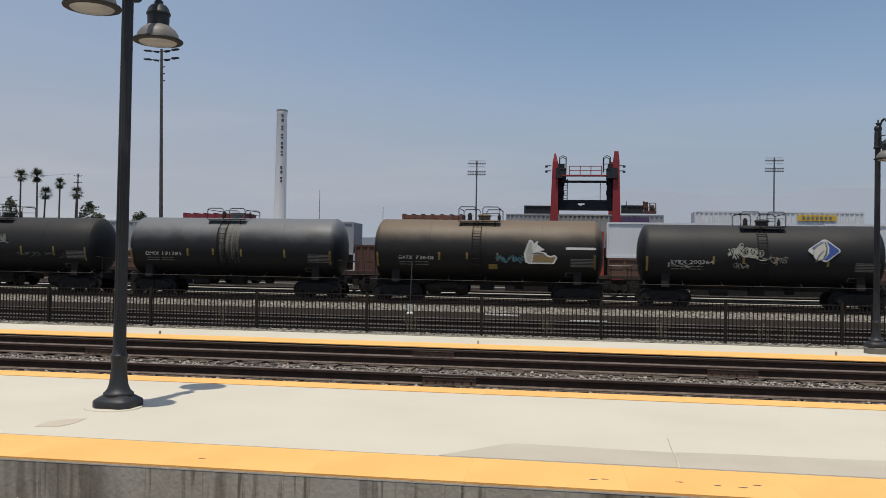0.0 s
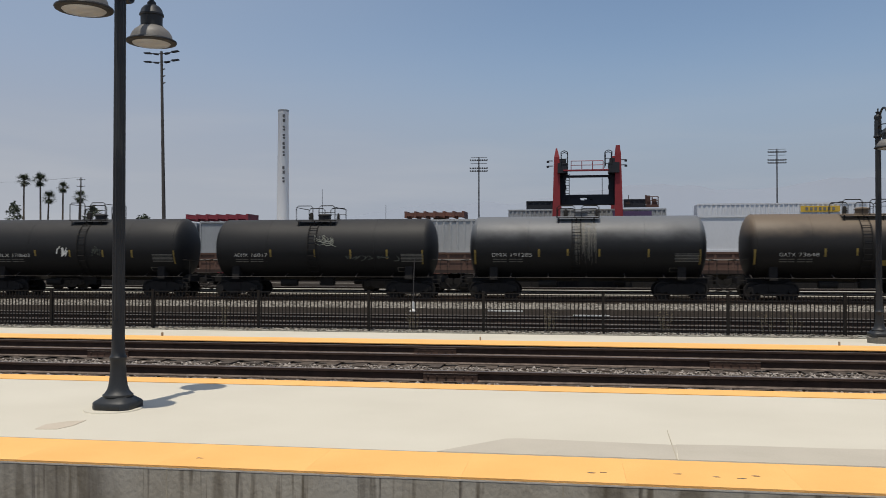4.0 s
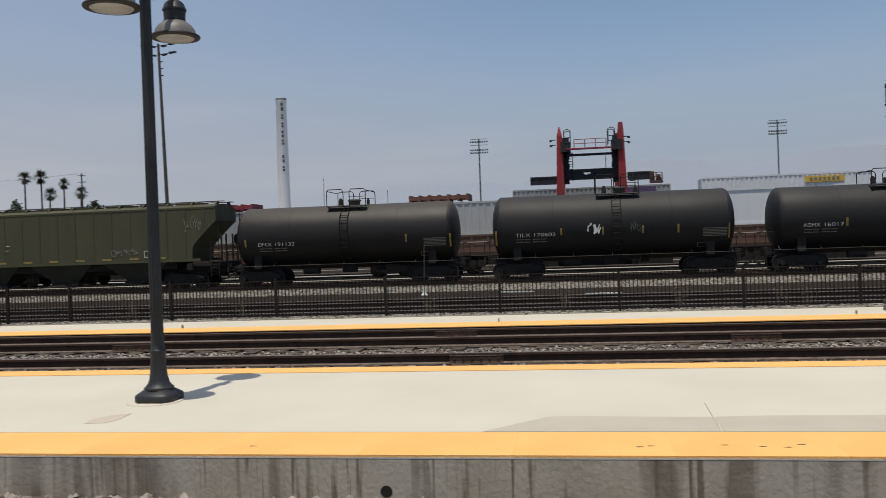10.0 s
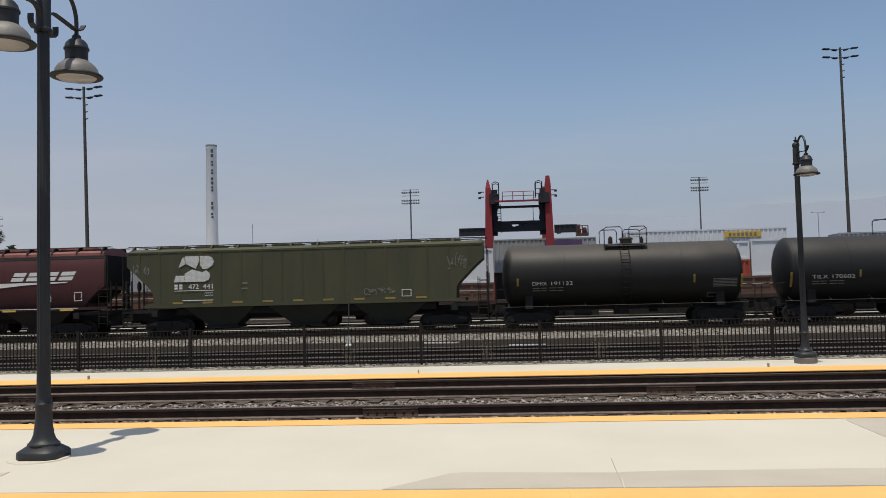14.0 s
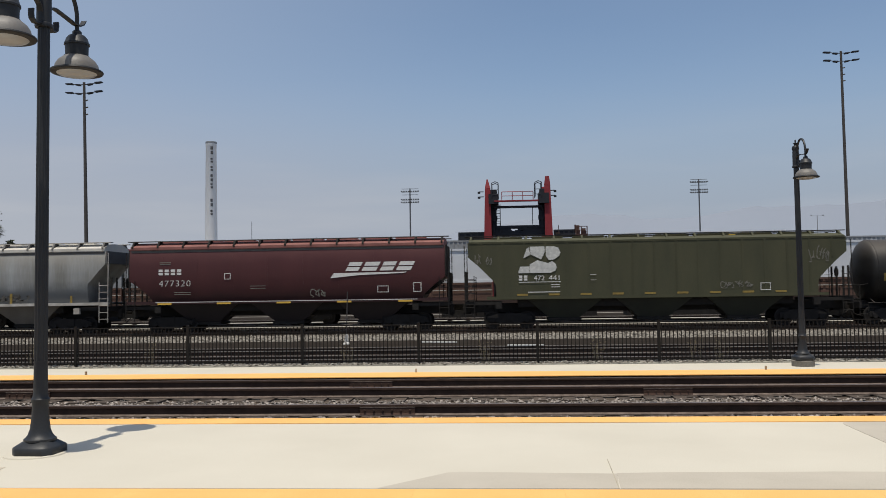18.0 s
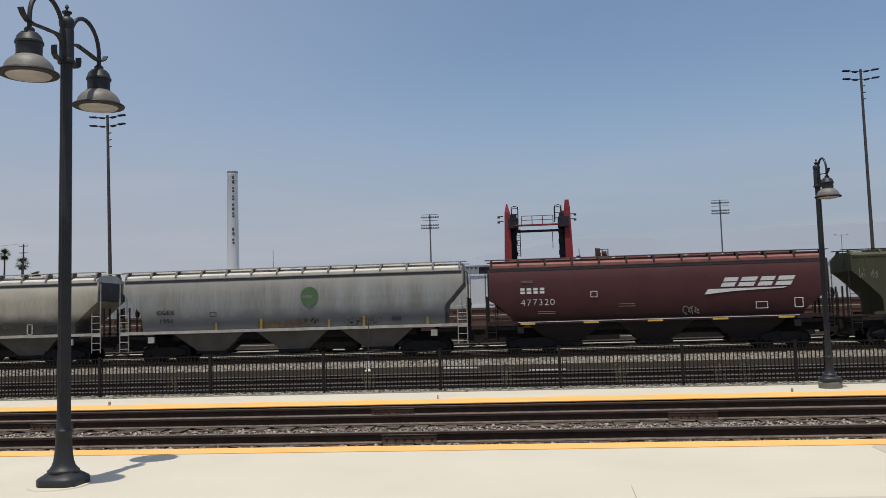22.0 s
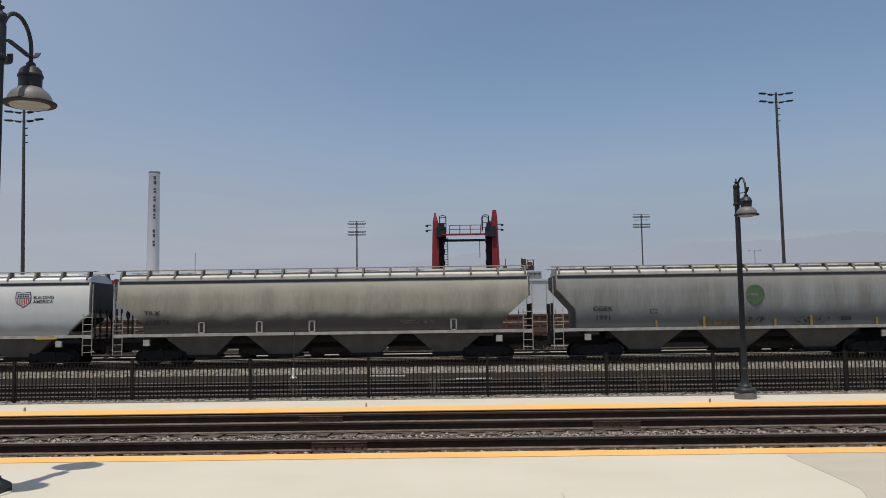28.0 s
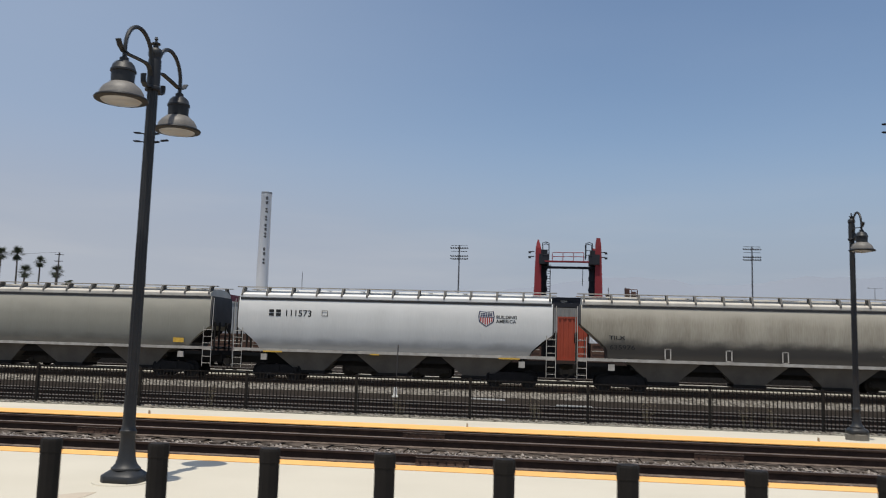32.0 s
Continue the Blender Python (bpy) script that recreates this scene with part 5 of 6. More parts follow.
# ---- lettering, emblems and graffiti on the train ----
def disc(car, x, z, rx, rz, y, material, name, label="", n=28):
    bm = prism(bmesh.new(), [(x + rx * math.cos(k * math.tau / n), z + rz * math.sin(k * math.tau / n)) for k in range(n)], y - 0.008, y, "y")
    return part(name, bm, material, car, label)


def plate(car, poly, y, material, name, label=""):
    y -= BULGE.get(car.name, 0.0)
    return part(name, prism(bmesh.new(), poly, y - 0.008, y, "y"), material, car, label)


def lean(poly, z0, k):
    return [(x + (z - z0) * k, z) for x, z in poly]


GRAFK = mat("dark_graffiti", (0.07, 0.065, 0.058), (0.12, 0.11, 0.095), 0.8, 0, 8, 60)
def loops(car, x, z, w, h, y, material, seed, n, r, name="graffiti"):
    """A dense spray-painted tangle: n long strokes that coil along the shell."""
    y -= BULGE.get(car.name, 0.0)
    rnd = random.Random(seed)
    for g in range(n):
        a, ph, f = rnd.uniform(0.12, 0.3) * h, rnd.uniform(0, 6.28), rnd.uniform(5, 11)
        x0, x1 = x + w * rnd.uniform(0, 0.35), x + w * rnd.uniform(0.6, 1)
        z0, z1 = z + h * rnd.uniform(0.25, 0.8), z + h * rnd.uniform(0.2, 0.6)
        bm, prev = bmesh.new(), None
        pts = []
        for k in range(41):
            q = k / 40
            pts.append(Vector((x0 + (x1 - x0) * q + a * math.cos(f * q * 2 + ph), y, z0 + (z1 - z0) * q + a * math.sin(f * q * 2 + ph))))
        for k in range(41):
            d = (pts[min(k + 1, 40)] - pts[max(k - 1, 0)]).normalized()
            nrm = Vector((-d.z, 0, d.x)) * r * (0.7 + 0.4 * math.sin(k * 0.5 + g))
            cur = [bm.verts.new(v) for v in (pts[k] - nrm, pts[k] + nrm, pts[k] + nrm + Vector((0, 0.003, 0)), pts[k] - nrm + Vector((0, 0.003, 0)))]
            if prev:
                for q in range(4):
                    bm.faces.new((prev[q], prev[(q + 1) % 4], cur[(q + 1) % 4], cur[q]))
            prev = cur
        part(name, bm, material, car)


GRAFP = mat("pale_graffiti", (0.40, 0.41, 0.34), (0.26, 0.27, 0.22), 0.7, 0, 8, 60)
loops(T1, 4.55, 2.4, 1.75, 0.85, -1.55, GRAFP, 31, 7, 0.022)
scrawl(T1, 4.35, 2.45, 0.5, 0.7, -1.55, GRAFP, 53, 3, 0.03)
scrawl(T1, 6.35, 2.25, 0.8, 0.4, -1.535, GRAFD, 54, 5, 0.02)
scrawl(T1, 4.5, 1.95, 0.9, 0.35, -1.48, GRAFD, 55, 6, 0.015)
scrawl(T1, 1.0, 2.0, 2.1, 0.3, -1.47, GRAFD, 32, 8, 0.02)
plate(T1, [(8.10, 2.94), (8.14, 3.02), (8.76, 3.47), (8.88, 3.49), (9.00, 3.45), (9.56, 3.02), (9.60, 2.94), (9.56, 2.86), (9.02, 2.42), (8.90, 2.38), (8.78, 2.42), (8.14, 2.86)], -1.56, LETTER, "emblem", "blue and white diamond emblem with a pale leaf")
plate(T1, [(8.96, 3.40), (9.50, 3.0), (9.54, 2.94), (9.50, 2.88), (8.98, 2.46), (8.84, 2.48), (9.06, 2.80), (9.08, 3.1)], -1.57, BLUE, "emblem_field", "blue emblem field")
plate(T1, [(8.28, 3.06), (8.70, 3.36), (8.84, 3.40), (8.50, 3.20), (8.34, 3.0)], -1.57, BLUE, "emblem_field", "blue emblem field")
plate(T1, [(8.33, 2.66), (8.36, 2.98), (8.56, 3.20), (8.90, 3.37), (9.0, 3.06), (8.98, 2.80), (8.84, 2.52), (8.60, 2.42), (8.44, 2.48)], -1.578, LIME, "emblem_leaf", "green edge of the leaf")
plate(T1, [(8.36, 2.66), (8.38, 2.96), (8.56, 3.16), (8.86, 3.33), (8.93, 3.04), (8.90, 2.80), (8.78, 2.54), (8.60, 2.45), (8.46, 2.50)], -1.586, ROOFL, "emblem_leaf", "cream leaf of the emblem")
plate(T1, [(8.42, 2.36), (8.47, 2.36), (8.62, 2.66), (8.84, 2.92), (8.82, 2.94), (8.58, 2.70)], -1.594, GRAFK, "leaf_stem", "dark leaf stem")


def sketch(pts):
    """The white figure's outline, from its own drawing units to the shell."""
    return [(10.27 + (a - 305) * 0.0097, 2.86 - (b - 142) * 0.0098) for a, b in pts]


plate(T2, sketch([(92, 218), (84, 172), (98, 130), (108, 104), (120, 98), (131, 106), (134, 119), (158, 102), (154, 124), (192, 150), (168, 160), (200, 166), (208, 178), (226, 182), (245, 176), (258, 190), (252, 205), (242, 224), (112, 224)]), -1.56, GRAFW, "graffiti", "white sprayed figure with ochre fill")
plate(T2, sketch([(100, 206), (94, 172), (106, 138), (114, 112), (124, 110), (130, 150), (128, 170), (124, 216), (112, 216)]), -1.57, GRAFP, "graffiti_fill", "grey-green fill")
plate(T2, sketch([(128, 216), (132, 178), (196, 176), (206, 186), (226, 190), (244, 184), (250, 192), (236, 216)]), -1.57, GRAFO, "graffiti_fill", "ochre fill")
plate(T2, sketch([(132, 174), (130, 168), (158, 164), (190, 170), (190, 174)]), -1.572, GRAFK, "graffiti_shadow", "dark strokes")
scrawl(T2, 6.7, 2.05, 1.65, 0.5, -1.52, GRAFT, 33, 9, 0.035)
shell_bars(T2, [(10.27, 11.75, 2.80, 2.92)], GRAFW, "white_stripe")
shell_bars(T2, [(6.3, 6.75, 1.74, 2.0)], STRIPED, "yellow_panel")
GRAFM = mat("murky_graffiti", (0.034, 0.04, 0.034), (0.055, 0.06, 0.05), 0.8, 0, 8, 60)
loops(T4, 5.95, 2.68, 1.25, 0.8, -1.53, GRAFP, 61, 3, 0.016)
scrawl(T4, 7.5, 1.95, 3.6, 0.6, -1.46, GRAFM, 35, 12, 0.02)
scrawl(T5, 5.0, 2.2, 0.65, 0.6, -1.53, GRAFW, 36, 4, 0.035)
scrawl(T5, 7.15, 2.2, 0.5, 0.6, -1.53, GRAFM, 37, 4, 0.02)
# a pale spill down the greyed tank
bm = bmesh.new()
rnd = random.Random(9)
for k in range(26):
    x = 5.55 + 0.042 * k
    lo = rnd.uniform(1.75, 2.9)
    zs = [lo + (4.15 - lo) * q / 8 for q in range(9)]
    w = rnd.uniform(0.008, 0.028)
    prev = None
    for z in zs:
        cur = [bm.verts.new((x + s * w * (0.5 + 0.5 * (z - lo) / (4.15 - lo)), skin(z, 1.625, 2.705) - 0.002, z)) for s in (-1, 1)]
        if prev:
            bm.faces.new((prev[0], prev[1], cur[1], cur[0]))
        prev = cur
bmesh.ops.solidify(bm, geom=bm.faces[:], thickness=0.002)
part("spill_streak", bm, GRAFD, T3, "pale dried spill")["kind"] = "stuff"

# green ribbed car: emblem of plain shapes, panels and number
Y1_ = -1.424
for poly in ([(2.62, 2.86), (3.20, 2.86), (3.20, 3.20), (2.74, 3.20)], [(3.22, 2.86), (4.30, 2.86), (4.52, 2.96), (4.60, 3.12), (4.55, 3.32), (4.38, 3.46), (4.16, 3.36), (3.62, 3.52), (3.22, 3.30)], [(2.90, 3.62), (3.25, 3.80), (3.20, 4.18), (3.08, 4.12)], [(3.27, 3.82), (3.82, 3.55), (4.0, 3.92), (4.0, 4.22), (3.24, 4.22)], [(4.06, 4.22), (4.06, 3.74), (4.20, 3.52), (4.46, 3.54), (4.74, 3.72), (4.80, 3.92), (4.70, 4.14), (4.48, 4.22)]):
    plate(H1, poly, Y1_, GRAFW, "emblem", "white emblem of plain shapes")
blocks(H1, 2.66, 2.48, 0.26, 0.2, 2, Y1_, LETTER)
for x, n in ((3.42, "472"), (4.18, "441")):
    word("number", n, 0.36, LETTER, H1, x, Y1_ + 0.004, 2.48, "white painted car number", 0.55)
bars(H1, [(2.66, 4.8, 2.38, 2.41), (3.1, 4.75, 1.86, 1.90), (4.3, 4.75, 2.24, 2.27), (4.3, 4.75, 2.12, 2.15)], Y1_, LETTER)
for k in range(9):
    x = 2.55 + 1.62 * k
    bars(H1, [(x, x + 0.55, 1.70, 1.80)], Y1_, STRIPED, "reflector_stripe")
scrawl(H1, 12.9, 1.95, 1.5, 0.45, Y1_, GRAFD, 41, 7, 0.02)
scrawl(H1, 0.45, 3.3, 0.8, 0.6, -1.415, GRAFD, 48, 5, 0.02)
scrawl(H1, 17.2, 3.2, 0.95, 0.85, Y1_, GRAFD, 42, 7, 0.02)
bars(H1, [(14.78, 15.28, 2.16, 2.19), (14.78, 15.28, 1.82, 1.85), (14.78, 14.81, 1.82, 2.19), (15.25, 15.28, 1.82, 2.19), (6.3, 6.6, 2.45, 2.47), (6.3, 6.6, 2.72, 2.74)], Y1_, LETTER, "stencil_box")

# maroon car
YM = side(3.2)
blocks(H2, 1.65, 3.06, 0.30, 0.26, 4, YM, LETTER)
word("number", "477320", 0.46, LETTER, H2, 1.65, proud(2.46), 2.46, "white painted car number", 1.72, 0, -0.008, 1.15)
for k, (x, w) in enumerate(((11.65, 0.75), (12.5, 0.85), (13.45, 0.75), (14.3, 0.85))):
    z0, z1 = 3.12, 3.58
    for lo, hi in ((0.0, 0.20), (0.26, 0.46)):
        r = [(x, z0 + lo), (x + w * 0.9, z0 + lo), (x + w * 0.9, z0 + hi), (x, z0 + hi)]
        plate(H2, lean(r, z0, 0.55), YM, LETTER, "emblem_block", "white slanted logo block")
plate(H2, [(10.85, 2.76), (11.05, 3.02), (14.9, 3.04), (14.7, 2.98), (12.4, 2.90)], YM, LETTER, "emblem_swoosh", "white pointed logo stripe")
bars(H2, [(13.33, 13.91, 2.30, 2.33), (13.33, 13.91, 1.99, 2.02), (13.33, 13.36, 2.0, 2.33), (13.88, 13.91, 2.0, 2.33), (15.2, 15.62, 2.45, 2.48), (15.2, 15.62, 2.0, 2.03), (15.2, 15.23, 2.0, 2.48), (15.59, 15.62, 2.0, 2.48), (5.2, 5.54, 3.08, 3.11), (5.2, 5.54, 2.79, 2.82), (5.2, 5.23, 2.8, 3.1), (5.51, 5.54, 2.8, 3.1)], side(3.0), LETTER, "stencil_box")
bars(H2, [(1.7, 2.3, 3.62, 3.66), (1.7, 2.3, 3.70, 3.74), (2.5, 3.4, 2.12, 2.15), (2.5, 3.4, 2.02, 2.05), (6.6, 7.4, 2.4, 2.43), (6.6, 7.4, 2.28, 2.31)], YM, GRAFD)
bars(H2, [(1.5, 15.4, 1.60, 1.63)], -1.522, LETTER, "sill_line")
for x in (1.6, 4.8, 8.0, 11.2, 14.4):
    bars(H2, [(x, x + 0.75, 1.49, 1.58)], -1.522, STRIPE, "reflector_stripe")
scrawl(H2, 9.65, 1.75, 1.05, 0.55, side(2.2), GRAFD, 43, 6, 0.025)

# grey car
word("reporting_mark", "CGEX", 0.34, LETTERD, H3, 1.9, proud(2.54), 2.54, "black painted letters", 1.0, 0, 0.003)
word("number", "1991", 0.34, LETTERD, H3, 2.0, proud(2.08), 2.08, "black painted car number", 0.78, 0, 0.003)
disc(H3, 10.26, 3.29, 0.48, 0.50, YM, LIME, "emblem", "round green emblem")
bars(H3, [(9.85, 10.4, 3.22, 3.36)], YM - 0.008, GRAFD, "emblem_bar")
def mural(car, x, z, w, h, material, seed, n, name="graffiti"):
    """A sprayed piece: n overlapping uneven patches of one colour that hug the lower side."""
    rnd = random.Random(seed)
    for g in range(n):
        cx, rx = x + w * (g + 0.5) / n + rnd.uniform(-0.1, 0.1), w / n * rnd.uniform(0.55, 0.8)
        hh = h * rnd.uniform(0.6, 1.0)
        poly = []
        for k in range(14):
            a = math.tau * k / 14
            q = rnd.uniform(0.75, 1.08)
            poly.append((cx + rx * q * math.cos(a), z + hh * 0.5 + hh * 0.5 * q * math.sin(a)))
        bm = prism(bmesh.new(), poly, 0, 0.004, "y")
        for v in bm.verts:
            v.co.y += side(v.co.z, 0.006 + 0.0015 * g)
        part(name, bm, material, car)


GRAFB = mat("brown_graffiti", (0.105, 0.085, 0.06), (0.16, 0.125, 0.08), 0.8, 0, 5, 30, 0, 0.7)
GRAFR = mat("dull_red_graffiti", (0.10, 0.055, 0.045), (0.14, 0.10, 0.075), 0.8, 0, 5, 30, 0, 0.7)
mural(H3, 7.45, 1.66, 2.7, 0.52, GRAFB, 44, 7)
mural(H3, 8.1, 1.70, 1.7, 0.36, GRAFR, 45, 5)
mural(H3, 7.6, 1.68, 0.9, 0.4, GRAFO, 46, 3)
scrawl(H3, 9.75, 1.80, 0.95, 0.42, side(2.2), GRAFK, 49, 8, 0.03)
scrawl(H3, 12.2, 1.78, 1.9, 0.42, side(2.2), GRAFK, 46, 12, 0.035)
bars(H3, [(x, x + 0.13, 1.66, 2.2) for x in (7.55, 13.05)] + [(x, x + 0.12, 1.66, 2.05) for x in (5.1, 11.2, 16.4)], side(2.2), STRIPED, "reflector_stripe")
bars(H3, [(4.84, 5.2, 2.58, 2.61), (4.84, 5.2, 2.38, 2.41), (4.84, 4.87, 2.4, 2.6), (5.17, 5.2, 2.4, 2.6), (14.6, 15.1, 1.9, 2.1)], side(3.0), LETTERD, "stencil_box")

# beige car
word("reporting_mark", "TILX", 0.29, LETTERD, H4, 1.47, proud(2.64), 2.64, "black painted letters", 0.82, 0, 0.003)
word("number", "635976", 0.31, LETTERD, H4, 1.5, proud(2.15), 2.15, "black painted car number", 1.28, 0, 0.003)
for x in (4.25, 7.25, 9.97, 17.3):
    bars(H4, [(x, x + 0.07, 1.66, 2.28), (x + 0.27, x + 0.34, 1.66, 2.28), (x, x + 0.34, 2.21, 2.28), (x, x + 0.34, 1.66, 1.72)], side(2.2), STEELW, "steel_step")
scrawl(H4, 14.8, 2.0, 1.9, 0.4, side(2.2), GRAFK, 47, 7, 0.025)
bars(H4, [(18.2, 18.9, 1.75, 2.1)], side(2.2), LETTERD, "dark_panel")

# light grey car
blocks(H5, 1.78, 3.42, 0.34, 0.30, 2, YM, LETTERD)
word("number", "111573", 0.48, LETTERD, H5, 2.62, proud(3.42), 3.42, "black painted car number", 1.5, 0, 0.003)
sx = 13.14
shield = [(sx, 3.66), (sx + 0.05, 3.9), (sx + 0.38, 3.86), (sx + 0.71, 3.9), (sx + 0.76, 3.66), (sx + 0.72, 3.4), (sx + 0.38, 3.17), (sx + 0.04, 3.4)]
plate(H5, [(13.52 + (x - 13.52) * 1.12, 3.55 + (z - 3.55) * 1.12) for x, z in shield], YM, NAVY, "shield", "dark outline of the shield")
plate(H5, shield, YM - 0.006, LETTER, "shield_field", "white shield with red stripes")
for k in range(6):
    x0 = sx + 0.06 + 0.115 * k
    drop = 0.075 * (2.5 - abs(2.5 - k))
    plate(H5, [(x0, 3.40 - drop), (x0 + 0.06, 3.40 - drop), (x0 + 0.06, 3.60), (x0, 3.60)], YM - 0.012, REDP, "shield_stripe", "red shield stripe")
plate(H5, [(sx + 0.02, 3.61), (sx + 0.74, 3.61), (sx + 0.75, 3.645), (sx + 0.01, 3.645)], YM - 0.012, NAVY, "shield_bar", "dark blue shield bar")
for z in (3.675, 3.765):
    for k in range(5):
        plate(H5, [(sx + 0.08 + 0.125 * k, z), (sx + 0.175 + 0.125 * k, z), (sx + 0.175 + 0.125 * k, z + 0.06), (sx + 0.08 + 0.125 * k, z + 0.06)], YM - 0.012, NAVY, "shield_mark", "dark blue lettering block")
word("slogan", "BUILDING", 0.235, LETTERD, H5, 14.03, proud(3.56), 3.56, "black slogan", 1.08, 0, 0.003)
word("slogan", "AMERICA", 0.235, LETTERD, H5, 14.03, proud(3.34), 3.34, "black slogan", 1.04, 0, 0.003)
bars(H5, [(4.69, 5.02, 3.73, 3.76), (4.69, 5.02, 3.46, 3.49), (4.69, 4.72, 3.47, 3.75), (4.99, 5.02, 3.47, 3.75)], YM, GRAFD, "stencil_box")
bars(H5, [(1.55, 2.6, 1.47, 1.55), (14.2, 15.3, 1.47, 1.55), (7.4, 7.9, 1.47, 1.54)], -1.522, STRIPE, "reflector_stripe")
bars(H6, [(19.1, 19.7, 1.85, 2.1)], side(2.2), STRIPE, "reflector_stripe")

GALVD = mat("faded_grey_paint", (0.05, 0.055, 0.06), (0.11, 0.11, 0.115), 0.8, 0, 0.5, 5)
# name on the chimney as plain upright shapes, one for each letter
for z, h in ((43.55, 2.5), (41.05, 1.5), (38.55, 1.5), (35.45, 2.2), (33.35, 1.6), (27.95, 2.4), (25.35, 1.7)):
    r = -1.55 - (46 - z) * 0.0093
    bm = boxes((-0.30, 0.98, r + 0.05, r + 0.9, z, z + h * 0.44), (-0.22, 0.92, r + 0.05, r + 0.9, z + h * 0.56, z + h))
    bmesh.ops.bevel(bm, geom=bm.edges[:], offset=0.09, segments=2, affect="EDGES")
    part("painted_letter", bm, GALVD, st, "dark painted letter shape")

# ---- platform details ----
def panel_mesh(x1, y0, y1):
    bm = boxes((0, x1, y0, y1, -0.012, 0.004))
    return bm


def panel_row(owner, y0, y1, z, step, xa, xb, first):
    ob = part("yellow_panel", panel_mesh(step - 0.001, y0, y1), YELLOW, owner)
    me = ob.data
    bpy.data.objects.remove(ob)
    x = first - step * math.ceil((first - xa) / step)
    while x < xb:
        p = new("yellow_panel", me)
        p.parent, p.location = owner, (x, 0, z)
        x += step


panel_row(near, Y0, Y0 + 0.775, 0.0, 1.2, -48, 44, 0.36)
panel_row(near, Y1 - 0.43, Y1, 0.0, 1.2, -48, 44, 0.1)
panel_row(far, 18.5, 19.52, -0.217, 1.2, -60, 48, 0.0)
part("edge_strip", boxes((-70, 60, Y0 + 0.778, Y0 + 0.81, -0.012, -0.004)), RAWCON, near)
plate_ = prism(bmesh.new(), [(-1.15, 7.145), (-0.62, 7.74), (-0.5, 7.77), (0.86, 7.70), (0.80, 7.145)], 0.0, 0.004, "z")
part("repaired_slab", plate_, PATCH, near, "tan repaired concrete")
plate_ = prism(bmesh.new(), [(0.815, 7.145), (0.86, 7.72), (1.3, 7.76), (2.16, 7.765), (2.7, 7.79), (3.3, 7.78), (3.47, 7.86), (3.58, 8.0), (3.70, 8.35), (3.73, 8.8), (3.75, 9.2), (3.77, 9.8), (3.80, 10.42), (3.86, 10.56), (30, 10.56), (30, 7.145)], 0.0, 0.004, "z")
part("repaired_slab", plate_, PATCH, near, "tan repaired concrete")
plate_ = prism(bmesh.new(), [(-5.06, 7.49), (-5.10, 7.72), (-4.98, 7.90), (-4.83, 7.97), (-4.80, 7.7), (-4.85, 7.52)], 0.0, 0.004, "z")
part("stain", plate_, STAIN, near, "small tan stain")
part("joint", prism(bmesh.new(), [(0.797, 7.145), (0.806, 7.145), (0.851, 8.34), (0.847, 8.34)], 0.0, 0.0052, "z"), RAWCON, near)
rnd = random.Random(77)
bm = bmesh.new()
for x, y in ((0.11, 6.6), (1.02, 6.62), (1.32, 6.69), (0.2, 6.63), (0.75, 6.66), (-3.0, 6.6), (1.2, 6.6)):
    n = 9
    poly = [(x + rnd.uniform(0.015, 0.045) * math.cos(k * math.tau / n), y + rnd.uniform(0.006, 0.018) * math.sin(k * math.tau / n)) for k in range(n)]
    prism(bm, poly, 0.004, 0.006, "z")
part("tar_spot", bm, TRUNK, near)["kind"] = "stuff"
for x in (-1.82, 4.68, -8.32):
    bm = lathe(bmesh.new(), [(0.047, 0.0), (0.047, 0.03)], 18, "y", (x, Y0 - 0.003, -0.28))
    part("drain_hole", bm, UNDER, near, "dark drain hole")
for x in np.arange(-18.4, 18, 3.05):
    part("wall_joint", boxes((float(x), float(x) + 0.014, Y0 - 0.0025, Y0 + 0.03, -0.75, -0.027)), RAWCON, near)
# far platform expansion pegs
for x in (-9.9, -2.15, 5.6):
    part("expansion_joint", boxes((x, x + 0.03, 19.44, 19.5, -0.216, -0.13)), RAWCON, far)

# a white strip put on a rail for its glint, and a pale board in the yard
part("rail_glint", boxes((-0.05, 1.25, 0.70, 0.80, 0.0035, 0.045)), LETTER, YARD_TRACKS[1], "white strip standing for the shine on a rail")
bd = tagged(part("board", prism(bmesh.new(), [(-3.6, 35.7), (-2.13, 35.42), (-2.11, 35.54), (-3.58, 35.82)], -0.52, -0.45, "z"), LETTER), "pale board lying on the yard gravel", "board")

# ---- yard marker ----
mk = thing("track_marker", "thin track marker post with a white foot", "marker post", (-6.66, 35.0, -0.52))
part("post", rod(bmesh.new(), (0, 0, 0.3), (0.06, 0, 2.2), 0.022, None, 8), POLE, mk)
part("foot", lathe(bmesh.new(), [(0.14, 0), (0.14, 0.06), (0.08, 0.12), (0.06, 0.42), (0, 0.45)], 14), LETTER, mk, "white painted foot", True)


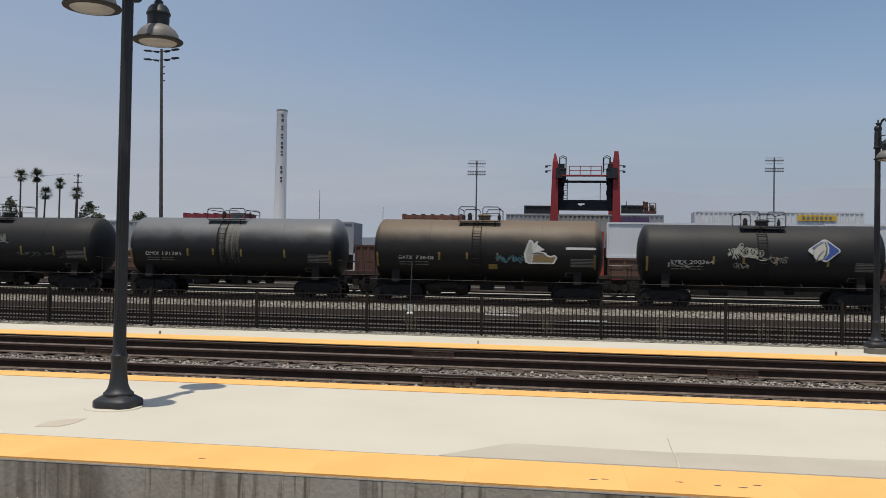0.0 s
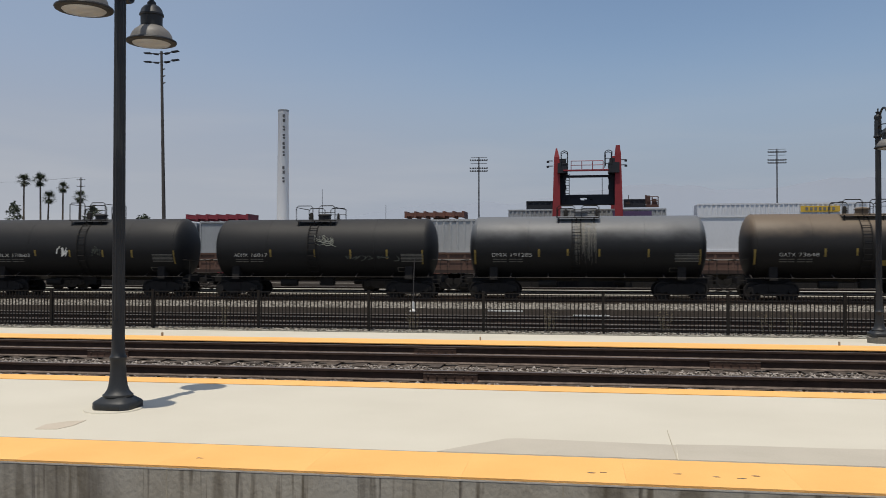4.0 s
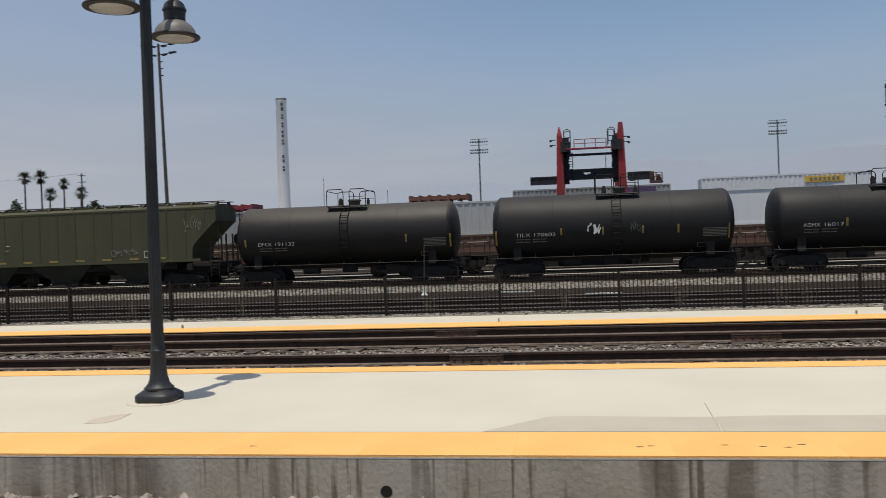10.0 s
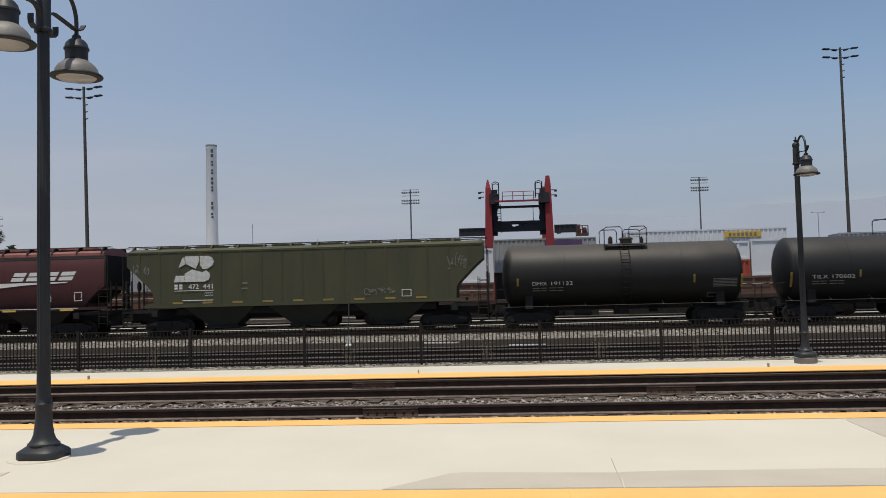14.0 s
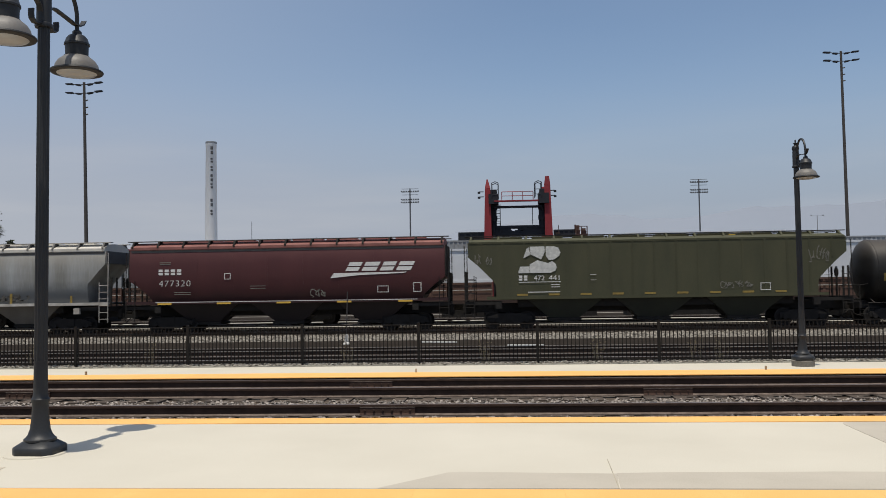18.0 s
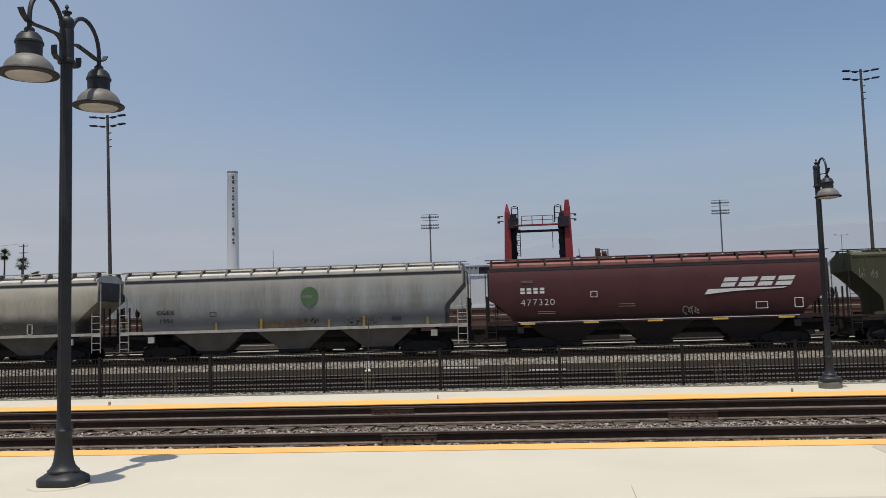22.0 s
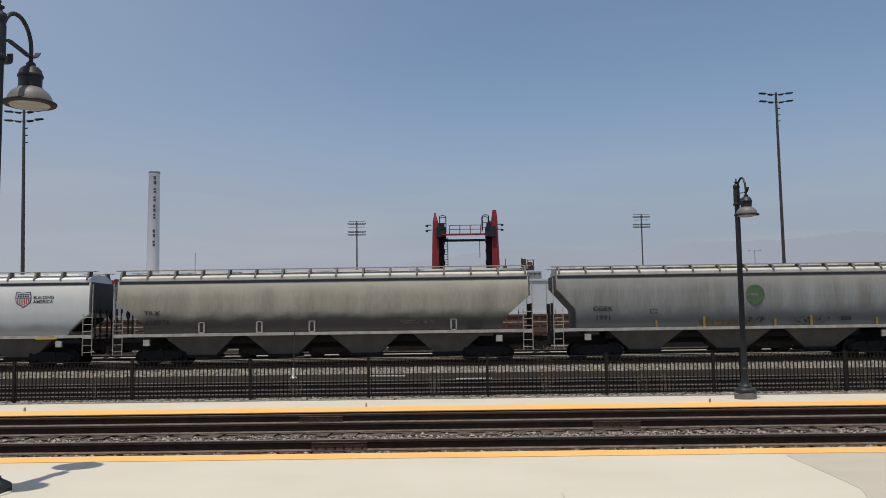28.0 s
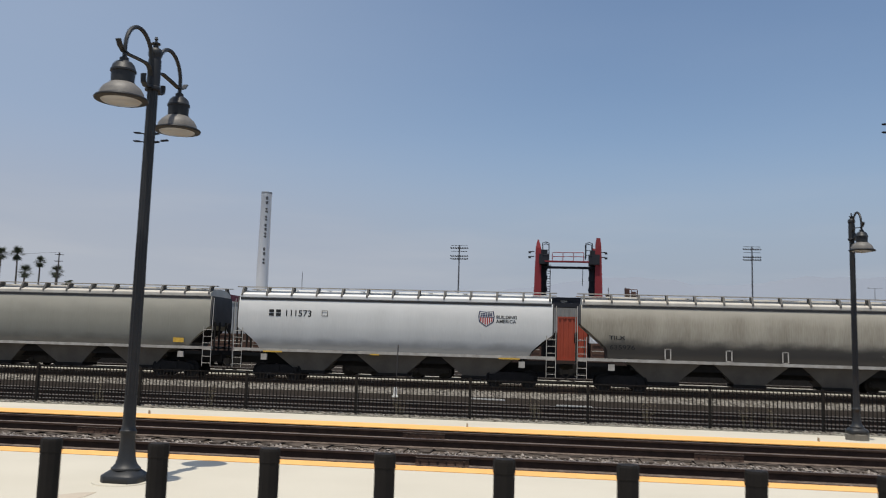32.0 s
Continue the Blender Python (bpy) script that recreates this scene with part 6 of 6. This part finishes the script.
# ---- containers and trailers behind the train ----
def corrugated(name, x0, x1, yf, depth, z0, z1, material, label, cat, pitch=0.42, ribs=True):
    t = thing(name, label, cat, (x0, yf, z0))
    L, h = x1 - x0, z1 - z0
    part("shell", boxes((0.05, L - 0.05, 0.05, depth, 0.05, h - 0.03)), material, t)
    part("frame", boxes((0, L, 0.0, 0.09, 0, 0.14), (0, L, 0.0, 0.09, h - 0.12, h), (0, 0.1, 0, 0.1, 0.14, h - 0.12), (L - 0.1, L, 0, 0.1, 0.14, h - 0.12)), material, t)
    if ribs:
        n = int(L / pitch)
        for k in range(1, n):
            x = L * k / n
            p = prism(bmesh.new(), [(x - 0.1, 0.05), (x - 0.05, 0.012), (x + 0.05, 0.012), (x + 0.1, 0.05)], 0.14, h - 0.12, "z")
            part("rib", p, material, t)
    return t


def flatcar(x0, x1, y):
    t = thing("flatcar", "rusty red-brown flatcar under a container", "flatcar", (x0, y, ZT), "standing flatcars")
    L = x1 - x0
    part("deck", boxes((0, L, -1.4, 1.4, 1.22, 1.42)), FLATC, t)
    part("centre_sill", boxes((-0.4, L + 0.4, -0.3, 0.3, 0.7, 1.15)), UNDER, t)
    for x in (0.0, L - 0.12):
        part("bulkhead", boxes((x, x + 0.12, -1.3, 1.3, 1.42, 1.9)), FLATC, t)
    for x in (1.8, L - 1.8):
        b = new("truck", BOLSTERM)
        b.parent, b.location = t, (x, 0, 0)
        for y_ in (-0.98, 0.98):
            f = new("side_frame", FRAMEM)
            f.parent, f.location = b, (0, y_, 0)
        for dx in (-0.89, 0.89):
            w = new("wheelset", WHEELM)
            w.parent, w.location = b, (dx, 0, 0.46)
    return t


DZ = ZT + 1.42
for x0, x1 in ((-62, -36.6), (-35.8, -10.4), (-9.6, 21.5), (22.4, 46)):
    flatcar(x0, x1, 54.4)
corrugated("container", -61, -37.5, 53.0, 2.5, 2.17, 4.1, BOXG, "pale grey container on a flatcar", "container")
corrugated("container", -35.2, -24.6, 53.0, 2.5, 2.17, 4.15, BOXG, "pale grey container on a flatcar", "container")
gt = corrugated("semi_trailer", -24.4, -13.8, 53.0, 2.5, 2.17, 4.22, BOXG, "smooth grey semi-trailer with a dark shield, on a flatcar", "trailer", 1.2, False)
plate(gt, [(9.0, 1.66), (9.9, 1.66), (9.92, 1.1), (9.8, 0.86), (9.45, 0.68), (9.1, 0.86), (8.98, 1.1)], 0.048, UNDER, "shield", "dark shield emblem")
plate(gt, [(9.1, 1.56), (9.6, 1.58), (9.8, 1.5), (9.5, 1.42), (9.1, 1.36)], 0.038, LIME, "shield_band", "dull green band of the shield")
corrugated("container", -13.7, -11.5, 53.0, 2.5, DZ, 2.75, RUSTBOX, "short rusty brown container on a flatcar", "container")
corrugated("container", -9.9, -3.7, 53.0, 2.5, 2.17, 4.25, BOXS, "silver corrugated container on a flatcar", "container")
corrugated("semi_trailer", -3.6, -0.86, 53.0, 2.5, 2.17, 4.28, BOXW, "short smooth white trailer on a flatcar", "trailer", 1.2, False)
corrugated("container", 0.15, 2.0, 53.6, 2.4, DZ, 3.8, BOXO, "red-orange container on a flatcar", "container", 0.3)
corrugated("semi_trailer", 2.12, 12.6, 53.0, 2.6, 2.42 - 0.25, 4.36, BOXW, "smooth white semi-trailer loaded on a flatcar", "trailer", 1.2, False)
for x0, x1 in ((2.2, 12.5), (-9.9, -3.7), (-3.6, -0.86), (-61, -37.5), (-35.2, -24.6), (-24.4, -14.4), (12.75, 22.3), (22.6, 34.6)):
    lf = corrugated("load_frame", x0, x1, 53.0, 2.5, DZ, 2.16, RUSTPAN, "low rusty steel frame on a flatcar", "frame", 1.0)
    part("pale_strip", boxes((0.05, x1 - x0 - 0.05, -0.02, -0.002, 0.60, 0.65)), STEELW, lf, "pale worn strip")
corrugated("container", 12.75, 14.7, 53.0, 2.5, 2.17, 3.17, BOXO, "small orange container on a flatcar", "container", 0.3)
wc = corrugated("container", 12.75, 14.7, 53.02, 2.4, 3.175, 4.3, BOXW, "white container with dark lettering", "container", 0.6)
corrugated("semi_trailer", 14.78, 22.3, 53.0, 2.6, 2.17, 4.38, BOXW, "smooth white semi-trailer loaded on a flatcar", "trailer", 1.2, False)
word("lettering", "tern", 0.45, LETTERD, wc, 0.2, -0.005, 0.55, "dark lettering", 0.85)
corrugated("container", 22.6, 34.6, 53.0, 2.5, 2.17, 4.2, BOXG, "pale grey container on a flatcar", "container")

TOPS = []
for x0, x1, m, lab, zt in ((-5.35, 7.3, BOXG, "grey corrugated container on top of another", 5.85), (9.7, 22.45, BOXW, "white corrugated container on top of another", 6.2), (-46, -33.6, BOXG, "grey corrugated container on top of another", 4.6), (26.5, 39.0, BOXG, "grey corrugated container on top of another", 5.6)):
    TOPS.append(corrugated("container", x0, x1, 70, 2.5, zt - 2.7, zt, m, lab, "container", 0.36))
    corrugated("container", x0, x1, 70, 2.5, -0.52, zt - 2.705, UNDER, "dark container below another", "container", 0.9)
grey_top, white_top = TOPS[0], TOPS[1]
part("door_panel", boxes((8.45, 11.5, -0.06, 0.0, 1.2, 2.5)), BOXP, grey_top, "purple panel")
banner = part("banner", boxes((7.8, 10.7, -0.06, -0.005, 1.98, 2.44)), BANNER, white_top, "yellow banner with dark bars")
bm = bmesh.new()
for k in range(7):
    box(bm, 8.15 + 0.33 * k, 8.35 + 0.33 * k, -0.075, -0.06, 2.09, 2.33)
part("banner_bar", bm, GRAFD, banner)["kind"] = "stuff"


def handler(x0, x1, z0, z1, material, label):
    """A container handler: a lifted spreader beam over a dark chassis."""
    t = thing("container_handler", label, "container handler", (0, 70, -0.52))
    z0, z1 = z0 + 0.52, z1 + 0.52
    part("spreader", boxes((x0, x1, 0, 0.5, z0 + 0.12, z1 - 0.1), (x0, x1, 1.9, 2.4, z0 + 0.12, z1 - 0.1)), material, t)
    for k in range(7):
        x = x0 + (x1 - x0) * k / 6
        part("cross_beam", boxes((x - 0.1, x + 0.1, -0.05, 2.45, z0, z1)), material, t)
    part("mast", boxes(((x0 + x1) / 2 - 0.5, (x0 + x1) / 2 + 0.5, 2.6, 3.4, 0.6, z1)), UNDER, t)
    part("chassis", boxes(((x0 + x1) / 2 - 1.4, (x0 + x1) / 2 + 1.4, 2.5, 7.5, 0.5, 2.2)), material, t)
    for x in ((x0 + x1) / 2 - 1.3, (x0 + x1) / 2 + 1.3):
        for y in (3.2, 6.8):
            part("wheel", lathe(bmesh.new(), [(0, -0.3), (0.75, -0.3), (0.8, -0.2), (0.8, 0.2), (0.75, 0.3), (0, 0.3)], 18, "x", (x, y, 0.8)), UNDER, t)


handler(-33.4, -27.9, 5.15, 5.7, CRIMSON, "crimson container handler with a raised spreader")
handler(-13.95, -9.1, 5.25, 5.78, BROWNM, "rusty brown container handler with a raised spreader")
sh = thing("warehouse", "dark low warehouse roof", "warehouse", (-98, 120, -0.5))
part("wall", boxes((0, 15, 0, 20, 0, 7.6)), BOXG, sh)
part("roof", prism(bmesh.new(), [(-0.5, 7.6), (15.3, 7.8), (15.3, 8.1), (-0.5, 8.6)], -0.5, 20.5, "y"), ROOF, sh)

# ---- ties, plates, joint bars and stones between the platforms ----
tie = part("tie", boxes((-0.11, 0.11, -1.27, 1.27, -0.34, -0.176)), TIE)
bmesh_tie = tie.data
bpy.data.objects.remove(tie)
plates, more = bmesh.new(), bmesh.new()
rnd = random.Random(12)
for t, x0, x1 in ((NEAR_TRACKS[1], -36, 30), (NEAR_TRACKS[2], -36, 30)):
    n = int((x1 - x0) / 0.5)
    for k in range(n):
        x = x0 + k * 0.5 + rnd.uniform(-0.03, 0.03)
        p = new("tie", bmesh_tie)
        p.parent, p.location, p.rotation_euler = t, (x, rnd.uniform(-0.04, 0.04), rnd.uniform(-0.008, 0.006)), (0, 0, rnd.uniform(-0.02, 0.02))
        for s in (-0.752, 0.752):
            y = t.location.y + s
            box(plates, x - 0.09, x + 0.09, y - 0.17, y + 0.17, -0.335, -0.312)
            for d in (-0.10, 0.10):
                box(plates, x - 0.05 + d * 0.3, x - 0.02 + d * 0.3, y + d - 0.016, y + d + 0.016, -0.33, -0.285)
part("tie_plate", plates, RUST, NEAR_TRACKS[1])["kind"] = "stuff"
for t in [NEAR_TRACKS[0]] + YARD_TRACKS:
    bm = bmesh.new()
    a, b = (-40, 40) if t is NEAR_TRACKS[0] else (-110, 80)
    for k in range(int((b - a) / 0.52)):
        x = a + k * 0.52
        box(bm, x, x + 0.22, -1.27, 1.27, -0.34, -0.172)
    part("tie", bm, TIE if t is NEAR_TRACKS[0] else OLDTIE, t)["kind"] = "stuff"


def joint_bar(t, x, s):
    y = s - 0.028
    b = boxes((x, x + 0.87, y - 0.02, y + 0.012, -0.125, -0.045))
    prism(b, [(y - 0.05, -0.165), (y + 0.01, -0.16), (y + 0.01, -0.12), (y - 0.02, -0.125)], x, x + 0.87)
    j = part("joint_bar", b, STONE, t, "worn bolted joint bar")
    part("bar_edge", boxes((x, x + 0.87, y - 0.026, y + 0.008, -0.0445, -0.036)), FOOTPALE, j, "pale dusty upper edge")
    nuts = bmesh.new()
    for k in range(6):
        rod(nuts, (x + 0.08 + 0.142 * k, y - 0.02, -0.085), (x + 0.08 + 0.142 * k, y - 0.055, -0.085), 0.014, None, 6)
    part("nut", nuts, BARM, j)["kind"] = "stuff"


BARM = mat("joint_bar_rust", (0.075, 0.045, 0.034), (0.035, 0.024, 0.019), 0.9, 0, 8, 40, 0.2, spec=0.15)
STONE_, STONE = STONE, BARM
for x in (-2.39, 9.6, -14.4):
    joint_bar(NEAR_TRACKS[1], x, 0.752)
for x in (-3.26, 8.7, -15.3):
    joint_bar(NEAR_TRACKS[2], x, 0.752)
for x in (2.37, -9.6, 14.3):
    joint_bar(NEAR_TRACKS[2], x, -0.752)
STONE = STONE_


def stones(name, n, x0, x1, bands, size, seed, material, label):
    """Loose broken stones: y0, y1, height of each band."""
    r = np.random.RandomState(seed)
    base = np.array([(1, 0, 0), (-1, 0, 0), (0, 1, 0), (0, -1, 0), (0, 0, 1), (0, 0, -1)], float)
    tri = np.array([(0, 2, 4), (2, 1, 4), (1, 3, 4), (3, 0, 4), (2, 0, 5), (1, 2, 5), (3, 1, 5), (0, 3, 5)])
    verts, faces = [], []
    wts = np.array([b[3] for b in bands])
    pick = r.choice(len(bands), n, p=wts / wts.sum())
    for k in range(n):
        y0, y1, z, _ = bands[pick[k]]
        c = np.array((r.uniform(x0, x1), r.uniform(y0, y1), z + r.uniform(-0.01, 0.02)))
        v = base * r.uniform(0.6, 1.3, (6, 1)) * np.array((1.3, 1.0, 0.75)) * size * r.uniform(0.5, 1.3) + r.uniform(-0.3, 0.3, (6, 3)) * size
        a = r.uniform(0, 6.28)
        m = np.array(((math.cos(a), -math.sin(a), 0), (math.sin(a), math.cos(a), 0), (0, 0, 1)))
        verts.append(v @ m + c)
        faces.append(tri + 6 * k)
    me = bpy.data.meshes.new(name)
    me.from_pydata(np.concatenate(verts).tolist(), [], np.concatenate(faces).tolist())
    me.materials.append(material)
    return tagged(new(name, me), label, "ballast", kind="stuff")


def island(m):
    """Stone colour from piece to piece."""
    n, l = m.node_tree.nodes, m.node_tree.links
    b = n["Principled BSDF"]
    old = b.inputs["Base Color"].links[0].from_socket
    g, hs, mr = n.new("ShaderNodeNewGeometry"), n.new("ShaderNodeHueSaturation"), n.new("ShaderNodeMapRange")
    mr.inputs[3].default_value, mr.inputs[4].default_value = 0.35, 1.5
    l.new(g.outputs["Random Per Island"], mr.inputs[0])
    l.new(mr.outputs[0], hs.inputs["Value"])
    l.new(old, hs.inputs["Color"])
    l.new(hs.outputs[0], b.inputs["Base Color"])


island(STONE)
island(GRAVELM)
stones("ballast_stones", 32000, -34, 26, [(13.75, 15.55, -0.352, 5.0), (13.0, 13.4, -0.345, 1.2), (11.15, 13.3, -0.355, 1.4), (16.1, 17.1, -0.355, 0.8), (17.6, 18.5, -0.36, 0.5)], 0.03, 3, STONE, "loose grey ballast stones between the rails")
stones("ballast_stones", 6000, -14, 12, [(5.6, 6.33, -0.35, 3.0), (3.1, 5.4, -0.35, 2.0)], 0.035, 4, STONE, "loose pale ballast stones along the platform wall")
stones("gravel", 6000, -34, 24, [(21.28, 21.74, -0.192, 1.0)], 0.04, 8, GRAVELM, "loose gravel and dirt along the foot of the fence")
stones("gravel", 14000, -60, 45, [(37.4, 43.2, -0.51, 1.0)], 0.05, 6, GRAVELM, "loose pale gravel strip in the yard")

# weeds along the fence
bm = bmesh.new()
rnd = random.Random(21)
for x in (-9.3, -4.1, -0.6, 2.2, 4.6, 5.2, 9.4, 10.2, 11.3, -12.4, 12.4):
    for k in range(14):
        a, h = rnd.uniform(0, math.tau), rnd.uniform(0.25, 0.75)
        p = Vector((x + rnd.uniform(-0.12, 0.12), 21.62 + rnd.uniform(-0.05, 0.1), -0.2))
        q = p + Vector((math.cos(a) * 0.12, math.sin(a) * 0.05, h))
        w = Vector((0.006, 0, 0))
        bm.faces.new([bm.verts.new(v) for v in (p - w, p + w, q)])
        for j in range(4):
            c = p.lerp(q, rnd.uniform(0.4, 1))
            d = Vector((rnd.uniform(-0.06, 0.06), rnd.uniform(-0.03, 0.03), rnd.uniform(0, 0.06)))
            bm.faces.new([bm.verts.new(v) for v in (c, c + d, c + d * 0.5 + Vector((0, 0, 0.02)))])
tagged(part("weeds", bm, mat("dry_weed", (0.24, 0.20, 0.13), (0.15, 0.13, 0.09), 0.9, 0, 4, 20)), "dry weeds along the foot of the fence", "weeds", kind="stuff")


def motions():
    for u, car in CARS:
        walk(car, [(t, pose(u + s, 45.5, ZT)) for t, s in ROLLED])
    walk(SPREADER, [(t, pose(0, 0, z)) for t, z in ((0, 0), (7, 0), (8, 0.05), (9, 0.18), (10, 0.31), (14.4, 0.31), (16.6, 0.14), (17.5, 0.09), (18, -0.04), (19, -0.14), (20, -0.18), (21, -0.5), (22, -0.8), (23, -0.95), (32, -0.95))])
    for u, ob, x, r in WHEELS:
        walk(ob, [(t, pose(x, 0, r, 0, math.degrees(s / r), 0)) for t, s in FINE])


motions()
